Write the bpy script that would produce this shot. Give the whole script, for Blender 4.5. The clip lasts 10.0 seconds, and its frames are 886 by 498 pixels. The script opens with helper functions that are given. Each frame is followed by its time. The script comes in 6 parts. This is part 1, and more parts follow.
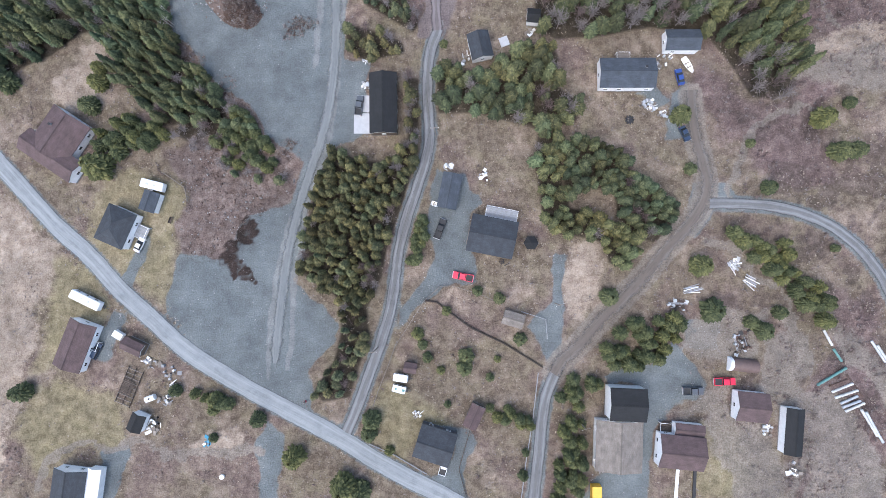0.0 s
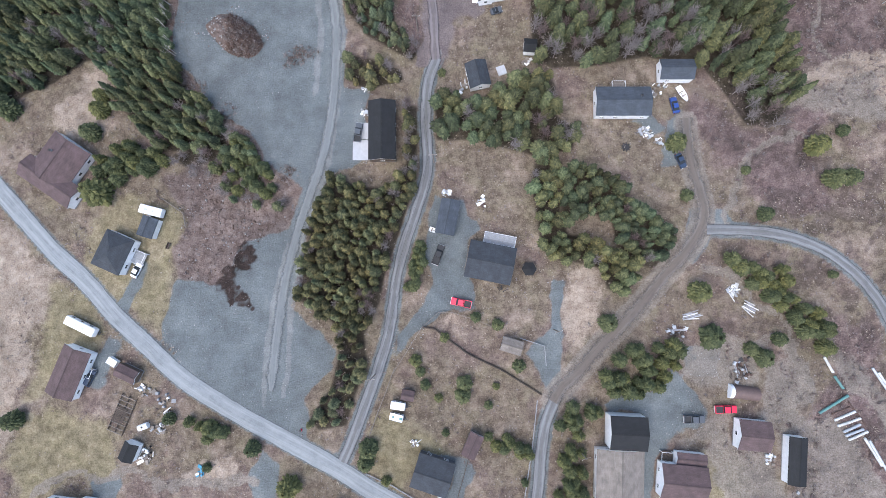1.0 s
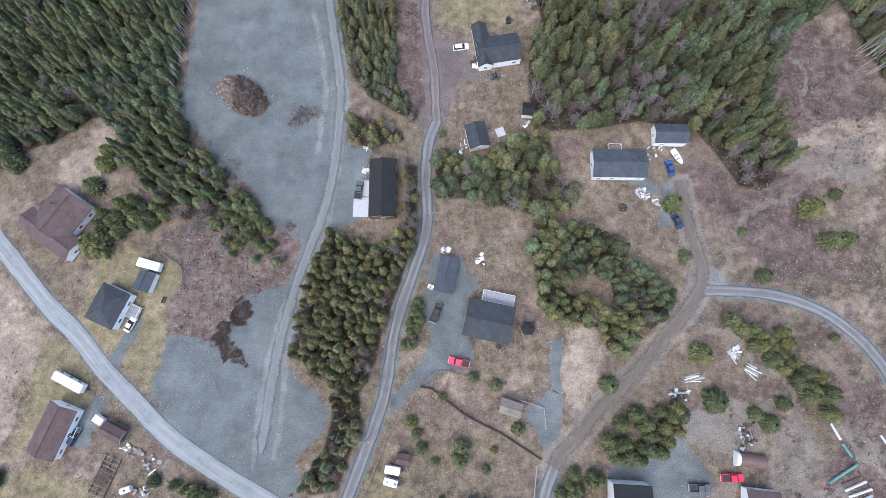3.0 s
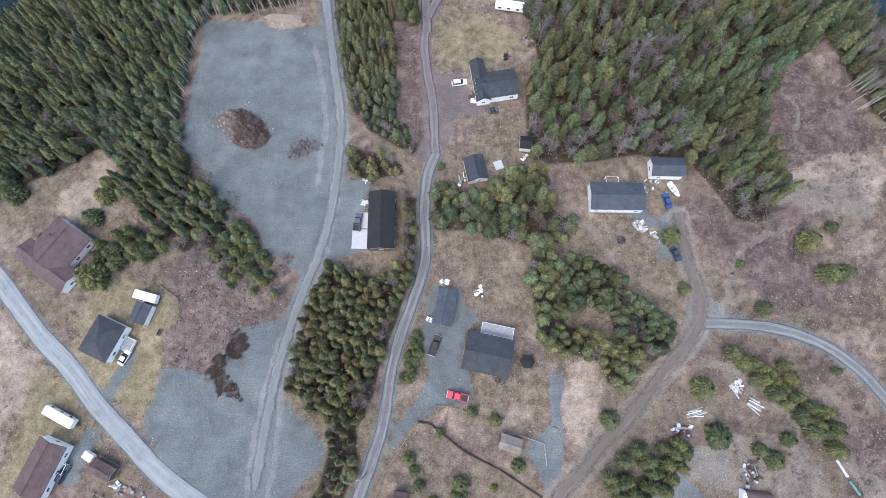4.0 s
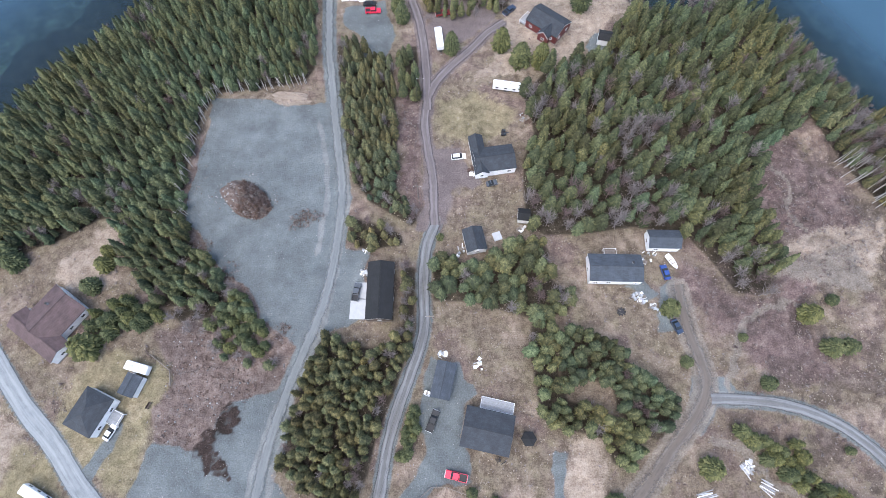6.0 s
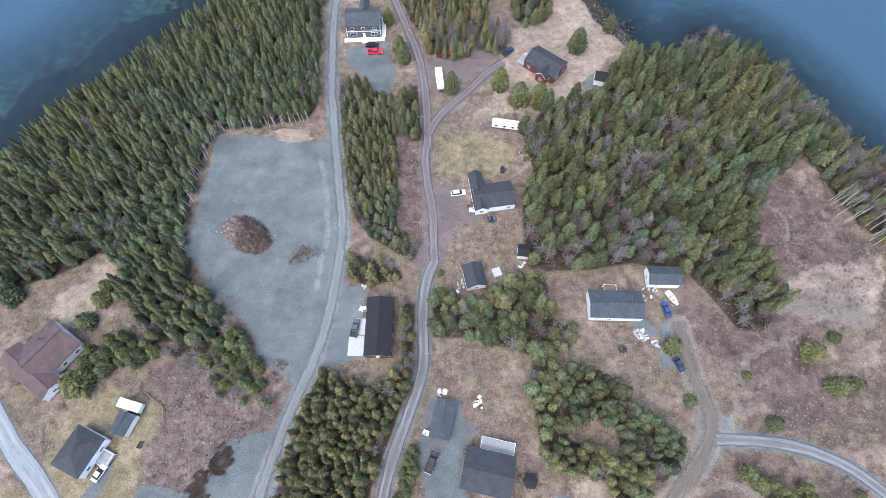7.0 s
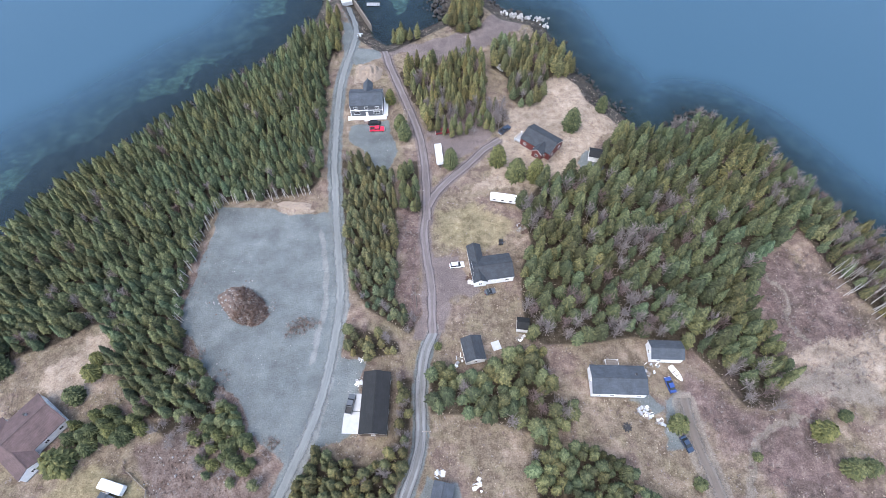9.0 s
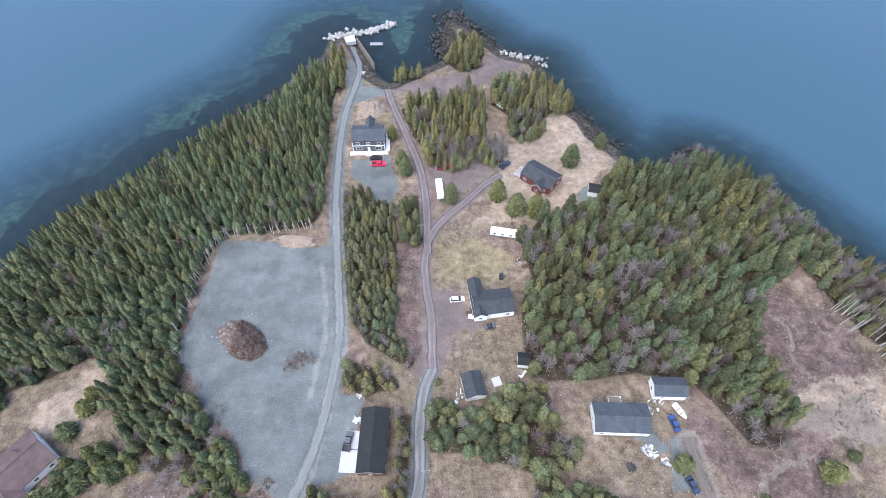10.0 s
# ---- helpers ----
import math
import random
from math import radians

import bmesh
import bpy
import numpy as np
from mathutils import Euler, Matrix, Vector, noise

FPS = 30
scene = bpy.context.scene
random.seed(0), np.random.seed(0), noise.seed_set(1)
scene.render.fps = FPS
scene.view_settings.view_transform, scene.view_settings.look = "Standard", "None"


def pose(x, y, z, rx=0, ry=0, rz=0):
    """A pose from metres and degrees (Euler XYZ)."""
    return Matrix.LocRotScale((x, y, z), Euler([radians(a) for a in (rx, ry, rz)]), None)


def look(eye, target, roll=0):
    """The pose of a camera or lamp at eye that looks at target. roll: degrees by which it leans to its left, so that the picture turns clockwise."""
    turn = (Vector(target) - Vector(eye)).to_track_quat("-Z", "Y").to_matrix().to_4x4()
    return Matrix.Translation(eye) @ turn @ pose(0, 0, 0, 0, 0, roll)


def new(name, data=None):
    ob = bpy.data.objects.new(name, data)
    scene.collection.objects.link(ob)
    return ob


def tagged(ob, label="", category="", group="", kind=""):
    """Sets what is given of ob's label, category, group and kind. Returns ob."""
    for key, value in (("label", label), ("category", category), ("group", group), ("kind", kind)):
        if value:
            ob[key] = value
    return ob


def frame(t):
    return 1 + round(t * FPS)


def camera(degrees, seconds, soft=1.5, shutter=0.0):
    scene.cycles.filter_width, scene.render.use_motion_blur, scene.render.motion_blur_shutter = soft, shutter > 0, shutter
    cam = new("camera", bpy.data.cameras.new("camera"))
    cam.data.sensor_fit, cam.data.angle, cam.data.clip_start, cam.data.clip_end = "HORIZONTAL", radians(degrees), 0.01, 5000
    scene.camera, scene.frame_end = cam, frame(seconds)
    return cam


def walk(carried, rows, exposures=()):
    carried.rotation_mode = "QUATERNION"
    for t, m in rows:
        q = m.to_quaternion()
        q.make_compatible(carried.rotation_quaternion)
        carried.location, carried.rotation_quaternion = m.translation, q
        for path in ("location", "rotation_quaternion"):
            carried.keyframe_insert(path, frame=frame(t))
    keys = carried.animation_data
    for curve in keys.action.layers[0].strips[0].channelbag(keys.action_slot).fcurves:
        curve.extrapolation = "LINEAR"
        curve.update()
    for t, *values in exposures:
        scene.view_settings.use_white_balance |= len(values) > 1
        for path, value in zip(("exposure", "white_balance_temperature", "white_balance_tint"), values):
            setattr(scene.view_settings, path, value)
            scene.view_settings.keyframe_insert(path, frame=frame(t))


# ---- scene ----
cam = camera(81.2, 10.0, soft=0.6)
PATH = [
    (0, (0.053, 4.624, 139.395), (-0.001, 4.706, 137.097), -33.0),
    (0.5, (0.116, 4.953, 139.347), (0.066, 5.086, 137.051), -20.1),
    (1, (0.103, 5.546, 139.321), (0.056, 5.728, 137.029), -14.1),
    (1.5, (-0.009, 6.32, 139.29), (-0.053, 6.549, 137.003), -10.1),
    (2, (-0.139, 6.998, 139.302), (-0.179, 7.281, 137.02), -7.3),
    (2.5, (-0.155, 7.374, 139.316), (-0.193, 7.715, 137.042), -5.5),
    (3.8, (-0.446, 8.385, 139.275), (-0.48, 8.885, 137.031), -2.7),
    (4, (-0.457, 8.558, 139.267), (-0.488, 9.085, 137.028), -2.3),
    (4.5, (-0.355, 8.91, 139.229), (-0.388, 9.506, 137.008), -1.9),
    (5, (-0.442, 9.318, 139.288), (-0.473, 9.983, 137.087), -1.4),
    (5.5, (-0.424, 9.792, 139.438), (-0.455, 10.526, 137.258), -1.1),
    (5.7, (-0.394, 9.934, 139.489), (-0.427, 10.696, 137.319), -1.2),
    (6.8, (-0.839, 10.427, 139.494), (-0.866, 11.342, 137.384), -0.1),
    (7, (-0.861, 10.581, 139.492), (-0.889, 11.525, 137.394), -0.2),
    (7.5, (-0.765, 11.042, 139.676), (-0.795, 12.052, 137.609), -0.1),
    (8, (-0.71, 11.242, 139.755), (-0.742, 12.32, 137.724), -0.0),
    (8.5, (-0.574, 11.453, 139.887), (-0.608, 12.597, 137.893), -0.0),
    (9, (-0.588, 11.708, 139.873), (-0.622, 12.919, 137.918), 0.1),
    (9.5, (-0.578, 11.852, 139.942), (-0.615, 13.127, 138.029), 0.2),
    (10, (-0.494, 11.997, 140.06), (-0.535, 13.33, 138.186), 0.2),
]
walk(cam, [(t, look(eye, target, roll)) for t, eye, target, roll in PATH], exposures=[(0.0, 1.21), (4.0, 1.26), (10.0, 1.6)])

# ---------------------------------------------------------------- light
world = bpy.data.worlds.new("overcast_sky")
scene.world = world
world.use_nodes = True
wn = world.node_tree
sky = wn.nodes.new("ShaderNodeTexSky")
sky.sky_type = "NISHITA"
sky.sun_disc = False
sky.sun_elevation, sky.sun_rotation = radians(62), radians(-145)
sky.air_density, sky.dust_density, sky.ozone_density = 1.0, 2.2, 1.6
wn.nodes["Background"].inputs["Strength"].default_value = 0.15
wn.links.new(sky.outputs["Color"], wn.nodes["Background"].inputs["Color"])
sun = new("sun", bpy.data.lights.new("sun", "SUN"))
sun.data.energy, sun.data.angle, sun.data.color = 0.9, radians(60), (1.0, 0.99, 0.98)
sun.matrix_world = look((-35, -50, 115), (0, 0, 0))

# ---------------------------------------------------------------- materials
def link(nt, a, b):
    nt.links.new(a, b)


def noise_node(nt, coord, scale, detail=5.0, rough=0.6):
    n = nt.nodes.new("ShaderNodeTexNoise")
    n.inputs["Scale"].default_value, n.inputs["Detail"].default_value = scale, detail
    n.inputs["Roughness"].default_value = rough
    link(nt, coord, n.inputs["Vector"])
    return n.outputs["Fac"]


def ramp(nt, fac, stops):
    r = nt.nodes.new("ShaderNodeValToRGB")
    el = r.color_ramp.elements
    while len(el) < len(stops):
        el.new(0.5)
    for e, (p, c) in zip(el, stops):
        e.position, e.color = p, (*c, 1)
    link(nt, fac, r.inputs["Fac"])
    return r.outputs["Color"]


def mixc(nt, fac, a, b, mode="MIX"):
    m = nt.nodes.new("ShaderNodeMix")
    m.data_type, m.blend_type = "RGBA", mode
    for v, i in ((fac, 0), (a, 6), (b, 7)):
        if isinstance(v, (int, float)):
            m.inputs[i].default_value = v
        elif isinstance(v, tuple):
            m.inputs[i].default_value = (*v, 1)
        else:
            link(nt, v, m.inputs[i])
    return m.outputs[2]


def calc(nt, op, a, b=0.0, c=0.0, clamp=False):
    m = nt.nodes.new("ShaderNodeMath")
    m.operation, m.use_clamp = op, clamp
    for v, i in ((a, 0), (b, 1), (c, 2)):
        if isinstance(v, (int, float)):
            m.inputs[i].default_value = v
        else:
            link(nt, v, m.inputs[i])
    return m.outputs[0]


def smooth(nt, v, lo, hi):
    m = nt.nodes.new("ShaderNodeMapRange")
    m.interpolation_type = "SMOOTHSTEP"
    m.inputs["From Min"].default_value, m.inputs["From Max"].default_value = lo, hi
    link(nt, v, m.inputs["Value"])
    return m.outputs["Result"]


def blank(name):
    m = bpy.data.materials.new(name)
    m.use_nodes = True
    nt = m.node_tree
    return m, nt, nt.nodes["Principled BSDF"]


def bump_to(nt, shader, height, strength, distance):
    b = nt.nodes.new("ShaderNodeBump")
    b.inputs["Strength"].default_value, b.inputs["Distance"].default_value = strength, distance
    link(nt, height, b.inputs["Height"])
    link(nt, b.outputs["Normal"], shader.inputs["Normal"])


def coords(nt, which="Object"):
    return nt.nodes.new("ShaderNodeTexCoord").outputs[which]


def paint(name, base, rough=0.8, var=0.25, scale=1.2, metal=0.0, each=0.0, bump=0.0, island=False):
    """A worn surface: base colour with stains at two scales, and a difference from object to object."""
    m, nt, p = blank(name)
    co = coords(nt)
    a = noise_node(nt, co, scale, 6)
    b = noise_node(nt, co, scale * 9, 4)
    f = calc(nt, "ADD", calc(nt, "MULTIPLY", a, 0.65), calc(nt, "MULTIPLY", b, 0.35))
    lo = tuple(v * (1 - var) for v in base)
    hi = tuple(min(v * (1 + var), 0.95) for v in base)
    col = ramp(nt, f, [(0.3, lo), (0.52, base), (0.72, hi)])
    if each:
        if island:
            r = nt.nodes.new("ShaderNodeNewGeometry").outputs["Random Per Island"]
        else:
            r = nt.nodes.new("ShaderNodeObjectInfo").outputs["Random"]
        k = calc(nt, "MULTIPLY_ADD", r, 2 * each, 1 - each)
        hs = nt.nodes.new("ShaderNodeHueSaturation")
        link(nt, k, hs.inputs["Value"])
        link(nt, col, hs.inputs["Color"])
        col = hs.outputs["Color"]
    link(nt, col, p.inputs["Base Color"])
    p.inputs["Roughness"].default_value, p.inputs["Metallic"].default_value = rough, metal
    if bump:
        bump_to(nt, p, b, 0.6, bump)
    return m


def shingle(name, base):
    """Asphalt shingles: courses up the slope, weathered streaks and blotches."""
    m, nt, p = blank(name)
    co = coords(nt, "UV")
    br = nt.nodes.new("ShaderNodeTexBrick")
    link(nt, co, br.inputs["Vector"])
    br.inputs["Scale"].default_value = 1.0
    br.inputs["Brick Width"].default_value, br.inputs["Row Height"].default_value = 0.9, 0.28
    br.inputs["Mortar Size"].default_value = 0.02
    br.inputs["Color1"].default_value = (*(v * 0.9 for v in base), 1)
    br.inputs["Color2"].default_value = (*(v * 1.12 for v in base), 1)
    br.inputs["Mortar"].default_value = (*(v * 0.72 for v in base), 1)
    a = noise_node(nt, coords(nt), 0.45, 6)
    k = ramp(nt, a, [(0.3, (0.75, 0.75, 0.75)), (0.7, (1.25, 1.25, 1.25))])
    col = mixc(nt, 1.0, br.outputs["Color"], k, "MULTIPLY")
    link(nt, col, p.inputs["Base Color"])
    p.inputs["Roughness"].default_value = 0.85
    bump_to(nt, p, br.outputs["Fac"], 0.3, 0.02)
    return m


def siding(name, base):
    """Horizontal vinyl or clapboard siding with slight dirt."""
    m, nt, p = blank(name)
    co = coords(nt)
    sep = nt.nodes.new("ShaderNodeSeparateXYZ")
    link(nt, co, sep.inputs["Vector"])
    saw = calc(nt, "FRACT", calc(nt, "MULTIPLY", sep.outputs["Z"], 5.0))
    a = noise_node(nt, co, 1.1, 6)
    col = ramp(nt, a, [(0.3, tuple(v * 0.86 for v in base)), (0.65, base)])
    link(nt, col, p.inputs["Base Color"])
    p.inputs["Roughness"].default_value = 0.55
    bump_to(nt, p, saw, 0.12, 0.02)
    return m


def foliage(name, dark, mid, tip, tinted):
    """Needles: each spray a little different, and each tree too."""
    m, nt, p = blank(name)
    isl = nt.nodes.new("ShaderNodeNewGeometry").outputs["Random Per Island"]
    col = ramp(nt, isl, [(0.0, dark), (0.55, mid), (1.0, tip)])
    if tinted:
        at = nt.nodes.new("ShaderNodeAttribute")
        at.attribute_name = "tint"
        col = mixc(nt, 1.0, col, at.outputs["Color"], "MULTIPLY")
    else:
        r = nt.nodes.new("ShaderNodeObjectInfo").outputs["Random"]
        k = ramp(nt, r, [(0.0, (0.7, 0.75, 0.75)), (0.5, (1.0, 1.0, 1.0)), (1.0, (1.35, 1.2, 0.95))])
        col = mixc(nt, 1.0, col, k, "MULTIPLY")
    link(nt, col, p.inputs["Base Color"])
    p.inputs["Roughness"].default_value = 0.7
    p.inputs["Specular IOR Level"].default_value = 0.25
    return m


def ground_material():
    m, nt, p = blank("ground_cover")
    co = coords(nt)
    n1 = noise_node(nt, co, 0.05, 5, 0.6)
    n2 = noise_node(nt, co, 0.42, 7, 0.65)
    n3 = noise_node(nt, co, 2.6, 6, 0.7)
    n4 = noise_node(nt, co, 0.16, 6, 0.6)
    vo = nt.nodes.new("ShaderNodeTexVoronoi")
    vo.inputs["Scale"].default_value = 1.4
    link(nt, co, vo.inputs["Vector"])
    fine = calc(nt, "ADD", calc(nt, "MULTIPLY_ADD", n2, 1.0, -0.355), calc(nt, "MULTIPLY_ADD", n3, 1.0, -0.225))
    stony = calc(nt, "ADD", calc(nt, "MULTIPLY_ADD", n2, 0.45, -0.08), calc(nt, "MULTIPLY_ADD", n3, 1.2, -0.325))
    wig = calc(nt, "ADD", calc(nt, "MULTIPLY_ADD", n2, 0.8, -0.4), calc(nt, "MULTIPLY_ADD", n3, 0.4, -0.2))
    masks = {}
    for name, keys in (("ma", ("gravel", "lawn", "shrub")), ("mb", ("blond", "redgravel", "debris")), ("mc", ("litter", "shore", "sea")), ("md", ("weed", "algae", "loam")), ("mx", ("pale", "scrub", "earth"))):
        at = nt.nodes.new("ShaderNodeAttribute")
        at.attribute_name = name
        sp = nt.nodes.new("ShaderNodeSeparateColor")
        link(nt, at.outputs["Color"], sp.inputs["Color"])
        for k, o in zip(keys, ("Red", "Green", "Blue")):
            masks[k] = sp.outputs[o]
    dry = ramp(nt, fine, [(0.26, (0.115, 0.088, 0.068)), (0.44, (0.198, 0.158, 0.121)), (0.6, (0.263, 0.216, 0.169)), (0.76, (0.331, 0.284, 0.23))])
    olive = ramp(nt, fine, [(0.28, (0.108, 0.092, 0.061)), (0.52, (0.194, 0.169, 0.115)), (0.74, (0.266, 0.234, 0.173))])
    col = mixc(nt, calc(nt, "MULTIPLY", smooth(nt, n4, 0.42, 0.68), 0.7), dry, olive)
    ruddy = ramp(nt, fine, [(0.28, (0.108, 0.078, 0.071)), (0.5, (0.18, 0.135, 0.119)), (0.74, (0.274, 0.22, 0.191))])
    col = mixc(nt, calc(nt, "MULTIPLY", smooth(nt, n1, 0.48, 0.62), 0.9), col, ruddy)
    earth = ramp(nt, fine, [(0.26, (0.187, 0.144, 0.115)), (0.5, (0.295, 0.238, 0.194)), (0.74, (0.403, 0.346, 0.295))])
    n5 = noise_node(nt, co, 0.085, 7, 0.62)
    col = mixc(nt, calc(nt, "MULTIPLY", smooth(nt, n5, 0.53, 0.63), 0.85), col, earth)
    layers = {
        "litter": ([(0.26, (0.032, 0.027, 0.019)), (0.5, (0.065, 0.053, 0.04)), (0.74, (0.122, 0.102, 0.083))], 1.0),
        "shrub": ([(0.28, (0.094, 0.066, 0.066)), (0.46, (0.16, 0.115, 0.112)), (0.6, (0.22, 0.169, 0.16)), (0.76, (0.302, 0.252, 0.234))], 0.85),
        "blond": ([(0.2, (0.2, 0.152, 0.122)), (0.44, (0.322, 0.263, 0.213)), (0.6, (0.395, 0.33, 0.274)), (0.8, (0.46, 0.398, 0.338))], 0.95),
        "lawn": ([(0.26, (0.172, 0.15, 0.085)), (0.5, (0.278, 0.243, 0.145)), (0.74, (0.37, 0.328, 0.22))], 0.62),
        "debris": ([(0.22, (0.085, 0.061, 0.053)), (0.44, (0.165, 0.127, 0.114)), (0.62, (0.228, 0.187, 0.17)), (0.8, (0.33, 0.29, 0.27))], 1.0),
        "gravel": ([(0.12, (0.101, 0.106, 0.108)), (0.42, (0.142, 0.161, 0.168)), (0.6, (0.178, 0.2, 0.208)), (0.85, (0.29, 0.303, 0.306))], 1.0),
        "redgravel": ([(0.26, (0.119, 0.097, 0.096)), (0.5, (0.18, 0.15, 0.148)), (0.74, (0.245, 0.212, 0.21))], 1.0),
        "shore": ([(0.3, (0.032, 0.029, 0.027)), (0.5, (0.072, 0.065, 0.059)), (0.72, (0.158, 0.144, 0.133))], 1.0),
        "sea": ([(0.36, (0.032, 0.036, 0.032)), (0.5, (0.061, 0.068, 0.061)), (0.66, (0.094, 0.108, 0.09))], 1.0),
    }
    layers["weed"] = ([(0.3, (0.022, 0.02, 0.022)), (0.55, (0.043, 0.04, 0.037)), (0.8, (0.072, 0.072, 0.061))], 1.0)
    layers["algae"] = ([(0.36, (0.072, 0.086, 0.061)), (0.5, (0.137, 0.166, 0.115)), (0.66, (0.202, 0.238, 0.166))], 0.9)
    layers["loam"] = ([(0.3, (0.029, 0.022, 0.019)), (0.55, (0.054, 0.039, 0.035)), (0.8, (0.122, 0.101, 0.094))], 1.0)
    layers["scrub"] = ([(0.3, (0.061, 0.048, 0.043)), (0.5, (0.108, 0.083, 0.076)), (0.7, (0.18, 0.144, 0.13))], 0.6)
    layers["pale"] = ([(0.25, (0.194, 0.198, 0.198)), (0.5, (0.259, 0.263, 0.263)), (0.75, (0.317, 0.324, 0.324))], 0.55)
    layers["earth"] = ([(0.24, (0.15, 0.129, 0.11)), (0.44, (0.232, 0.203, 0.177)), (0.6, (0.29, 0.258, 0.228)), (0.78, (0.36, 0.327, 0.295))], 0.8)
    patchy = calc(nt, "MULTIPLY_ADD", n1, 0.5, calc(nt, "MULTIPLY", n4, 0.5))
    for key, (stops, amount) in layers.items():
        src = stony if key in ("gravel", "redgravel", "earth") else fine
        if key == "sea":
            src = calc(nt, "ADD", calc(nt, "MULTIPLY", n4, 0.6), calc(nt, "MULTIPLY", n2, 0.4))
        f = smooth(nt, calc(nt, "ADD", masks[key], calc(nt, "MULTIPLY", wig, 0.8)), 0.3, 0.7)
        col = mixc(nt, calc(nt, "MULTIPLY", f, amount), col, ramp(nt, src, stops))
    peb = ramp(nt, vo.outputs["Distance"], [(0.05, (1.3, 1.28, 1.25)), (0.3, (1.0, 1.0, 1.0)), (0.8, (0.88, 0.87, 0.86))])
    col = mixc(nt, 0.16, col, peb, "MULTIPLY")
    blot = ramp(nt, patchy, [(0.34, (0.67, 0.67, 0.655)), (0.5, (0.995, 0.985, 0.965)), (0.64, (1.31, 1.29, 1.25))])
    col = mixc(nt, 1.0, col, blot, "MULTIPLY")
    link(nt, col, p.inputs["Base Color"])
    p.inputs["Roughness"].default_value = 0.95
    p.inputs["Specular IOR Level"].default_value = 0.15
    bump_to(nt, p, fine, 0.9, 0.35)
    return m


def road_material(name, base, rut, strip, feather=0.1):
    """A road whose wheel tracks are worn pale and whose edges thin out into loose stone over the share feather of its width."""
    m, nt, p = blank(name)
    uv = nt.nodes.new("ShaderNodeSeparateXYZ")
    link(nt, coords(nt, "UV"), uv.inputs["Vector"])
    co = coords(nt)
    n1, n2, n3 = noise_node(nt, co, 0.09, 4), noise_node(nt, co, 0.35, 6), noise_node(nt, co, 3.2, 6, 0.7)
    along = nt.nodes.new("ShaderNodeMapping")
    along.inputs["Scale"].default_value = (11.0, 0.35, 1.0)
    link(nt, coords(nt, "UV"), along.inputs["Vector"])
    streak = noise_node(nt, along.outputs["Vector"], 1.0, 5, 0.6)
    fine = calc(nt, "ADD", calc(nt, "MULTIPLY", n2, 0.3), calc(nt, "ADD", calc(nt, "MULTIPLY", n3, 0.3), calc(nt, "MULTIPLY", streak, 0.4)))
    body = ramp(nt, fine, [(0.34, tuple(v * 0.68 for v in base)), (0.5, base), (0.66, tuple(v * 1.32 for v in base))])
    off = calc(nt, "ABSOLUTE", calc(nt, "SUBTRACT", uv.outputs["X"], 0.5))
    wob = calc(nt, "ADD", calc(nt, "MULTIPLY_ADD", n2, 0.16, -0.08), calc(nt, "MULTIPLY_ADD", n1, 0.2, -0.1))
    track = calc(nt, "ABSOLUTE", calc(nt, "SUBTRACT", calc(nt, "ADD", off, wob), 0.22))
    tf = calc(nt, "MULTIPLY", calc(nt, "SUBTRACT", 1.0, smooth(nt, track, 0.02, 0.15)), smooth(nt, calc(nt, "ADD", calc(nt, "MULTIPLY", n1, 0.5), calc(nt, "MULTIPLY", streak, 0.5)), 0.36, 0.6))
    col = mixc(nt, calc(nt, "MULTIPLY", tf, 0.85), body, mixc(nt, n3, tuple(v * 0.9 for v in rut), tuple(v * 1.1 for v in rut)))
    mid = calc(nt, "SUBTRACT", 1.0, smooth(nt, calc(nt, "ADD", off, wob), 0.02, 0.1))
    col = mixc(nt, calc(nt, "MULTIPLY", mid, calc(nt, "MULTIPLY", smooth(nt, n2, 0.4, 0.6), 0.6)), col, strip)
    link(nt, col, p.inputs["Base Color"])
    p.inputs["Roughness"].default_value = 0.9
    p.inputs["Specular IOR Level"].default_value = 0.2
    bump_to(nt, p, fine, 0.6, 0.1)
    rough_edge = calc(nt, "ADD", off, calc(nt, "MULTIPLY", calc(nt, "ADD", calc(nt, "MULTIPLY_ADD", n2, 0.9, -0.45), calc(nt, "MULTIPLY_ADD", n3, 0.8, -0.4)), feather * 1.6))
    link(nt, calc(nt, "SUBTRACT", 1.0, smooth(nt, rough_edge, 0.5 - feather * 1.5, 0.5 - feather * 0.2)), p.inputs["Alpha"])
    return m


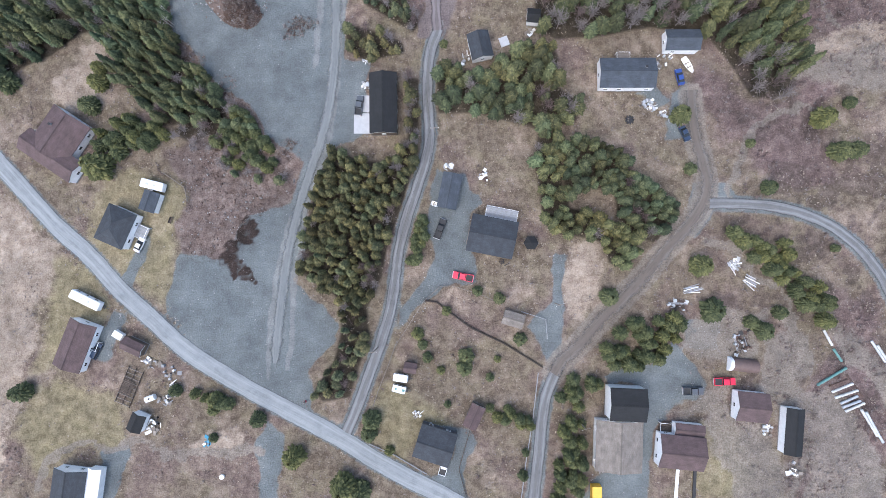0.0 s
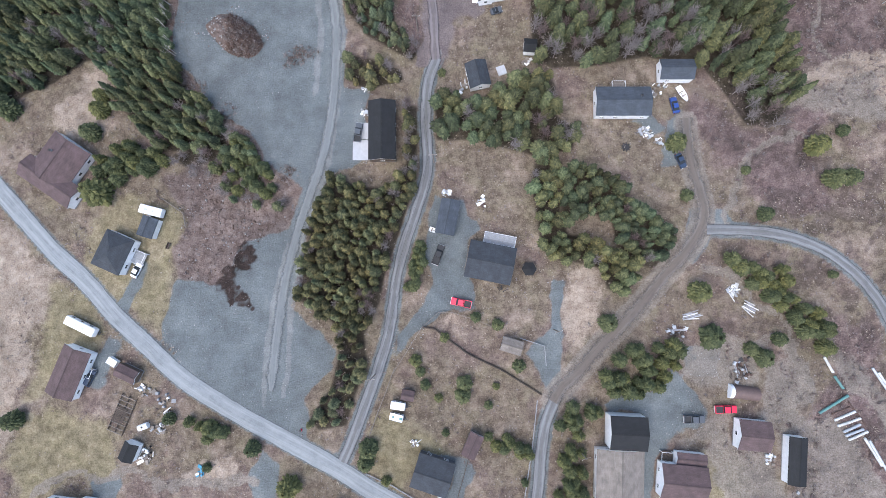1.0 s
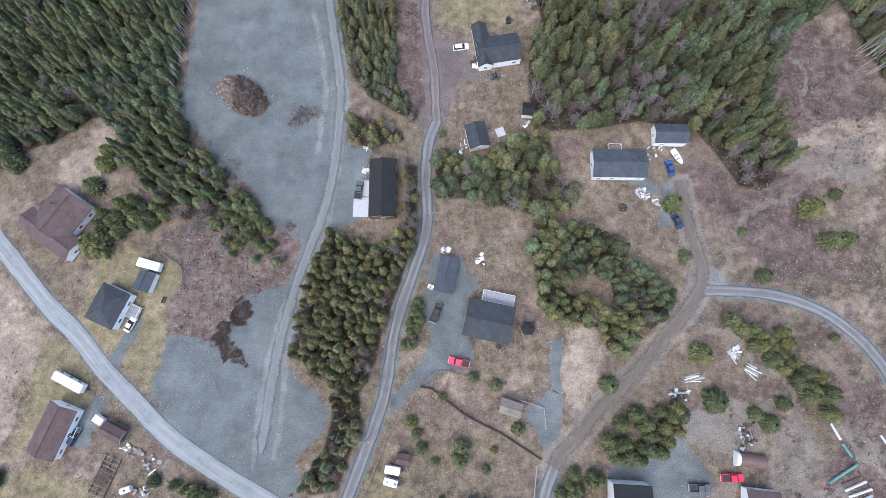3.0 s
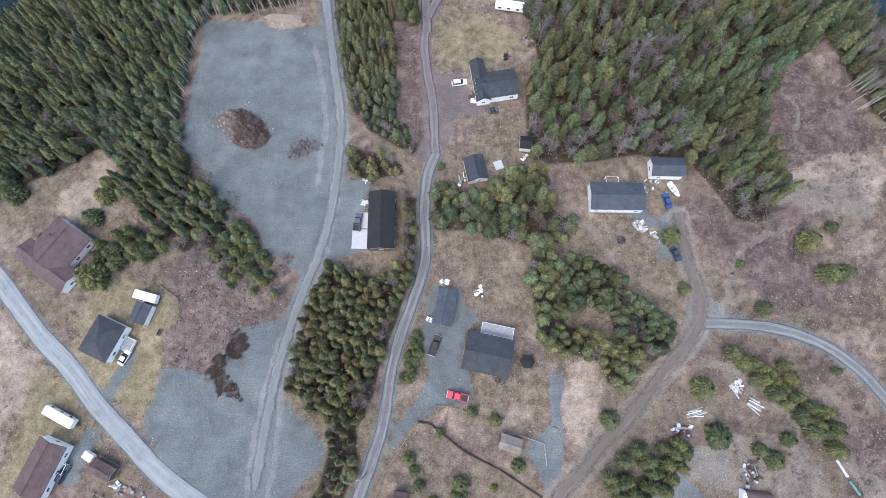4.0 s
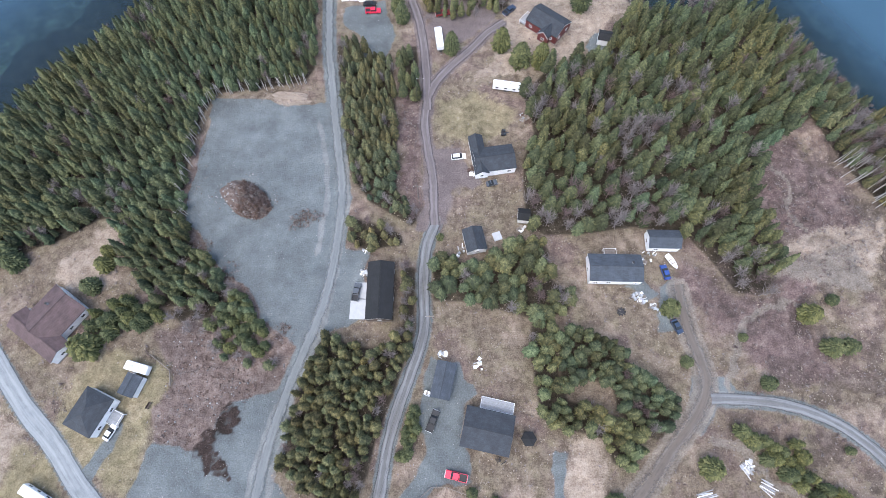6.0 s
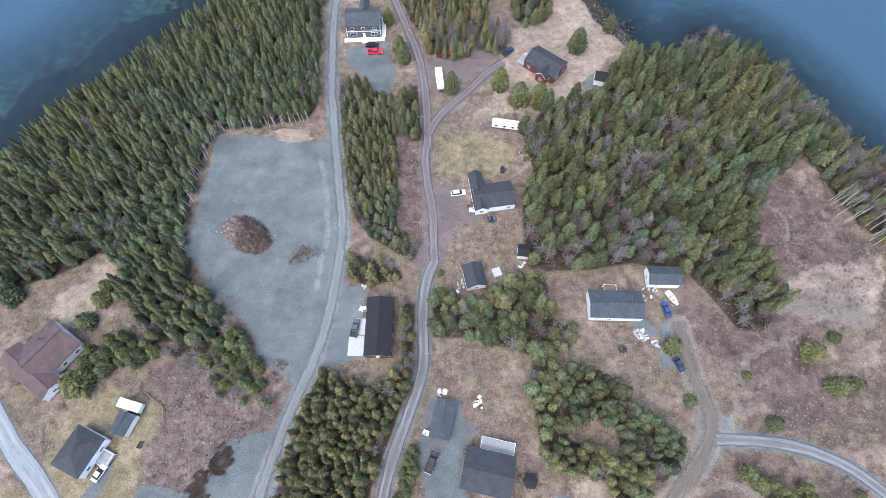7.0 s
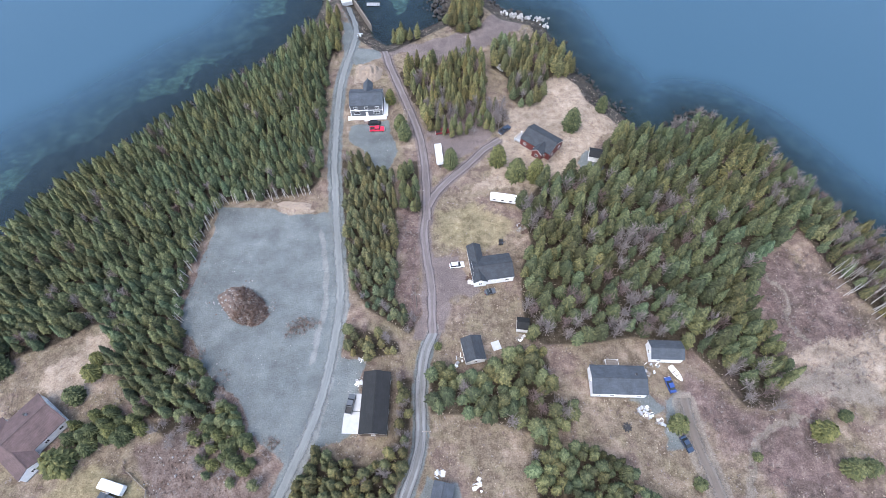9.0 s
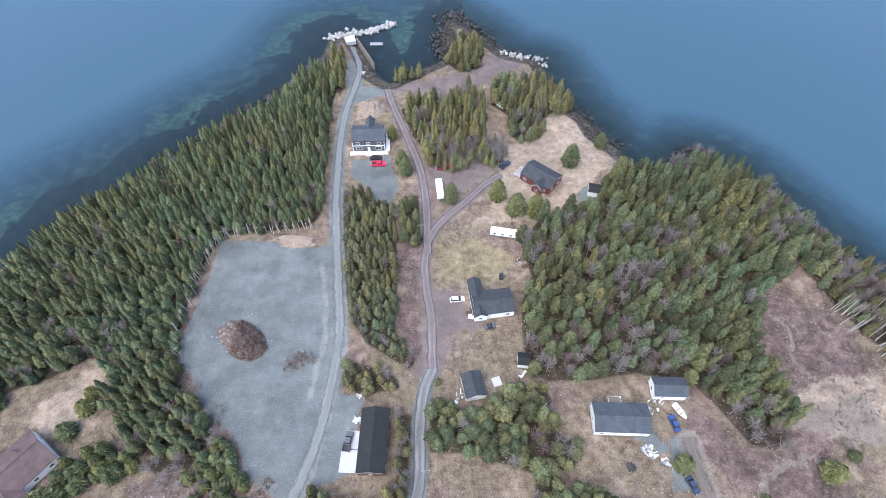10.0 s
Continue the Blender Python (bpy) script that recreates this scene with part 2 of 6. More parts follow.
def water_material():
    m, nt, p = blank("sea_water")
    co = coords(nt)
    at = nt.nodes.new("ShaderNodeAttribute")
    at.attribute_name = "depth"
    wave = noise_node(nt, co, 0.5, 4, 0.6)
    p.inputs["Base Color"].default_value = (0.041, 0.088, 0.13, 1)
    p.inputs["Roughness"].default_value = 0.12
    p.inputs["IOR"].default_value = 1.33
    bump_to(nt, p, wave, 0.25, 0.15)
    tr = nt.nodes.new("ShaderNodeBsdfTransparent")
    tr.inputs["Color"].default_value = (0.62, 0.80, 0.84, 1)
    mx = nt.nodes.new("ShaderNodeMixShader")
    link(nt, smooth(nt, at.outputs["Fac"], -0.7, 4.4), mx.inputs["Fac"])
    link(nt, tr.outputs["BSDF"], mx.inputs[1])
    link(nt, p.outputs["BSDF"], mx.inputs[2])
    gl = nt.nodes.new("ShaderNodeBsdfGlossy")
    gl.inputs["Roughness"].default_value = 0.12
    fr = nt.nodes.new("ShaderNodeFresnel")
    fr.inputs["IOR"].default_value = 1.33
    m2 = nt.nodes.new("ShaderNodeMixShader")
    link(nt, calc(nt, "MULTIPLY", fr.outputs["Fac"], calc(nt, "SUBTRACT", 1.0, smooth(nt, at.outputs["Fac"], -0.7, 4.4))), m2.inputs["Fac"])
    link(nt, mx.outputs["Shader"], m2.inputs[1])
    link(nt, gl.outputs["BSDF"], m2.inputs[2])
    link(nt, m2.outputs["Shader"], nt.nodes["Material Output"].inputs["Surface"])
    return m


def glass_dark(name):
    m, nt, p = blank(name)
    p.inputs["Base Color"].default_value = (0.03, 0.035, 0.04, 1)
    p.inputs["Roughness"].default_value = 0.1
    p.inputs["Specular IOR Level"].default_value = 0.25
    return m


M_ground, M_water = ground_material(), water_material()
M_asphalt = road_material("chip_seal_road", (0.23, 0.248, 0.258), (0.306, 0.323, 0.33), (0.252, 0.263, 0.27), 0.045)
M_lane = road_material("gravel_lane", (0.15, 0.15, 0.152), (0.248, 0.259, 0.268), (0.144, 0.14, 0.133), 0.13)
M_track = road_material("worn_gravel_track", (0.169, 0.182, 0.185), (0.234, 0.245, 0.246), (0.166, 0.176, 0.178), 0.26)
M_redlane = road_material("red_gravel_lane", (0.144, 0.124, 0.125), (0.216, 0.193, 0.194), (0.144, 0.122, 0.114), 0.16)
M_dirt = road_material("dirt_lane", (0.14, 0.119, 0.104), (0.223, 0.2, 0.18), (0.144, 0.121, 0.101), 0.3)
M_white = paint("white_paint", (0.84, 0.85, 0.86), 0.45, 0.12)
M_siding = siding("white_siding", (0.9, 0.905, 0.91))
M_sidinggrey = siding("grey_siding", (0.075, 0.084, 0.098))
M_sidingred = siding("dark_red_siding", (0.144, 0.036, 0.036))
M_sidingbrown = siding("dark_brown_siding", (0.094, 0.072, 0.058))
M_roofbrown = shingle("brown_shingles", (0.097, 0.065, 0.065))
M_roofdark = shingle("charcoal_shingles", (0.037, 0.043, 0.052))
M_roofblue = shingle("blue_grey_shingles", (0.054, 0.065, 0.081))
M_roofblack = shingle("black_shingles", (0.014, 0.015, 0.017))
M_roofgrey = shingle("weathered_grey_shingles", (0.194, 0.169, 0.148))
M_concrete = paint("concrete", (0.302, 0.302, 0.302), 0.9, 0.2, 0.7, bump=0.01)
M_paleconcrete = paint("pale_concrete", (0.44, 0.45, 0.47), 0.85, 0.15, 0.7)
M_wood = paint("weathered_wood", (0.216, 0.187, 0.162), 0.85, 0.35, 1.5, each=0.2)
M_greydeck = paint("grey_deck_boards", (0.302, 0.31, 0.324), 0.8, 0.2, 1.5, each=0.12)
M_darkwood = paint("dark_wood", (0.072, 0.054, 0.043), 0.85, 0.35, 1.5, each=0.2)
M_trunk = paint("bark", (0.115, 0.097, 0.086), 0.95, 0.35, 2.0)
M_palebark = paint("pale_bark", (0.42, 0.40, 0.38), 0.9, 0.3, 2.0, each=0.2, island=True)
M_twig = paint("bare_twigs", (0.223, 0.194, 0.187), 0.95, 0.3, 2.0, each=0.3, island=True)
M_redtwig = paint("red_brown_twigs", (0.165, 0.12, 0.114), 0.95, 0.3, 2.0, each=0.35, island=True)
M_tuft = paint("dry_grass_blades", (0.29, 0.245, 0.195), 0.95, 0.3, 1.0, each=0.55, island=True)
M_rubble = paint("rubble_stone", (0.259, 0.252, 0.248), 0.9, 0.3, 2.0, each=0.4, island=True)
M_rock = paint("dark_shore_rock", (0.047, 0.043, 0.042), 0.85, 0.4, 0.8, each=0.35, bump=0.05)
M_paleRock = paint("pale_armour_rock", (0.34, 0.335, 0.33), 0.9, 0.25, 0.8, each=0.3, bump=0.05)
M_brush = paint("brush_sticks", (0.115, 0.076, 0.061), 0.95, 0.35, 1.0, each=0.45, island=True)
M_soil = paint("heaped_soil", (0.137, 0.101, 0.085), 0.95, 0.6, 2.2, bump=0.1)
M_sand = paint("heaped_sand", (0.259, 0.209, 0.169), 0.95, 0.2, 0.5, bump=0.05)
M_glass = glass_dark("window_glass")
M_tyre = paint("tyre_rubber", (0.018, 0.018, 0.019), 0.9, 0.2)
M_rim = paint("grey_rims", (0.252, 0.252, 0.259), 0.4, 0.1, metal=0.6)
M_dirtywhite = paint("dirty_white_paint", (0.55, 0.55, 0.54), 0.6, 0.35, 0.9)
M_steel = paint("galvanised_steel", (0.5, 0.52, 0.54), 0.45, 0.15, metal=0.4)
M_teal = paint("teal_paint", (0.115, 0.259, 0.245), 0.6, 0.25)
M_yellow = paint("yellow_paint", (0.75, 0.45, 0.06), 0.5, 0.12)
M_blueplastic = paint("blue_plastic", (0.036, 0.252, 0.396), 0.5, 0.15)
M_black = paint("black_plastic", (0.022, 0.022, 0.024), 0.6, 0.2)
M_rust = paint("rusty_metal", (0.094, 0.058, 0.047), 0.85, 0.4, 2.0)
M_lamp = paint("lamp_lens", (0.7, 0.68, 0.62), 0.2, 0.05)
M_tail = paint("tail_lens", (0.288, 0.014, 0.014), 0.25, 0.05)
CAR = {
    "red": paint("red_car_paint", (0.72, 0.025, 0.07), 0.3, 0.05),
    "black": paint("black_car_paint", (0.012, 0.013, 0.016), 0.5, 0.05),
    "blue": paint("blue_car_paint", (0.03, 0.07, 0.25), 0.3, 0.05),
    "white": paint("white_car_paint", (0.75, 0.76, 0.78), 0.3, 0.05),
    "navy": paint("navy_car_paint", (0.03, 0.05, 0.09), 0.3, 0.05),
    "slate": paint("slate_car_paint", (0.08, 0.09, 0.105), 0.3, 0.05),
    "maroon": paint("maroon_car_paint", (0.22, 0.025, 0.03), 0.3, 0.05),
}
M_spruce = foliage("spruce_needles", (0.037, 0.048, 0.030), (0.069, 0.084, 0.047), (0.120, 0.132, 0.078), True)
M_sprucelone = foliage("lone_spruce_needles", (0.042, 0.053, 0.025), (0.08, 0.093, 0.042), (0.142, 0.15, 0.07), False)

# ---------------------------------------------------------------- builders
def mesh_of(name, verts, faces, mats=(), smooth_faces=False):
    me = bpy.data.meshes.new(name)
    me.from_pydata(verts, [], faces)
    for m in mats:
        me.materials.append(m)
    if smooth_faces:
        me.polygons.foreach_set("use_smooth", [True] * len(me.polygons))
    me.update()
    return me


def part(name, bm, material, parent, label=""):
    me = bpy.data.meshes.new(name)
    bm.to_mesh(me)
    bm.free()
    me.materials.append(material)
    ob = new(name, me)
    ob.parent = parent
    if label:
        tagged(ob, label)
    return ob


def thing(name, x, y, ang, label, category, z=0.0, group="", kind=""):
    ob = new(name)
    ob.matrix_basis = pose(x, y, z, 0, 0, ang)
    ob.empty_display_size = 0.3
    return tagged(ob, label, category, group, kind)


def box(bm, x, y, z, sx, sy, sz, rz=0.0, bevel=0.0, ry=0.0):
    """A box with its base centre at x, y, z."""
    r = bmesh.ops.create_cube(bm, size=1.0, matrix=pose(x, y, z + sz / 2, 0, ry, rz) @ Matrix.Diagonal((sx, sy, sz, 1)))
    if bevel:
        es = list({e for v in r["verts"] for e in v.link_edges})
        bmesh.ops.bevel(bm, geom=es, offset=bevel, segments=2, profile=0.5, affect="EDGES")
    return bm


def boxes(*specs, bevel=0.0):
    bm = bmesh.new()
    for s in specs:
        box(bm, *s, bevel=bevel)
    return bm


def tube(a, b, r, seg=8, r2=None):
    bm = bmesh.new()
    a, b = Vector(a), Vector(b)
    m = Matrix.Translation((a + b) / 2) @ (b - a).to_track_quat("Z", "Y").to_matrix().to_4x4()
    bmesh.ops.create_cone(bm, cap_ends=True, segments=seg, radius1=r, radius2=r if r2 is None else r2, depth=(b - a).length, matrix=m)
    return bm


def spline(pts, step=2.0):
    p = np.array([pts[0], *pts, pts[-1]], float)
    p[0], p[-1] = 2 * p[1] - p[2], 2 * p[-2] - p[-3]
    out = []
    for i in range(1, len(p) - 2):
        n = max(2, int(np.linalg.norm(p[i + 1] - p[i]) / step))
        for k in range(n):
            u = k / n
            out.append(0.5 * (2 * p[i] + (p[i + 1] - p[i - 1]) * u + (2 * p[i - 1] - 5 * p[i] + 4 * p[i + 1] - p[i + 2]) * u * u
                              + (3 * p[i] - p[i - 1] - 3 * p[i + 1] + p[i + 2]) * u ** 3))
    out.append(p[-2])
    return np.array(out)


def seg_dist(x, y, pts, closed=False):
    """Distance from each x, y to a line of points."""
    best = np.full(np.shape(x), 1e9)
    q = list(pts) + ([pts[0]] if closed else [])
    for (ax, ay), (bx, by) in zip(q[:-1], q[1:]):
        dx, dy = bx - ax, by - ay
        u = np.clip(((x - ax) * dx + (y - ay) * dy) / max(dx * dx + dy * dy, 1e-9), 0, 1)
        best = np.minimum(best, (x - ax - u * dx) ** 2 + (y - ay - u * dy) ** 2)
    return np.sqrt(best)


def near_dist(x, y, pts, reach):
    """The same, worked out only within reach of the line's bounds."""
    q = np.array(pts)
    near = (x > q[:, 0].min() - reach) & (x < q[:, 0].max() + reach) & (y > q[:, 1].min() - reach) & (y < q[:, 1].max() + reach)
    d = np.full(np.shape(x), 1e4)
    d[near] = seg_dist(x[near], y[near], pts)
    return d


def inside(x, y, pts):
    r = np.zeros(np.shape(x), bool)
    for (ax, ay), (bx, by) in zip(pts, list(pts[1:]) + [pts[0]]):
        if ay != by:
            r ^= ((ay > y) != (by > y)) & (x < (bx - ax) * (y - ay) / (by - ay) + ax)
    return r


def depth_in(x, y, pts):
    """Signed distance to a closed outline, positive inside."""
    return np.where(inside(x, y, pts), 1, -1) * seg_dist(x, y, pts, True)


def step01(v, lo, hi):
    u = np.clip((v - lo) / (hi - lo), 0, 1)
    return u * u * (3 - 2 * u)


# ---------------------------------------------------------------- plan: shore, roads, grounds
WATER = -3.0
SHORE = [(-420, 20), (-201.7, 66.3), (-171.3, 76.5), (-147.3, 96.5), (-140.6, 117.7), (-134.7, 126.8), (-125.3, 133.9), (-117.1, 145.6),
         (-106, 158.2), (-94.6, 173.4), (-80.9, 184.5), (-70.3, 204), (-63.7, 221), (-62, 235), (-51.4, 239), (-43.1, 223.9),
         (-36, 207.3), (-30, 202.3), (-16.9, 213.3), (-7, 220.9), (-9, 241.2), (-4, 256), (6, 247), (15.4, 235.1), (23, 225),
         (37.1, 221.2), (43.3, 204.1), (47.8, 189.1), (55, 180.5), (57.3, 172.1), (64, 164.2), (71.9, 153.8), (79.7, 155)]
SHORE += [(90.2, 163), (99.2, 161), (108.8, 152.2), (117.3, 139.6), (125.8, 124.1), (133, 113.5), (139.9, 104.7), (156.6, 76.7),
          (169.4, 40), (200, -60), (300, -2500), (-2500, -2500), (-2500, 20)]
ROADS = {
    "main_road": ([(-150, 55), (-136.2, 42), (-127, 33.3), (-119.5, 25.5), (-109.6, 15.3), (-99.9, 6.9), (-91, -2.4), (-82.2, -10), (-72.6, -18.3),
                   (-61.6, -25), (-50.7, -30.9), (-39.9, -36.3), (-30.7, -41.1), (-21.5, -46.5), (-12.4, -51.3), (-1.9, -56.3), (20, -68), (60, -90)], 5.2, M_asphalt),
    "lane_road": ([(-29.6, -41.5), (-27, -35.8), (-24.8, -29.8), (-22.1, -22.3), (-19.5, -14.7), (-17.1, -6.3), (-16, 2), (-15.3, 8.1), (-13.7, 15.8),
                   (-10.8, 25), (-8.3, 32.8), (-7.1, 40.5), (-7.7, 49.8), (-7.7, 57.7), (-6.8, 64.7), (-4.9, 70)], 3.7, M_lane),
    "red_track_road": ([(-5.2, 69.5), (-5.6, 76.5), (-6.2, 84.8), (-8.2, 96.2), (-9.4, 106), (-8, 116.2), (-3.2, 124.7), (6.6, 135.9), (11.1, 141.6), (16.4, 146)], 3.6, M_redlane),
    "point_road": ([(-8.6, 109.4), (-9.8, 126.2), (-11.5, 139.4), (-14.2, 150.7), (-21, 169.3), (-26.9, 184.6), (-30.3, 195.6)], 3.8, M_redlane),
    "quarry_track_road": ([(-48.4, -21.5), (-47.4, -9.5), (-46, 3.4), (-43.9, 15), (-41, 26), (-38.2, 34.8), (-35.2, 45.8), (-33.6, 58), (-33.1, 71), (-33.6, 82),
                           (-36.6, 98.6), (-39.6, 115.5), (-42.6, 133.4), (-44, 147.5), (-45.3, 162), (-45.6, 178.6), (-43.8, 197), (-44.2, 211), (-49.7, 227)], 4.4, M_track),
    "east_drive_road": ([(20.4, -62), (22.3, -47), (23.4, -35.2), (25, -27.7), (27.6, -21.5)], 3.9, M_lane),
    "east_lane_road": ([(26.5, -23.5), (29, -19.6), (32.5, -16.4), (40, -8.1), (49, 1), (56.6, 10.1), (63.4, 17.7),
                        (67.2, 25.3), (66.5, 32.9), (64.1, 42.1), (63.3, 52.9)], 6.0, M_dirt),
    "east_curve_road": ([(68, 22.2), (79.1, 22), (89.5, 20.5), (98.3, 17.1), (105.6, 11.9), (111.3, 5.2), (115.5, -3), (120, -16), (126, -40)], 3.6, M_lane),
}
AREAS = {
    "earth": [
        [(57.7, -31.7), (66.6, -27.2), (72.5, -27.1), (72.4, -34.5), (78.3, -35.1), (81.3, -28.5), (85.8, -27), (84.1, -35.8), (85.5, -44.6), (86.8, -58), (75.1, -58), (73.7, -46.2), (67.9, -40.4), (67.3, -33.8)],
        [(79.9, -27), (81.4, -21.1), (84.5, -13.6), (89, -10.6), (93.3, -12.1), (94.7, -19.5), (90.2, -23.9), (93, -28.3), (100.4, -28.2), (94.3, -37.1), (92.7, -47.4), (88.2, -58), (86.5, -28.4)],
        [(91.6, -28.4), (98.9, -26.8), (107.4, -36.9), (112.7, -47.1), (112.5, -58), (94, -58), (92.1, -43)],
        [(100.7, -12), (106.6, -10.5), (113.4, -19.3), (119, -30), (107.8, -22.3), (103.5, -16.4)],
        [(61, -14), (68, -8), (76, -8), (80, -14), (80, -19), (70, -20), (64, -20)],
        [(90, 52.8), (93.2, 62.8), (105.2, 64), (118, 67), (117, 54), (103, 55), (94.6, 55.9)],
    ],
    "gravel": [
        [(45.9, -22.2), (57.8, -19.9), (61.5, -19.8), (65.9, -25.7), (65.9, -29.4), (57.7, -29.5), (56.9, -35.4), (52.5, -37), (50.9, -60), (38.3, -60), (37.6, -49), (48.7, -48.8), (50.2, -48), (50.8, -27.4), (41.4, -24.5)],
        [(-14.6, -7.3), (-10.6, -1.2), (-6.8, 4.6), (-3.6, 11.3), (-1.6, 17.6), (4.2, 16.9), (3.6, 9.8), (6.3, 6.8), (5.6, 0), (-2.2, -0.2), (-6, -3.2), (-9.8, -7.3), (-14.6, -12)],
        [(-6.5, -36.3), (4.8, -38.4), (6.3, -41.3), (2.6, -45.8), (0.3, -50.3), (4.1, -58), (-3.9, -57.5), (-5.4, -50.4), (-0.4, -48.8), (0.3, -42.9)],
        [(44, 136), (47, 142), (53, 141), (52, 134), (47, 126), (43, 127)],
        [(-50.8, -37), (-45.4, -40), (-45.3, -49.6), (-46.7, -60), (-52.3, -60), (-51.6, -49.6), (-53.3, -44)],
        [(-78.5, 112.7), (-61.1, 111.7), (-46.6, 110.3), (-41.8, 112.4), (-36.1, 97.5), (-31.7, 81.7), (-31.2, 70.9), (-32.2, 62.4), (-24.3, 59.3), (-22.5, 40.5),
         (-32.6, 38.2), (-38, 32.7), (-44.2, 35.8), (-50.5, 38.9), (-58.6, 50.7), (-68.2, 57.8), (-74.7, 67.3), (-77.6, 69.3), (-79.1, 76.4), (-78.4, 87.8), (-77.7, 100.3)],
        [(-77.6, -7.6), (-79.2, -3), (-74.8, 7.8), (-63.9, 6.3), (-57.9, 17.9), (-51.7, 20.3), (-42.5, 24.2), (-40.7, 12.6), (-43.6, 0.3), (-31.2, -10.3),
         (-31.1, -14.8), (-37.1, -22.4), (-39.3, -30), (-38.4, -34.2), (-46.1, -31.3), (-61.7, -22.7), (-72.7, -15.2)],
        [(-14.1, -8.6), (-9.9, 0.6), (-6.1, 6.7), (-6.2, 15.9), (-5.8, 31.2), (3.7, 29.7), (4.5, 25.1), (6.8, 23.6), (4.5, 19), (3.8, 9.8), (6.1, 0.7), (-0.7, -0.1), (-5.3, 0.6), (-9.8, -5.5)],
        [(38.5, -23.1), (45.9, -22.2), (51.9, -22.2), (59.4, -13.9), (63, -21.3), (63.7, -27.2), (57, -31.7), (53.2, -39.2), (50.2, -51), (38.3, -60),
         (30, -60), (36.9, -49.7), (48.7, -48.1), (50.3, -27.4), (40.7, -26)],
        [(62, -9.4), (70.5, -9.8), (69.9, -16.8), (61.8, -16.5)],
        [(-40, 151.3), (-25.3, 154.8), (-21.8, 139), (-22.7, 127), (-28.8, 128.1), (-33.1, 138.6), (-39, 144)],
        [(63.5, 26.8), (73.2, 28.4), (77.6, 22.3), (70.1, 20), (64.8, 13.2), (61.1, 16.2)],
        [(58.5, 51.3), (63.8, 54.4), (65.1, 42.1), (62.9, 39), (57.6, 39)],
        [(50.9, 54.4), (58.4, 49), (53.9, 47.5), (49.4, 52.1)],
        [(-91, -1.6), (-89.6, 4.6), (-85.9, 10.8), (-88.4, 15.4), (-84.2, 16.2), (-83, 10.8), (-86.2, 3.1), (-88.2, -2.3)],
        [(-92.4, -7), (-97.8, -15.5), (-100, -21.6), (-95, -21.6), (-93, -15.4), (-89, -9.3)],
        [(-96.7, -44.3), (-87.4, -43.4), (-85.8, -47.2), (-90.3, -51.8), (-92.4, -62), (-98.8, -62), (-95.8, -50.3)],
        [(25.5, 9.2), (26, -5.2), (18.5, -11), (24.5, -20), (28, -21), (30, -5), (29, 9.2)],
        [(0.5, -39), (5, -38.4), (1.4, -50), (3, -58), (-6, -53), (-2, -46)],
        [(-50, 214), (-43, 212), (-42, 196), (-30, 197), (-28, 192), (-40, 185), (-47, 190), (-52, 226)],
    ],
    "redgravel": [
        [(-9.3, 68.4), (-9.1, 84.7), (-5.9, 94.3), (2.6, 94.4), (6.9, 86), (1.2, 77.5), (-2.8, 69.4)],
        [(-29.3, 197.5), (-12.5, 202), (-2.8, 206.3), (9.7, 210.9), (14.9, 223.8), (32.5, 215.8), (21.9, 205.3), (7.1, 193.1), (-12, 192.4), (-26.4, 191.9)],
        [(-12.1, 150.8), (11.5, 166), (18.1, 162), (15.6, 150), (9.1, 142.9), (-1.1, 137), (-10.3, 136.7)],
    ],
    "debris": [
        [(-80.3, 36.5), (-72.4, 39), (-59.8, 37), (-50.4, 33.5), (-42.7, 35.8), (-41.6, 26.5), (-47.1, 23.6), (-56.3, 15.6), (-62, 4), (-72.5, 7.2), (-75.2, 15.5), (-74.7, 26.4)],
        [(-82, 66), (-78, 70), (-70, 60), (-58, 51), (-49, 38), (-55, 34), (-66, 50), (-76, 60)],
        [(-83, 70), (-78.5, 72), (-74, 84), (-79, 100), (-81, 86)],
    ],
    "lawn": [
        [(-100.5, 24.7), (-86.4, 31), (-73.7, 24.8), (-74.9, 12.4), (-79.1, -6.1), (-88, 3.1), (-91, -0.8), (-99.9, 7.6), (-98.6, 15.4)],
        [(-109.3, 6), (-98.2, 1.4), (-93.2, -6.2), (-105.1, -24.7), (-114.6, -24.8), (-110.4, -9.4)],
        [(-19.5, -28.2), (-6.6, -29.6), (-0.5, -38.5), (-9.5, -38.6), (-12.5, -46.1), (-23.1, -41.8)],
        [(-6.5, 114.2), (7.6, 116.5), (21.7, 108.5), (16.3, 98.5), (4.3, 98.3), (-6.1, 100.1)],
        [(65, -37.5), (75.3, -37.4), (79.6, -49), (75.1, -56.4), (64.8, -56.6)],
        [(-114.4, -29.4), (-92.5, -29.1), (-89, -42.7), (-102.9, -45.9), (-113.5, -53.6), (-118.6, -43.1)],
    ],
    "shrub": [
        [(64.6, 60.6), (75.1, 57.5), (79.5, 49.8), (90, 48.2), (96.2, 63.6), (115.5, 71.3), (115.1, 55.9), (102, 55.9), (97.4, 48.2), (101.5, 26.9), (89.6, 25.4), (77.8, 34.5), (65.9, 46.7)],
        [(92.5, 93.7), (105.5, 100), (115.6, 86.8), (123.9, 72.8), (113.9, 56), (97.7, 65.3), (91.6, 75.1)],
        [(-19.6, 125.8), (-10.9, 111.6), (-8.6, 71.7), (-13.7, 75), (-17.3, 98.1)],
        [(98, -2), (112, -4), (118, -40), (95, -58), (85, -50), (92, -30), (100, -14)],
    ],
    "blond": [
        [(-127.5, 24.7), (-116, 15.3), (-107.8, 7.6), (-113.5, -9.5), (-117.5, -31), (-124.4, -55.3), (-150, -31.2)],
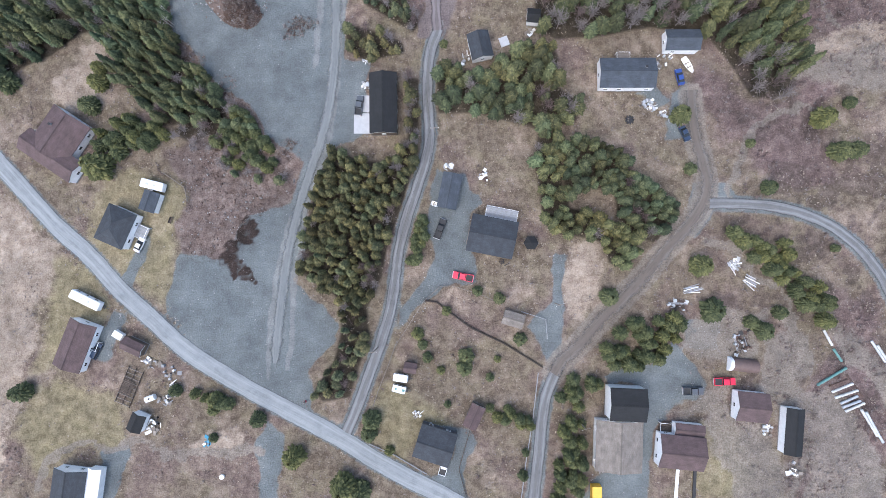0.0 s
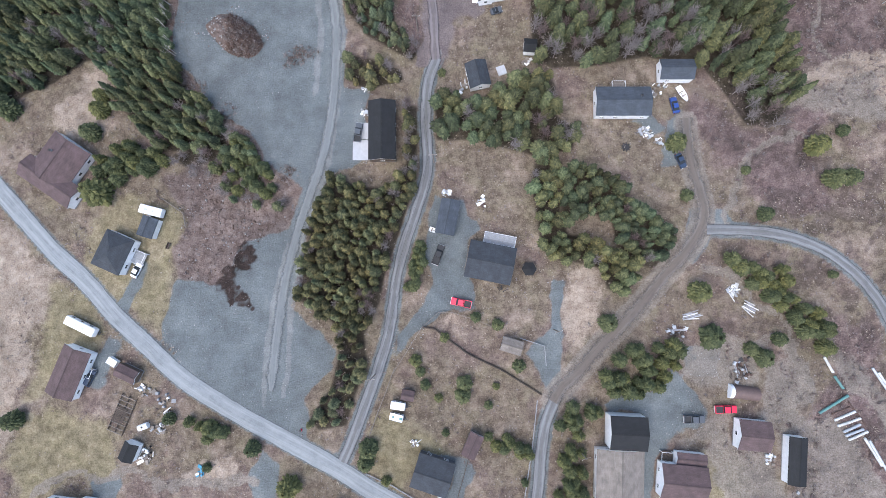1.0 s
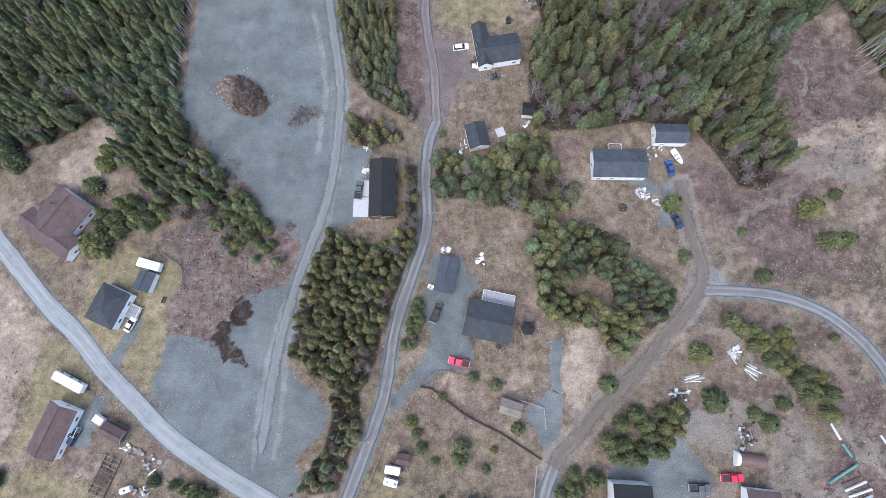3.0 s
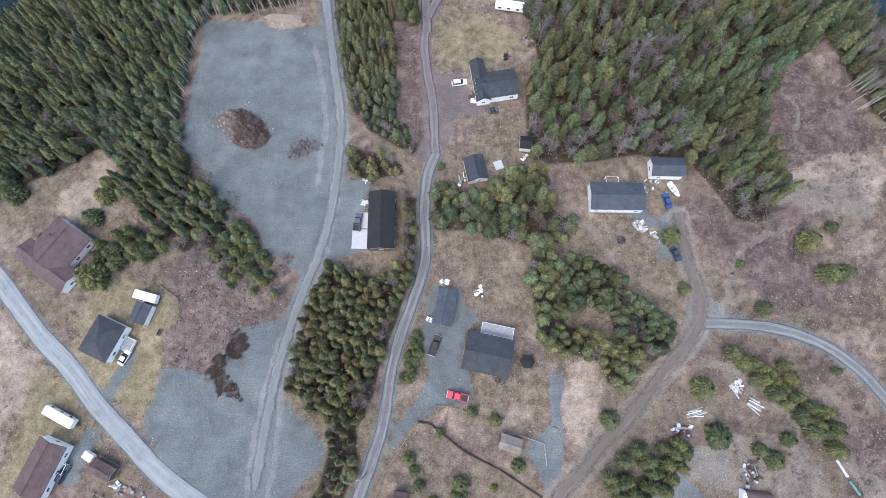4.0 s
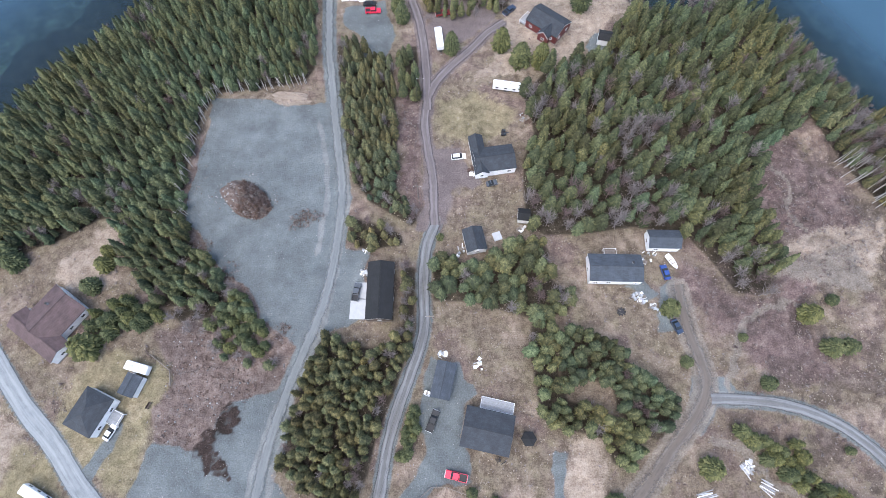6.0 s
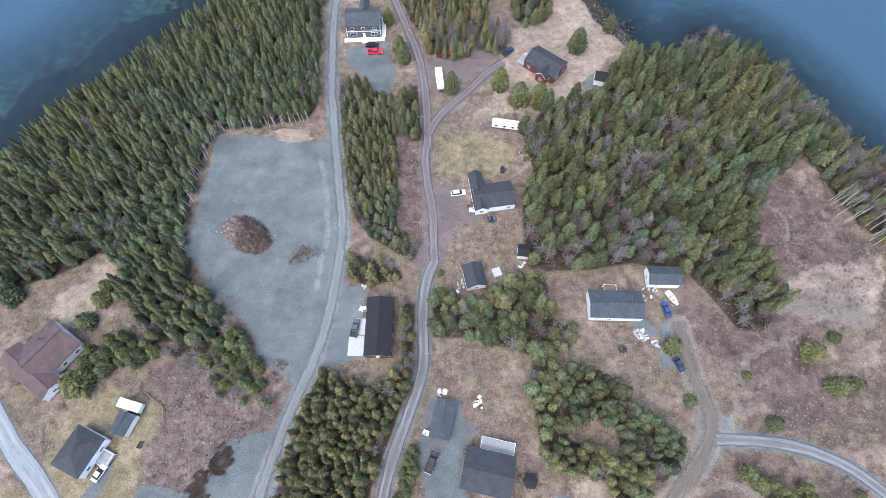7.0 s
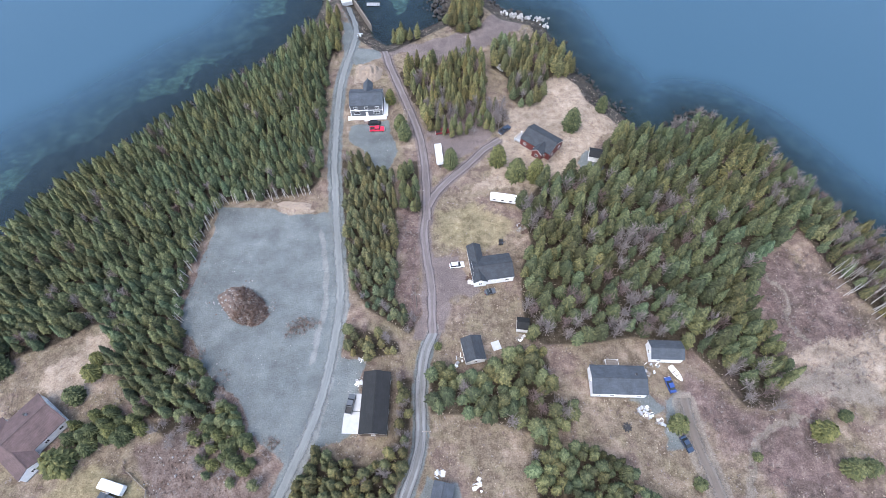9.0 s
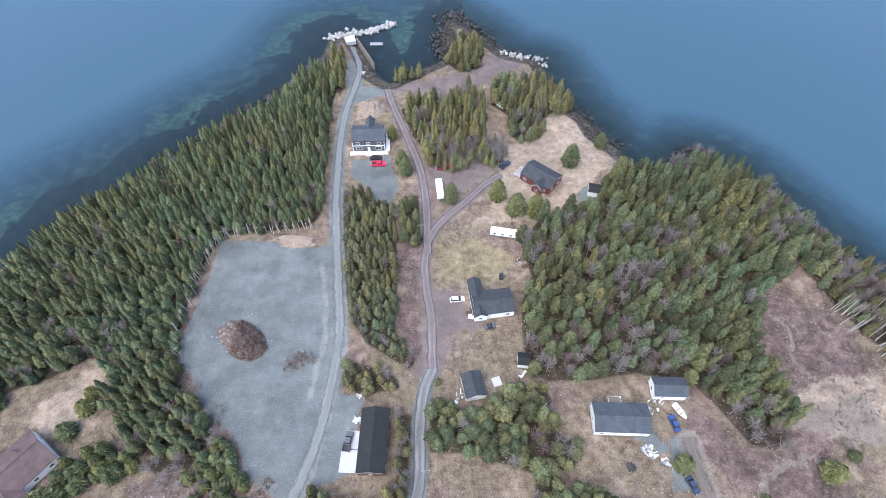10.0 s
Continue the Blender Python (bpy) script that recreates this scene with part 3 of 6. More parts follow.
        [(10.9, 126.9), (20.4, 160), (34, 172), (42.1, 185.3), (62.8, 169), (58.2, 153.3), (45, 139), (39.1, 131), (22.5, 122.3), (3.1, 121.6)],
        [(93, 60), (96, 67), (110, 71), (126, 76), (120, 58), (104, 53), (97, 56)],
        [(-112.6, 54.7), (-103.4, 65.8), (-96.9, 64.2), (-94.9, 49.9), (-102.7, 45.2), (-110.8, 49.9)],
        [(29, 12), (38, 12), (36, -4), (33, -12), (30, -4)],
        [(-62, 112), (-46, 111), (-46, 115), (-62, 115)],
        [(-68, -40), (-56, -42), (-57, -46), (-70, -45)],
        [(-40, 176), (-32, 176), (-31, 184), (-38, 185)],
    ],
}
# centre lines of worn paths, with half widths
PATHS = [([(97, 90), (100, 84), (101, 77), (101, 70)], 0.7), ([(74, 24.6), (74.6, 31.4), (75.4, 36.7), (80.7, 41.3), (88.3, 45.9), (97.4, 47.5)], 0.9),
         ([(67.5, 11.7), (74.5, 8.7), (80.5, 1.1), (88, -5), (88.8, -14), (86.4, -23)], 1.2), ([(-113, -56), (-110, -48), (-100, -43.5), (-83, -44.3), (-65, -46), (-50, -45.3)], 1.3),
         ([(74.6, -17), (82, -8), (92.5, -12.4), (93.8, -21.5)], 1.0), ([(98, -8), (104, -17), (113, -27), (116, -38)], 1.4)]
# pale wheel tracks and scrapes on the gravel
TRACKS = [([(-37, 33), (-33.4, 45), (-32.6, 60), (-32.0, 75), (-34, 92)], 0.8), ([(-44.4, -23), (-44, -5), (-42.6, 8), (-39.9, 22), (-36, 35)], 0.7), ([(-50, -25), (-49.5, -8), (-47.4, 8), (-45, 18)], 0.6),
          ([(25, -26), (27.5, -22), (29.5, -19.5)], 1.1), ([(-4.6, 71.5), (-6.2, 66), (-7.2, 62)], 1.4), ([(68, 22.2), (74, 22.4), (80, 22)], 1.6), ([(-39, 60), (-37.5, 75), (-39, 90), (-43, 104)], 0.6)]
# outline, spacing, height, crown radius, share of bare trees, look
WOODS = {
    "west_forest": ([(-170, 60), (-150, 50), (-136.4, 48.4), (-127, 54.7), (-120.8, 59.5), (-112.9, 62.7), (-105.1, 69), (-98.7, 69.8), (-95.3, 62.6), (-94.3, 56.2), (-87, 49.9), (-82, 42.8),
                     (-74.2, 43.6), (-63.1, 42.8), (-50.5, 39.7), (-63.3, 52.3), (-73, 60.2), (-78.6, 68.9), (-81.5, 83.8), (-80.9, 104.6), (-77.9, 114.5),
                     (-62.2, 117), (-49, 119.9), (-46.6, 125), (-48.5, 146.6), (-50.1, 161.8), (-51.9, 185.5), (-51.1, 196.7), (-57, 206), (-66, 205), (-78, 185),
                     (-92, 172), (-104, 156), (-115, 143.5), (-124, 131.5), (-137, 116), (-144, 97), (-165, 78)], 2.6, 7.0, 1.85, 0.05, (0.95, 1.03, 0.92)),
    "strip_forest": ([(-40.5, 135.6), (-31.4, 133.2), (-20.7, 127.1), (-17.7, 102.4), (-16.7, 80.4), (-9.7, 72), (-11.6, 69), (-24.6, 76.4), (-30.9, 84.6), (-35, 98), (-37.9, 112)], 2.3, 6.0, 1.6, 0.2, (1.0, 1.0, 0.95)),
    "roadside_wood": ([(-18.9, 133.7), (-12.9, 135.2), (-10.9, 111.6), (-16.5, 111.4)], 3.0, 7.0, 1.9, 0.0, (0.9, 1.0, 0.9)),
    "gap_wood": ([(-30.9, 64.4), (-29.8, 71.5), (-23.4, 69.9), (-15, 66.9), (-14, 63.4), (-24.5, 61.1)], 2.8, 5.0, 1.8, 0.15, (1.3, 1.1, 0.9)),
    "middle_forest": ([(-37.9, 31.2), (-33.4, 37.1), (-25.6, 33.5), (-16.3, 33.5), (-13, 40.5), (-13.4, 56.9), (-10, 56.1), (-9.9, 40.5), (-11.9, 29.7), (-14.6, 20.4), (-18, 11.2),
                       (-19.6, 2), (-23.5, -6.4), (-28.9, -6.4), (-34.3, -1.9), (-42.1, 2.6), (-43, 9.5), (-39, 20.3), (-39.0, 28)], 2.3, 6.2, 1.75, 0.1, (1.1, 1.05, 0.9)),
    "south_wood": ([(-30.4, -6.4), (-23.5, -6.4), (-22.7, -14.7), (-26.1, -23.8), (-27.8, -30.6), (-35.4, -31.7), (-37.8, -28.5), (-32.5, -20.9), (-30.8, -13.3)], 3.0, 5.5, 1.7, 0.45, (1.05, 1.0, 0.9)),
    "north_wood": ([(-5.4, 57.7), (-1.1, 59.2), (6.6, 57.6), (11.2, 61.5), (18.9, 64.6), (25, 66.2), (28.1, 62.3), (27.3, 54.5), (33.4, 49.8), (32.7, 44.4), (23.5, 41.8), (14.3, 44.4), (6.7, 46.7), (-1, 46.7), (-4.9, 46.7)], 3.2, 7.5, 2.6, 0.18, (1.05, 1.05, 0.9)),
    "ring_wood": ([(22.1, 41), (21.4, 32), (22.8, 24.6), (23.6, 17.2), (26.5, 14.2), (34.6, 12.8), (39.7, 11.3), (41.1, 6.2), (44.8, 4.7), (48.4, 7.7), (49.2, 12.9), (43.4, 17.2), (36.1, 19.4),
                    (31, 21.2), (29, 26.1), (28.9, 32), (29.8, 41)], 2.7, 6.5, 2.1, 0.06, (1.15, 1.12, 0.9)),
    "hollow_wood": ([(29, 37), (33, 39.5), (39.1, 38.8), (44.2, 35.1), (47.8, 30.6), (52.2, 27.6), (57.3, 24.7), (60.2, 21), (58.7, 16.6), (53.5, 11.4), (49.2, 12.9), (43.6, 18.4), (42.7, 25),
                     (36.1, 26.4), (30.9, 23.1), (29, 29.1)], 2.4, 6.0, 2.0, 0.1, (0.78, 0.88, 0.82)),
    "brush_wood": ([(-78, 42), (-68, 45), (-60, 38), (-50, 31), (-46, 33), (-45, 28), (-56, 27.5), (-68, 34)], 3.4, 4.5, 1.9, 1.3, (1.1, 1.0, 0.85)),
    "east_forest": ([(22.5, 115.1), (30.7, 127.6), (40.6, 128.5), (48.7, 137.4), (62, 152), (70, 150.5), (81, 152.7), (93.1, 159), (108, 150), (121, 130), (113.7, 109.2),
                     (96.4, 97.9), (92.1, 89.8), (88.9, 82.2), (89.4, 73.3), (92.1, 62.8), (93.9, 61.3), (91.6, 55.1), (85.5, 50.1), (79.5, 51), (73.6, 60.6),
                     (67.7, 68), (52.5, 70.1), (38.8, 67.6), (27.3, 66.9), (22, 70.1), (21.1, 79.8), (21.2, 91.3), (25, 101.7)], 3.6, 9.2, 2.5, 0.24, (0.9, 0.95, 0.84)),
    "cape_forest": ([(121, 130), (137, 105), (154, 75.5), (149.2, 64), (129.9, 74.7), (124.1, 83.4), (118.3, 93.6), (113.7, 109.2)], 3.0, 7.5, 2.1, 0.35, (1.1, 1.05, 0.95)),
    "point_forest": ([(-23.6, 181.1), (-20.5, 184.7), (-11.5, 188.6), (-4.5, 185.2), (4.6, 196.4), (9.3, 189.3), (11.4, 175.5), (9.1, 162.5), (19.7, 161.4), (20.5, 153.9), (8.9, 147.7), (-1.3, 145.9), (-9.6, 148.5), (-13.4, 160.2), (-19.3, 167.9)], 2.9, 7.5, 1.9, 0.25, (1.3, 1.22, 1.0)),
    "cove_forest": ([(14.1, 198.6), (21.3, 202.7), (35.7, 203.2), (42.1, 195.9), (48.0, 185.3), (37.1, 178.1), (32.9, 166.5), (26.2, 161.6), (21.1, 167.7), (20.4, 179.2), (13.8, 185.9)], 3.0, 7.5, 2.0, 0.2, (1.2, 1.15, 1.0)),
    "tip_wood": ([(-5.5, 214.5), (-3.4, 232), (9.8, 232.5), (11.8, 221.5), (8.4, 208.8), (-1.5, 208.4)], 3.2, 7.0, 2.1, 0.08, (1.25, 1.1, 0.9)),
    "slip_wood": ([(-28, 210.3), (-17.4, 210.7), (-16.1, 203.1), (-27, 201.5)], 3.2, 6.0, 2.0, 0.0, (1.05, 1.05, 0.9)),
    "landing_wood": ([(-58.9, 221.1), (-52.9, 219.1), (-49.1, 204.8), (-49.3, 187.5), (-53.4, 198.6)], 2.5, 7.0, 1.8, 0.1, (1.35, 1.25, 1.0)),
}

ROADLINES = {k: spline(v[0], 1.2) for k, v in ROADS.items()}


def land_height(x, y):
    s = depth_in(x, y, SHORE)
    steep = np.where(x > 0, 2.5, 1.0)
    out = np.maximum(-s, 0)
    z = np.where(s > 0, WATER + 3.0 * step01(s, -1, 11), WATER - 0.15 - steep * (0.03 * out + 0.0009 * out ** 2))
    return np.maximum(z, WATER - 30), s


def fbm(x, y, f, seed):
    """Smooth value noise on a plan."""
    rng = np.random.default_rng(seed)
    t = rng.random((128, 128))
    u, v = np.asarray(x) * f, np.asarray(y) * f
    i, j = np.floor(u).astype(int), np.floor(v).astype(int)
    a, b = u - i, v - j
    a, b = a * a * (3 - 2 * a), b * b * (3 - 2 * b)
    g = lambda p, q: t[p % 128, q % 128]
    return (g(i, j) * (1 - a) + g(i + 1, j) * a) * (1 - b) + (g(i, j + 1) * (1 - a) + g(i + 1, j + 1) * a) * b


def grid_mesh(name, xs, ys, z):
    nx, ny = len(xs), len(ys)
    co = np.stack([np.tile(xs, ny), np.repeat(ys, nx), z.ravel()], 1)
    i = np.arange(nx * ny).reshape(ny, nx)
    f = np.stack([i[:-1, :-1], i[:-1, 1:], i[1:, 1:], i[1:, :-1]], -1).reshape(-1, 4)
    me = bpy.data.meshes.new(name)
    me.vertices.add(len(co))
    me.vertices.foreach_set("co", co.ravel())
    me.loops.add(f.size)
    me.loops.foreach_set("vertex_index", f.ravel())
    me.polygons.add(len(f))
    me.polygons.foreach_set("loop_start", np.arange(0, f.size, 4))
    me.polygons.foreach_set("use_smooth", np.ones(len(f), bool))
    me.update(calc_edges=True)
    return me


def colour_layer(me, name, r, g, b):
    at = me.color_attributes.new(name, "FLOAT_COLOR", "POINT")
    at.data.foreach_set("color", np.stack([r, g, b, np.ones_like(r)], -1).ravel().astype(np.float32))


def build_ground():
    far = [250, 400, 800, 2500]
    xs = np.array([-v for v in far[::-1]] + list(np.arange(-180, 181, 1.0)) + far)
    ys = np.array([-2500, -800, -300, -130] + list(np.arange(-78, 270, 1.0)) + [290, 330, 400, 800, 2500])
    x, y = np.meshgrid(xs, ys)
    z, s = land_height(x, y)
    wx = x + 5.0 * (fbm(x, y, 0.13, 31) - 0.5) + 2.2 * (fbm(x, y, 0.5, 32) - 0.5)
    wy = y + 5.0 * (fbm(x, y, 0.13, 33) - 0.5) + 2.2 * (fbm(x, y, 0.5, 34) - 0.5)
    masks = {}
    soft = {"gravel": 1.3, "redgravel": 2.2, "debris": 3.0, "lawn": 6.0, "shrub": 7.0, "blond": 4.5, "earth": 3.5}
    for key, polys in AREAS.items():
        m = np.zeros_like(x)
        for pl in polys:
            k = 0.55 if key == "gravel" else 1.0
            m = np.maximum(m, step01(depth_in(x + k * (wx - x), y + k * (wy - y), pl), -soft[key], soft[key]))
        masks[key] = m
    for key, line in ROADLINES.items():
        w = ROADS[key][1]
        d = np.minimum.reduce([near_dist(x, y, line[i:i + 22:2], 6) for i in range(0, len(line) - 1, 20)])
        kind = "redgravel" if key in ("red_track_road", "point_road") else "earth" if key == "east_lane_road" else "gravel"
        masks[kind] = np.maximum(masks[kind], 0.75 * (1 - step01(d, w * 0.45, w * 0.5 + 1.3)))
    for line, w in PATHS:
        d = near_dist(wx, wy, spline(line, 1.5), 6)
        masks["earth"] = np.maximum(masks["earth"], 0.9 * (1 - step01(d, w * 0.5, w + 0.8)))
    pale = np.zeros_like(x)
    for line, w in TRACKS:
        d = near_dist(x + 0.25 * (wx - x), y + 0.25 * (wy - y), spline(line, 1.5), 6)
        pale = np.maximum(pale, 0.95 * (1 - step01(d, w * 0.4, w + 0.7)))
    open_land = (1 - np.maximum(np.maximum(masks["gravel"], masks["redgravel"]), masks["lawn"])) * (s > 3)
    scrub = open_land * step01(fbm(x, y, 0.22, 40) + 0.5 * fbm(x, y, 0.7, 41), 0.75, 1.05) * (0.25 + 0.75 * step01(x, 55, 90))
    litter = np.zeros_like(x)
    for w in WOODS.values():
        litter = np.maximum(litter, 0.9 * step01(depth_in(x, y, w[0]), -1.5, 1.5))
    flat = np.maximum(np.maximum(masks["gravel"], masks["redgravel"]), 0)
    hump = (fbm(x, y, 0.09, 3) - 0.5) * 0.5 + (fbm(x, y, 0.4, 4) - 0.5) * 0.28
    z = z + np.where(s > 0, hump * (1 - flat) * step01(s, 2, 12) - 0.12 * (1 - flat), hump * 0.3)
    z = z + 0.5 * masks["debris"] * np.maximum(fbm(x, y, 0.5, 8) - 0.35, 0)
    shore = (1 - step01(np.abs(s - 2.5), 3.0, 7.0)) * (s > -3)
    sea = step01(-s, -0.5, 1.5)
    out = -s + 9.0 * (fbm(x, y, 0.11, 35) - 0.5) + 5.0 * (fbm(x, y, 0.35, 36) - 0.5)
    west = step01(-x, 0, 25)
    weed = step01(-s, -0.5, 1.0) * (1 - step01(out, 15, 21)) * (0.55 + 0.45 * west)
    algae = step01(out, 14, 20) * (1 - step01(out, 22, 32)) * west * step01(fbm(x, y, 0.06, 37), 0.2, 0.5)
    loam = (0.55 + 0.45 * step01(fbm(x, y, 0.9, 43), 0.3, 0.65)) * (1 - step01(seg_dist(wx, wy, [(-56.8, 16.4), (-56.9, 13.3), (-60.1, 11.0), (-61.1, 7.1), (-58.8, 2.5)]) + 1.6 * (fbm(x, y, 0.8, 42) - 0.5), 1.3, 4.4))
    me = grid_mesh("ground", xs, ys, z)
    colour_layer(me, "ma", masks["gravel"].ravel(), masks["lawn"].ravel(), masks["shrub"].ravel())
    colour_layer(me, "mb", masks["blond"].ravel(), masks["redgravel"].ravel(), masks["debris"].ravel())
    colour_layer(me, "mc", litter.ravel(), shore.ravel(), sea.ravel())
    colour_layer(me, "mx", pale.ravel(), scrub.ravel(), masks["earth"].ravel())
    colour_layer(me, "md", weed.ravel(), algae.ravel(), loam.ravel())
    me.materials.append(M_ground)
    tagged(new("ground", me), "dry tan spring grass, grey gravel and brush on a headland", "ground", kind="structure")
    xs = np.array([-2500, -800, -450] + list(np.arange(-300, 301, 4.0)) + [450, 800, 2500])
    ys = np.array([-100, 0] + list(np.arange(20, 340, 4.0)) + [420, 800, 2500])
    x, y = np.meshgrid(xs, ys)
    d = WATER - land_height(x, y)[0]
    me = grid_mesh("water", xs, ys, np.full_like(x, WATER))
    at = me.attributes.new("depth", "FLOAT", "POINT")
    at.data.foreach_set("value", d.ravel().astype(np.float32))
    me.materials.append(M_water)
    tagged(new("water", me), "calm blue-grey sea with weedy shallows along the shore", "water", kind="structure")


def build_road(name, line, width, material, label, lift):
    n, across = len(line), 9
    tan = np.gradient(line, axis=0)
    tan /= np.linalg.norm(tan, axis=1)[:, None]
    nor = np.stack([-tan[:, 1], tan[:, 0]], 1)
    run = np.r_[0, np.cumsum(np.linalg.norm(np.diff(line, axis=0), axis=1))]
    e = np.linspace(-1, 1, across)[None, :]
    r, side = run[:, None] + 0 * e, 40.0 * (e > 0) + 0 * run[:, None]
    rag = 0.24 * (fbm(r, side + 3 * len(name), 0.33, 5) - 0.5) + 0.16 * (fbm(r, side + 5 * len(name), 1.1, 6) - 0.5)
    w = width / 2 * (1 + (0.4 if name == "main_road" else 0.9) * rag * abs(e))
    if name == "quarry_track_road":
        w = w * step01(r, -4, 5)
    px, py = line[:, :1] - nor[:, :1] * e * w, line[:, 1:] - nor[:, 1:] * e * w
    crown = 0.07 * (1 - e * e) - np.where(abs(abs(e) - 0.5) < 0.1, 0.02, 0) - np.where(abs(e) > 0.99, 0.1, 0)
    pz = land_height(px, py)[0] + lift + crown
    verts = np.stack([px, py, pz], -1).reshape(-1, 3).tolist()
    uvs = np.stack([(e + 1) / 2 + 0 * r, r / 4], -1).reshape(-1, 2)
    faces = [(i * across + k, (i + 1) * across + k, (i + 1) * across + k + 1, i * across + k + 1) for i in range(n - 1) for k in range(across - 1)]
    me = mesh_of(name, verts, faces, (material,), True)
    if me.polygons[0].normal.z < 0:
        me.flip_normals()
    uv = me.uv_layers.new(name="UVMap")
    index = np.zeros(len(me.loops), np.int32)
    me.loops.foreach_get("vertex_index", index)
    uv.data.foreach_set("uv", uvs[index].astype(np.float32).ravel())
    tagged(new(name, me), label, "road", kind="structure")


build_ground()
ROAD_WORDS = {"main_road": "pale grey chip-sealed road with worn wheel tracks", "lane_road": "rutted grey gravel lane with pale wheel tracks",
              "red_track_road": "rutted reddish gravel track past the houses", "point_road": "reddish gravel track to the landing",
              "quarry_track_road": "pale gravel track along the cleared lot", "east_lane_road": "brown dirt lane with worn wheel ruts",
              "east_drive_road": "pale gravel drive beside a fence",
              "east_curve_road": "grey gravel road curving through brush"}
for i, (k, v) in enumerate(ROADS.items()):
    build_road(k, ROADLINES[k], v[1], v[2], ROAD_WORDS[k], 0.15 if k == "main_road" else 0.05 + 0.012 * i)

# ---------------------------------------------------------------- trees
def spruce_arrays(seed, whorls=12, per=10, base=0.16, spread=1.0, blunt=0.75, inner=0.24):
    """Crown and trunk of a unit conifer, height 1 and crown radius 1, as verts, triangles."""
    rng = np.random.default_rng(seed)
    v, f = [], []
    for k in range(whorls):
        u = base + (0.985 - base) * (k / (whorls - 1)) ** 0.92
        q = (u - base) / (1 - base)
        rad = max(0.06, spread * (1 - q * 0.98) ** blunt * (0.8 + 0.2 * min(1.0, q / 0.25)))
        n = max(4, int(round(per * (0.55 + 0.65 * rad))))
        a0 = rng.random() * 6.28
        for j in range(n):
            a = a0 + 6.283 * (j + rng.uniform(-0.3, 0.3)) / n
            r = rad * rng.uniform(0.55, 1.2)
            droop = rng.uniform(0.015, 0.06) + 0.035 * rad
            uj = u + rng.uniform(-0.03, 0.03)
            for da, rr, wd in ((0, 1.0, 0.155), (0.38, 0.84, 0.125), (-0.38, 0.76, 0.125)):
                c, s = math.cos(a + da), math.sin(a + da)
                w = wd * (0.45 + 0.55 * r) * rng.uniform(0.8, 1.2)
                r0, r1 = inner * r, r * rr
                rm = r0 + (r1 - r0) * 0.58
                b = len(v)
                v += [(r0 * c, r0 * s, uj + 0.01), (rm * c - w * s, rm * s + w * c, uj - droop * 0.9), (r1 * c, r1 * s, uj - droop * 0.75 + rng.uniform(0, 0.02)),
                      (rm * c + w * s, rm * s - w * c, uj - droop * 0.9)]
                f += [(b, b + 2, b + 1), (b, b + 3, b + 2)]
    return np.array(v), np.array(f)


def stem_arrays(n=5, r0=0.07, r1=0.012, top=0.96):
    v, f = [], []
    for k in range(3):
        for j in range(n):
            a = 6.283 * j / n
            r = (r0, r0 * 0.6, r1)[k]
            v.append((r * math.cos(a), r * math.sin(a), (-0.03, top * 0.5, top)[k]))
    for k in range(2):
        for j in range(n):
            a, b = k * n + j, k * n + (j + 1) % n
            f += [(a, b, b + n), (a, b + n, a + n)]
    return np.array(v), np.array(f)


def bare_arrays(seed, limbs=34, spread=0.8):
    """A leafless tree: thin three-sided limbs that fork once, unit height and radius."""
    rng = np.random.default_rng(seed)
    v, f = [], []

    def stick(p, q, r0, r1):
        p, q = np.array(p), np.array(q)
        d = (q - p) / np.linalg.norm(q - p)
        a = np.cross(d, (0.3, 0.9, 0.2))
        a /= np.linalg.norm(a)
        c = np.cross(d, a)
        b = len(v)
        for e, r in ((p, r0), (q, r1)):
            for k in range(3):
                t = 2.094 * k
                o = r * (math.cos(t) * a + math.sin(t) * c)
                v.append((e[0] + o[0], e[1] + o[1], e[2] + o[2] * 0.3))
        for k in range(3):
            m = (k + 1) % 3
            f.extend([(b + k, b + m, b + 3 + m), (b + k, b + 3 + m, b + 3 + k)])
    stick((0, 0, -0.02), (0, 0, 0.85), 0.05, 0.015)
    for i in range(limbs):
        u = rng.uniform(0.25, 0.85)
        a = rng.uniform(0, 6.28)
        r = spread * rng.uniform(0.5, 1.0) * (1.15 - 0.6 * u)
        q = (r * math.cos(a), r * math.sin(a), u + rng.uniform(0.12, 0.3))
        stick((0, 0, u), q, 0.024, 0.011)
        for k in range(3):
            w = rng.uniform(0.35, 0.9)
            p2 = (q[0] * w, q[1] * w, u + (q[2] - u) * w)
            stick(p2, (p2[0] + rng.normal(0, 0.25), p2[1] + rng.normal(0, 0.25), p2[2] + rng.uniform(0.05, 0.2)), 0.017, 0.008)
    return np.array(v), np.array(f)


SPRUCES = [spruce_arrays(10 + i, base=0.2, blunt=(0.52, 0.66, 0.45, 0.58)[i]) for i in range(4)]
BARES = [bare_arrays(30 + i) for i in range(3)]
STEM = stem_arrays()


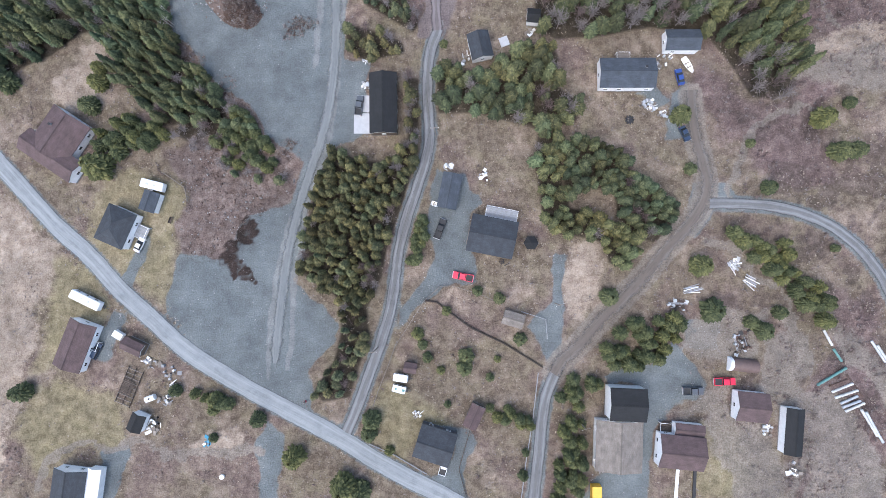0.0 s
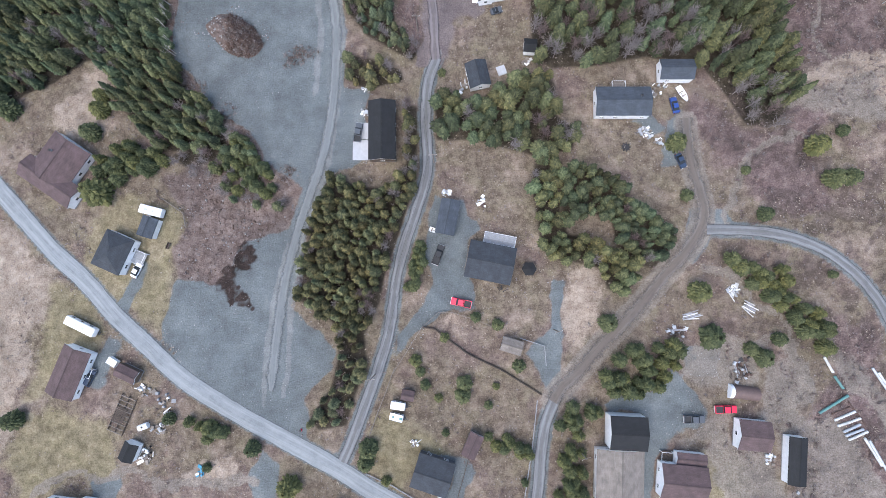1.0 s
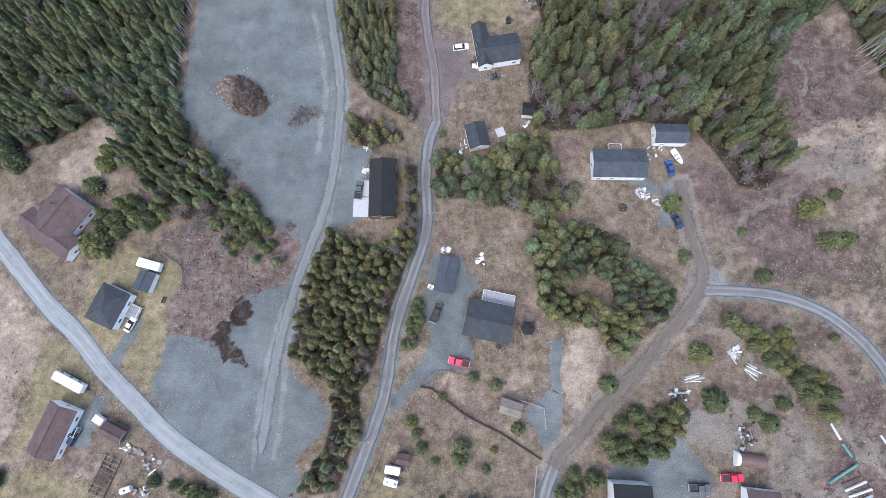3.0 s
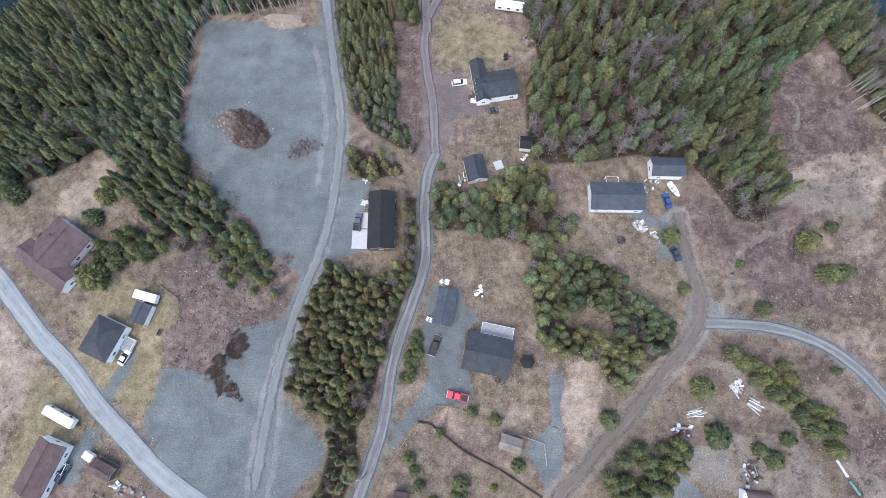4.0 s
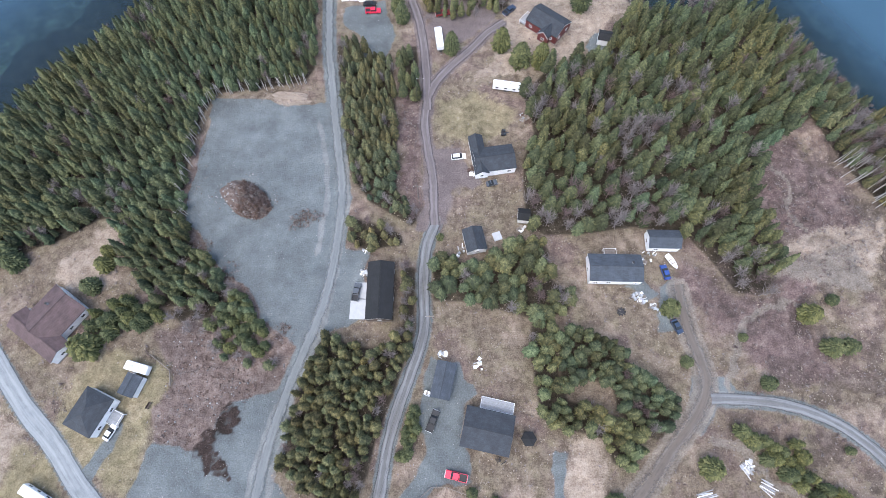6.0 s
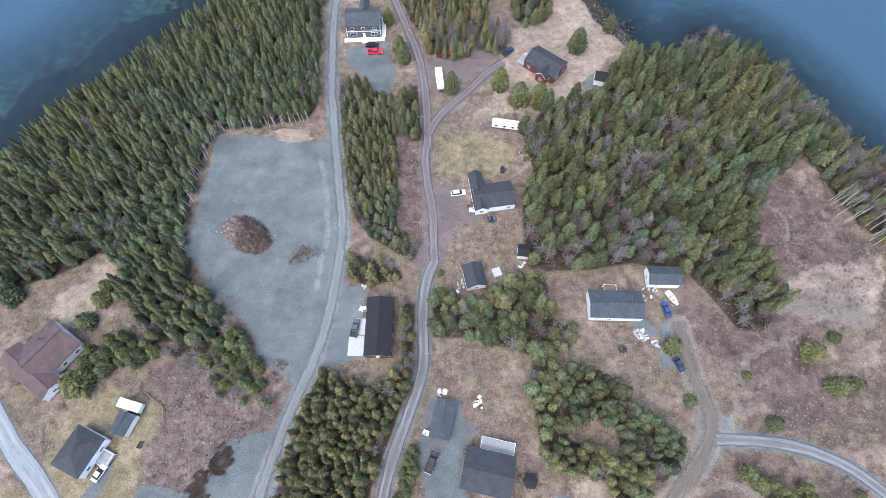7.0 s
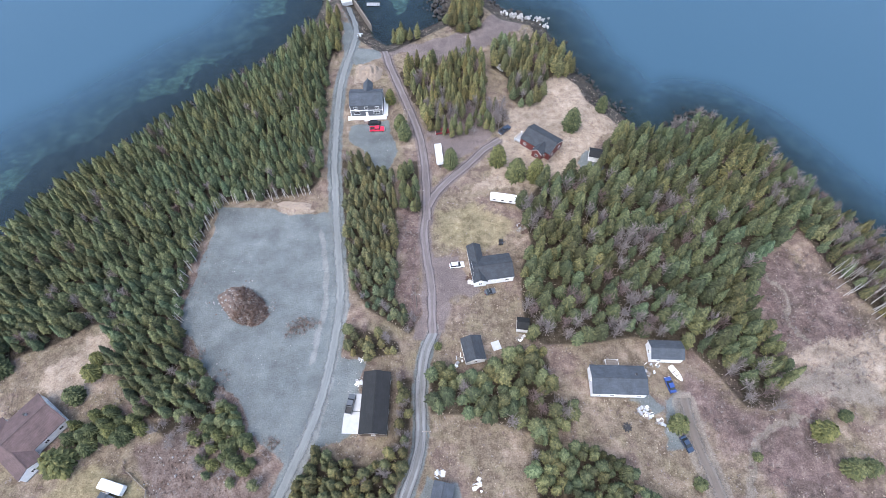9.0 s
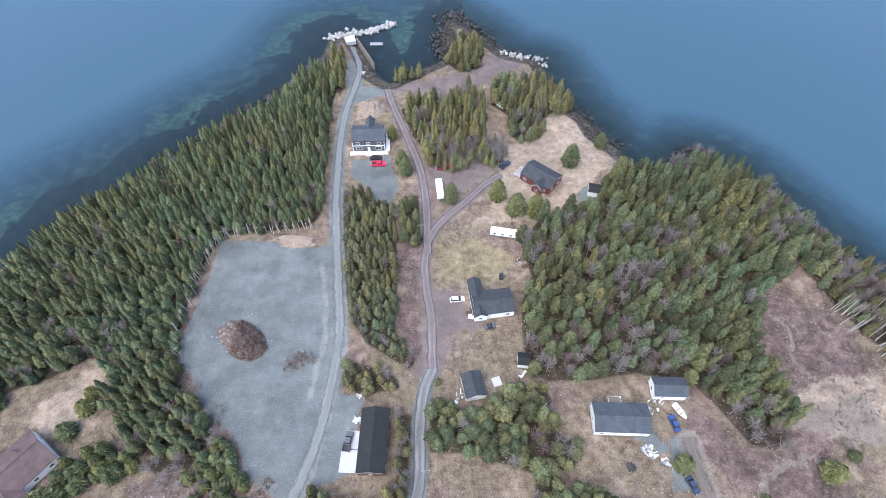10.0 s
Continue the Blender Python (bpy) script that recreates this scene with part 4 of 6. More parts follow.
def joined(name, pieces, mats, label, category):
    """One mesh out of (verts, triangles, material slot, tint) pieces."""
    co, tri, slot, tint, base = [], [], [], [], 0
    for v, f, s, t in pieces:
        co.append(v)
        tri.append(f + base)
        slot.append(np.full(len(f), s))
        tint.append(np.tile((*t, 1.0), (len(v), 1)))
        base += len(v)
    co, tri, slot, tint = np.concatenate(co), np.concatenate(tri), np.concatenate(slot), np.concatenate(tint)
    me = bpy.data.meshes.new(name)
    me.vertices.add(len(co))
    me.vertices.foreach_set("co", co.ravel())
    me.loops.add(tri.size)
    me.loops.foreach_set("vertex_index", tri.ravel().astype(np.int32))
    me.polygons.add(len(tri))
    me.polygons.foreach_set("loop_start", np.arange(0, tri.size, 3))
    for m in mats:
        me.materials.append(m)
    me.polygons.foreach_set("material_index", slot.astype(np.int32))
    me.update(calc_edges=True)
    at = me.color_attributes.new("tint", "FLOAT_COLOR", "POINT")
    at.data.foreach_set("color", tint.ravel().astype(np.float32))
    return tagged(new(name, me), label, category, kind="stuff")


def turned(v, a, sx, sz, x, y, z, lean=(0, 0), wide=0.0):
    c, s = math.cos(a), math.sin(a)
    p = v * (sx * (1 + wide), sx * (1 - wide), sz)
    return np.stack([p[:, 0] * c - p[:, 1] * s + x + lean[0] * p[:, 2], p[:, 0] * s + p[:, 1] * c + y + lean[1] * p[:, 2], p[:, 2] + z], 1)


BLOCKED = []


def scatter(outline, spacing, rng, margin=0.0):
    o = np.array(outline)
    lo, hi = o.min(0), o.max(0)
    pts, row = [], 0
    yy = lo[1]
    while yy < hi[1]:
        xx = lo[0] + (spacing / 2 if row % 2 else 0)
        while xx < hi[0]:
            pts.append((xx + rng.uniform(-0.38, 0.38) * spacing, yy + rng.uniform(-0.38, 0.38) * spacing))
            xx += spacing
        yy += spacing * 0.87
        row += 1
    p = np.array(pts)
    ok = depth_in(p[:, 0], p[:, 1], outline) > margin
    for k, line in ROADLINES.items():
        ok &= seg_dist(p[:, 0], p[:, 1], line[::2]) > ROADS[k][1] / 2 + 1.0
    for bx, by, br in BLOCKED:
        ok &= np.hypot(p[:, 0] - bx, p[:, 1] - by) > br
    p = p[ok]
    return p, land_height(p[:, 0], p[:, 1])[0]


def build_wood(name, outline, spacing, height, radius, bare, look_tint, seed):
    rng = np.random.default_rng(seed)
    p, z = scatter(outline, spacing, rng, -0.2)
    edge = depth_in(p[:, 0], p[:, 1], outline)
    pieces = []
    for (x, y), h0, e in zip(p, z, edge):
        patch = fbm(x, y, 0.05, 12)
        h = height * rng.uniform(0.6, 1.22) * (0.85 + 0.3 * patch)
        a = rng.uniform(0, 6.28)
        lean = rng.normal(0, 0.02, 2)
        if rng.random() < bare * (0.2 + 1.6 * step01(fbm(x, y, 0.07, 13), 0.4, 0.7)):
            v, f = BARES[rng.integers(3)]
            pieces.append((turned(v, a, radius * 1.15, h * 0.85, x, y, h0, lean), f, 2 if rng.random() < 0.75 else 3, (1, 1, 1)))
            continue
        v, f = SPRUCES[rng.integers(4)]
        r = radius * rng.uniform(0.62, 1.28)
        k = rng.uniform(0.58, 1.42)
        warm = rng.uniform(-0.06, 0.24) + 0.25 * (patch - 0.5)
        t = (look_tint[0] * k * (1 + warm), look_tint[1] * k, look_tint[2] * k * (1 - warm * 0.6))
        pieces.append((turned(v, a, r, h, x, y, h0, lean, rng.uniform(-0.2, 0.2)), f, 0, t))
        v, f = STEM
        pieces.append((turned(v, a, r * 0.9, h, x, y, h0, lean), f, 1, (1, 1, 1)))
    joined(name, pieces, (M_spruce, M_trunk, M_twig, M_redtwig), "dense stand of green spruces with some leafless trees", "forest")


def lone_tree_template(i):
    v, f = SPRUCES[i] if i < 4 else spruce_arrays(70 + i, whorls=15, per=17, base=0.06, blunt=0.46, inner=0.55)
    crown = mesh_of("crown", v.tolist(), f.tolist(), (M_sprucelone,))
    s, g = STEM
    return crown, mesh_of("trunk", (s * (1, 1, 1)).tolist(), g.tolist(), (M_trunk,))


TREE_MESHES = [lone_tree_template(i) for i in range(7)]


def plant(x, y, r, h, rng, label, group, kind=None):
    c, t = TREE_MESHES[int(rng.integers(4, 7)) if kind is None else kind]
    z = float(land_height(np.array([x]), np.array([y]))[0][0])
    ob = thing("spruce_tree", x, y, float(rng.uniform(0, 360)), label, "tree", z - 0.1, group)
    for nm, me, k in (("trunk", t, 1.0), ("crown", c, 1.0)):
        o = new(nm, me)
        o.parent = ob
        o.scale = (r, r, h)
    return ob

# ---------------------------------------------------------------- houses
def uv_slope(me, along, up):
    uv = me.uv_layers.new(name="UVMap")
    for lp in me.loops:
        co = me.vertices[lp.vertex_index].co
        uv.data[lp.index].uv = (co.dot(along), co.dot(up))


def roof_plane(name, corners, thick, material, parent):
    """A roof slope: a slab under the four or three corners given in turn from the eave."""
    c = [Vector(p) for p in corners]
    n = (c[1] - c[0]).cross(c[-1] - c[0]).normalized()
    if n.z < 0:
        n = -n
    k = len(c)
    verts = [tuple(p) for p in c] + [tuple(p - Vector((0, 0, thick))) for p in c]
    faces = [tuple(range(k)), tuple(range(2 * k - 1, k - 1, -1))] + [(i, i + k, (i + 1) % k + k, (i + 1) % k) for i in range(k)]
    me = mesh_of(name, verts, faces, (material,))
    bm = bmesh.new()
    bm.from_mesh(me)
    bmesh.ops.recalc_face_normals(bm, faces=bm.faces)
    bm.to_mesh(me)
    bm.free()
    along = (c[1] - c[0]).normalized()
    uv_slope(me, along, n.cross(along))
    ob = new(name, me)
    ob.parent = parent
    return ob


def window(parent, x, y, z, w, h, facing):
    """A framed window on a wall that faces 0 +x, 90 +y, 180 -x, 270 -y."""
    fr = bmesh.new()
    for s in (-1, 1):
        box(fr, 0.03, s * w / 2, 0, 0.1, 0.1, h)
    for zz in (-0.05, h - 0.05):
        box(fr, 0.03, 0, zz, 0.1, w + 0.1, 0.1)
    box(fr, 0.03, 0, 0, 0.06, 0.05, h)
    m = pose(x, y, z, 0, 0, facing)
    bmesh.ops.transform(fr, matrix=m, verts=fr.verts)
    f = part("window", fr, M_white, parent, "white framed window")
    g = box(bmesh.new(), 0.0, 0, 0.02, 0.05, w - 0.06, h - 0.08)
    bmesh.ops.transform(g, matrix=m, verts=g.verts)
    part("pane", g, M_glass, f)


def door(parent, x, y, z, facing, material=None):
    m = pose(x, y, z, 0, 0, facing)
    b = box(bmesh.new(), 0.03, 0, 0, 0.08, 0.95, 2.05)
    bmesh.ops.transform(b, matrix=m, verts=b.verts)
    d = part("door", b, material or M_white, parent)
    h = box(bmesh.new(), 0.1, 0.35, 0.95, 0.06, 0.06, 0.12)
    bmesh.ops.transform(h, matrix=m, verts=h.verts)
    part("handle", h, M_steel, d)


def volume(ob, x, y, L, W, wall_h, rise, roof_m, wall_m, ridge="x", over=0.2, hip=False, base=0.0, trim=True, windows=True, found=True):
    """One roofed volume of a house, centred at x, y. L runs along x, W along y and are taken over the eaves; the ridge runs along ridge."""
    wall_h += 0.45
    l, w = L - 2 * over, W - 2 * over
    if found:
        part("foundation", boxes((x, y, -0.4, l - 0.1, w - 0.1, 0.75)), M_concrete, ob)
    along_x = ridge == "x"
    a, b = (L / 2, W / 2) if along_x else (W / 2, L / 2)
    la, lb = a - over, b - over

    def tr(u, v, z):
        return (x + u, y + v, z) if along_x else (x + v, y + u, z)
    eave = wall_h - rise * over / max(lb, 0.1)
    top = wall_h + rise
    th = 0.16
    lo = base + 0.3 if found else base
    walls = []
    t = 0.18
    for sgn in (-1, 1):
        v0, v1 = sgn * lb, sgn * (lb - t)
        walls.append([tr(-la, v0, lo), tr(la, v0, lo), tr(la, v0, wall_h), tr(-la, v0, wall_h), tr(-la, v1, lo), tr(la, v1, lo), tr(la, v1, wall_h), tr(-la, v1, wall_h)])
    for q in walls:
        me = mesh_of("wall", q, [(0, 1, 2, 3), (7, 6, 5, 4), (0, 4, 5, 1), (1, 5, 6, 2), (2, 6, 7, 3), (3, 7, 4, 0)], (wall_m,))
        o = new("wall", me)
        o.parent = ob
    for sgn in (-1, 1):
        u0, u1 = sgn * la, sgn * (la - t)
        lbi = lb - t - 0.002
        pk = wall_h if hip else top - th
        if hip:
            q = [tr(u0, -lbi, lo), tr(u0, lbi, lo), tr(u0, lbi, wall_h), tr(u0, -lbi, wall_h), tr(u1, -lbi, lo), tr(u1, lbi, lo), tr(u1, lbi, wall_h), tr(u1, -lbi, wall_h)]
            fs = [(0, 1, 2, 3), (7, 6, 5, 4), (0, 4, 5, 1), (1, 5, 6, 2), (2, 6, 7, 3), (3, 7, 4, 0)]
        else:
            q = [tr(u0, -lbi, lo), tr(u0, lbi, lo), tr(u0, lbi, wall_h), tr(u0, 0, pk), tr(u0, -lbi, wall_h),
                 tr(u1, -lbi, lo), tr(u1, lbi, lo), tr(u1, lbi, wall_h), tr(u1, 0, pk), tr(u1, -lbi, wall_h)]
            fs = [(0, 1, 2, 3, 4), (9, 8, 7, 6, 5), (0, 5, 6, 1), (1, 6, 7, 2), (2, 7, 8, 3), (3, 8, 9, 4), (4, 9, 5, 0)]
        o = new("wall", mesh_of("wall", q, fs, (wall_m,)))
        o.parent = ob
    if hip:
        k = max(a - b, 0.3)
        roof_plane("roof", [tr(-a, -b, eave + th), tr(a, -b, eave + th), tr(k, 0, top + th), tr(-k, 0, top + th)], th, roof_m, ob)
        roof_plane("roof", [tr(a, b, eave + th), tr(-a, b, eave + th), tr(-k, 0, top + th), tr(k, 0, top + th)], th, roof_m, ob)
        roof_plane("roof", [tr(a, -b, eave + th), tr(a, b, eave + th), tr(k, 0, top + th)], th, roof_m, ob)
        roof_plane("roof", [tr(-a, b, eave + th), tr(-a, -b, eave + th), tr(-k, 0, top + th)], th, roof_m, ob)
    else:
        for s in (-1, 1):
            roof_plane("roof", [tr(-a * s, -b * s, eave + th), tr(a * s, -b * s, eave + th), tr(a * s, 0, top + th), tr(-a * s, 0, top + th)], th, roof_m, ob)
        bm = bmesh.new()
        c = tr(0, 0, top + th - 0.03)
        box(bm, c[0], c[1], c[2], 2 * a if along_x else 0.3, 0.3 if along_x else 2 * a, 0.08)
        part("ridge_cap", bm, roof_m, ob)
        if trim:
            for su in (-1, 1):
                for sv in (-1, 1):
                    p, q = Vector(tr(su * (a - 0.04), sv * (b - 0.02), eave - 0.13)), Vector(tr(su * (a - 0.04), 0, top - 0.13))
                    d = (q - p)
                    bm = bmesh.new()
                    bmesh.ops.create_cube(bm, size=1.0, matrix=Matrix.Translation((p + q) / 2) @ d.to_track_quat("X", "Z").to_matrix().to_4x4() @ Matrix.Diagonal((d.length, 0.05, 0.24, 1)))
                    part("bargeboard", bm, M_white, ob)
    if trim:
        for s in (-1, 1):
            c = tr(0, s * (b - 0.07), eave - 0.02)
            bm = box(bmesh.new(), c[0], c[1], c[2], 2 * a if along_x else 0.1, 0.1 if along_x else 2 * a, 0.14)
            part("gutter", bm, M_white, ob)
        if hip:
            for s in (-1, 1):
                c = tr(s * (a - 0.07), 0, eave - 0.02)
                bm = box(bmesh.new(), c[0], c[1], c[2], 0.1 if along_x else 2 * b, 2 * b if along_x else 0.1, 0.14)
                part("gutter", bm, M_white, ob)
    if windows:
        zw = base + 1.25
        for sv in (-1, 1):
            n = max(1, int(2 * la // 3.4))
            for i in range(n):
                u = -la + (i + 0.5) * 2 * la / n
                if sv == -1 and i == n // 2:
                    c = tr(u, sv * lb, lo)
                    door(ob, c[0], c[1], c[2], (270 if sv < 0 else 90) if along_x else (180 if sv < 0 else 0))
                    continue
                c = tr(u, sv * lb, zw)
                window(ob, c[0], c[1], c[2], 1.1, 0.95, (270 if sv < 0 else 90) if along_x else (180 if sv < 0 else 0))
        for su in (-1, 1):
            n = max(1, int(2 * lb // 4.0))
            for i in range(n):
                c = tr(su * la, -lb + (i + 0.5) * 2 * lb / n, zw)
                window(ob, c[0], c[1], c[2], 1.0, 0.95, (180 if su < 0 else 0) if along_x else (270 if su < 0 else 90))
    return top


def vent(ob, x, y, z, r=0.08):
    part("vent_pipe", tube((x, y, z - 0.4), (x, y, z + 0.45), r), M_black, ob)


def chimney(ob, x, y, z):
    c = part("chimney", boxes((x, y, z - 0.8, 0.5, 0.5, 1.7)), M_concrete, ob)
    part("chimney_cap", boxes((x, y, z + 0.9, 0.6, 0.6, 0.08)), M_black, c)


def deck(ob, x, y, L, W, h, material=M_greydeck, rail=True, boards=True):
    """Planked deck on posts with an open rail."""
    n = max(3, int(W / 0.3))
    for i in range(n):
        bm = box(bmesh.new(), x, y - W / 2 + (i + 0.5) * W / n, h - 0.05, L, W / n - 0.03, 0.05)
        part("plank", bm, material, ob)
    part("deck_frame", boxes((x, y, h - 0.22, L - 0.1, W - 0.1, 0.16)), M_wood, ob)
    for sx in (-1, 1):
        for sy in (-1, 1):
            part("post", boxes((x + sx * (L / 2 - 0.08), y + sy * (W / 2 - 0.08), -0.3, 0.12, 0.12, h + 0.3 + (0.95 if rail else -0.23))), M_white if rail else M_wood, ob)
    if rail:
        for s in (-1, 1):
            part("rail", boxes((x, y + s * (W / 2 - 0.08), h + 0.88, L, 0.08, 0.08)), M_white, ob)
            part("rail", boxes((x + s * (L / 2 - 0.08), y, h + 0.88, 0.08, W - 0.3, 0.08)), M_white, ob)


def house(name, x, y, ang, label, volumes, category="house"):
    ob = thing(name, x, y, ang, label, category)
    for v in volumes:
        volume(ob, **v)
        m = pose(x, y, 0, 0, 0, ang)
        n = max(1, round(max(v["L"], v["W"]) / min(v["L"], v["W"]) * 1.5))
        for i in range(n):
            u = (i + 0.5) / n - 0.5
            q = m @ Vector((v["x"] + (u * v["L"] if v["L"] >= v["W"] else 0), v["y"] + (u * v["W"] if v["W"] > v["L"] else 0), 0))
            BLOCKED.append((q.x, q.y, 0.5 * min(v["L"], v["W"]) + 1.2))
    return ob


def vol(L, W, h=2.7, rise=1.4, roof=M_roofdark, wall=M_siding, x=0.0, y=0.0, **k):
    return dict(x=x, y=y, L=L, W=W, wall_h=h, rise=rise, roof_m=roof, wall_m=wall, **k)


h = house("bungalow", -108.6, 38.2, -33, "L-shaped bungalow with brown shingle roof and white walls", [
    vol(12.2, 12.6, 2.6, 2.2, M_roofbrown, x=0.3, y=2.0, ridge="y", hip=False), vol(17.6, 6.6, 2.5, 1.3, M_roofbrown, x=1.0, y=-4.0)])
chimney(h, -2.0, 3.5, 4.6)
h = house("house", -90.9, 15.0, -23, "white house with a charcoal hip roof beside a lawn", [vol(8.4, 10.2, 3.0, 2.0, M_roofdark, ridge="y", hip=True)])
vent(h, 0.8, 1.5, 4.4)
deck(h, 5.6, 1.0, 3.6, 3.6, 0.8)
h = house("garage", -82.3, 21.9, -18, "small garage with blue-grey roof and white walls", [vol(4.5, 5.6, 2.3, 0.8, M_roofblue, ridge="y", windows=False)], "garage")
h = house("house", -101.1, -16.8, -20, "white bungalow with a brown gable roof", [vol(7.8, 13.2, 2.8, 1.5, M_roofbrown, ridge="y")])
vent(h, 0.9, 1.0, 3.9)
deck(h, 4.2, 1.0, 1.4, 2.6, 0.7, M_wood)
h = house("shed", -86.0, -17.1, -24, "brown-roofed garden shed with white trim", [vol(6.0, 3.6, 2.1, 0.8, M_roofbrown, wall=M_sidingbrown, windows=False)], "shed")
h = house("shed", -84.2, -37.1, -21, "white shed with a black roof", [vol(4.0, 4.8, 2.3, 0.9, M_roofblack, ridge="y", windows=False)], "shed")
h = house("house", -101.5, -54.1, -6, "white house with dark roof beside a gravel drive", [vol(9.0, 9.5, 3.0, 1.7, M_roofdark, ridge="y"), vol(3.6, 9.0, 2.4, 0.7, M_white, x=6.0, y=1.0, ridge="y", windows=False)])
h = house("long_house", -19.4, 48.5, 1, "long house with a black shingle roof and dark walls", [vol(7.4, 16.4, 2.8, 1.4, M_roofblack, wall=M_sidingbrown, ridge="y")])
vent(h, 1.0, 3.0, 3.8)
h = house("cottage", 6.4, 64.2, 13, "small cottage with a charcoal gable roof", [vol(5.9, 7.2, 2.4, 1.4, M_roofdark, ridge="y")])
h = house("shed", 20.7, 72.3, -5, "small white shed with a black roof at the forest edge", [vol(3.6, 3.8, 2.2, 0.8, M_roofblack, windows=False)], "shed")
h = house("house", 11.4, 91.4, 10, "white L-shaped house with charcoal roof", [vol(12.2, 8.4, 2.8, 1.5, M_roofdark, x=0.6, y=-1.2), vol(4.4, 13.4, 2.8, 1.2, M_roofdark, x=-3.8, y=0.8, ridge="y", over=0.3)])
vent(h, 2.0, 0.6, 4.1)
h = house("house", 45.4, 56.4, 0, "white bungalow with a blue-grey gable roof", [vol(14.8, 8.0, 2.9, 1.3, M_roofblue)])
chimney(h, 4.6, 1.2, 3.9)
deck(h, -0.5, 5.2, 3.6, 2.4, 0.7, M_wood)
h = house("garage", 60.0, 65.3, 0, "white garage with a blue-grey roof", [vol(9.2, 5.6, 2.7, 1.3, M_roofblue)], "garage")
h = house("house", 9.8, 12.9, -11, "house with a charcoal gable roof and grey rear deck", [vol(12.4, 10.0, 2.8, 1.5, M_roofdark, wall=M_sidinggrey)])
deck(h, 1.4, 6.6, 8.6, 3.0, 0.9)
vent(h, -1.5, 1.0, 4.0)
part("front_step", boxes((-5.9, -1.0, -0.2, 0.8, 4.2, 0.5)), M_wood, h)
h = house("garage", -1.5, 25.0, -11, "low garage with a blue-grey shingle roof", [vol(5.2, 9.6, 2.2, 0.7, M_roofblue, wall=M_sidinggrey, ridge="y", windows=False, trim=False)], "garage")
h = house("shed", 15.5, -8.9, -16, "garden shed with a ribbed brown roof and white eaves", [vol(5.6, 3.8, 2.1, 0.6, M_roofgrey, wall=M_sidingbrown, windows=False)], "shed")
h = house("house", -4.9, -41.7, -17, "house with a dark grey roof by the road", [vol(9.8, 9.0, 2.8, 1.5, M_roofdark, wall=M_sidinggrey)])
chimney(h, -2.6, 4.6, 2.0)
vent(h, 2.0, 1.0, 4.0)
h = house("shed", 5.3, -34.3, -24, "brown-roofed shed beside the gravel drive", [vol(3.8, 6.4, 2.2, 0.8, M_roofbrown, wall=M_sidingbrown, ridge="y", windows=False)], "shed")
h = house("shed", -11.6, -21.9, -9, "low brown shed in the grass", [vol(3.4, 2.8, 1.9, 0.6, M_roofbrown, wall=M_sidingbrown, windows=False)], "shed")
h = house("workshop", 43.0, -36.4, -2, "large workshop with dark and weathered grey roofs and white walls", [
    vol(9.4, 8.4, 5.0, 1.2, M_roofblack, x=1.2, y=6.4, windows=False), vol(12.0, 13.0, 3.0, 1.7, M_roofgrey, x=-0.2, y=-4.8, ridge="y")])
h = house("house", 58.6, -41.2, -5, "white house with a maroon-brown roof and rear lean-to", [vol(11.6, 8.6, 3.4, 1.9, M_roofbrown, y=-1.2), vol(7.6, 3.2, 2.6, 0.5, M_roofbrown, x=1.9, y=4.4, windows=False)])
deck(h, -3.6, 4.0, 3.2, 2.6, 0.9, M_darkwood)
vent(h, 0.0, 0.4, 5.0)
h = house("house", 76.9, -30.8, -5, "white cottage with a brown gable roof", [vol(8.2, 7.6, 2.7, 1.5, M_roofbrown)])
h = house("shed", 87.3, -36.9, -5, "long white shed with a black roof", [vol(4.6, 12.0, 2.8, 0.9, M_roofblack, ridge="y", windows=False)], "shed")
h = house("house", -33.6, 160.8, 4, "two-storey dark grey house with white trim and blue-grey roof", [vol(12.4, 9.0, 5.0, 2.2, M_roofblue, wall=M_sidinggrey, windows=False), vol(3.6, 6.4, 5.4, 1.8, M_roofblue, wall=M_sidinggrey, x=0.5, y=4.4, ridge="y", windows=False, trim=False)])
for i in range(3):
    window(h, -4.0 + 4.0 * i, -4.33, 3.7, 1.3, 1.1, 270)
for u in (-3.7, 3.7):
    window(h, u, -4.33, 1.2, 2.2, 1.3, 270)
door(h, 0, -4.33, 0.3, 270)
for i in range(2):
    window(h, 6.03, -2 + 4 * i, 3.6, 1.1, 1.2, 0)
for sx in (-1, 1):
    for sy in (-1, 1):
        part("corner_board", boxes((sx * 5.98, sy * 4.28, 0.3, 0.2, 0.2, 5.0)), M_white, h)
part("belt_board", boxes((0, -4.34, 2.95, 12.0, 0.08, 0.3)), M_white, h)
part("porch_floor", boxes((0, -5.3, -0.3, 14.4, 1.8, 0.65)), M_white, h)
part("porch_floor", boxes((6.95, 0.5, -0.3, 1.6, 9.6, 0.64)), M_white, h)
for i in range(7):
    part("porch_post", boxes((-7.0 + 14.0 * i / 6, -6.1, 0.35, 0.12, 0.12, 0.95)), M_white, h)
for u in (-4.0, 4.0):
    part("porch_rail", boxes((u, -6.1, 1.22, 6.0, 0.1, 0.1)), M_white, h)
part("porch_rail", boxes((7.65, 0.5, 1.22, 0.1, 9.4, 0.1)), M_white, h)
part("step", boxes((0, -6.5, -0.2, 2.0, 0.7, 0.38)), M_white, h)
h = house("house", 31.0, 143.6, -38, "dark red house with charcoal roof and white trim", [vol(12.6, 9.0, 2.9, 2.0, M_roofdark, wall=M_sidingred), vol(4.2, 4.6, 2.9, 1.5, M_roofdark, wall=M_sidingred, x=2.2, y=-4.2, ridge="y")])
deck(h, -7.2, -2.0, 3.0, 4.6, 0.8)
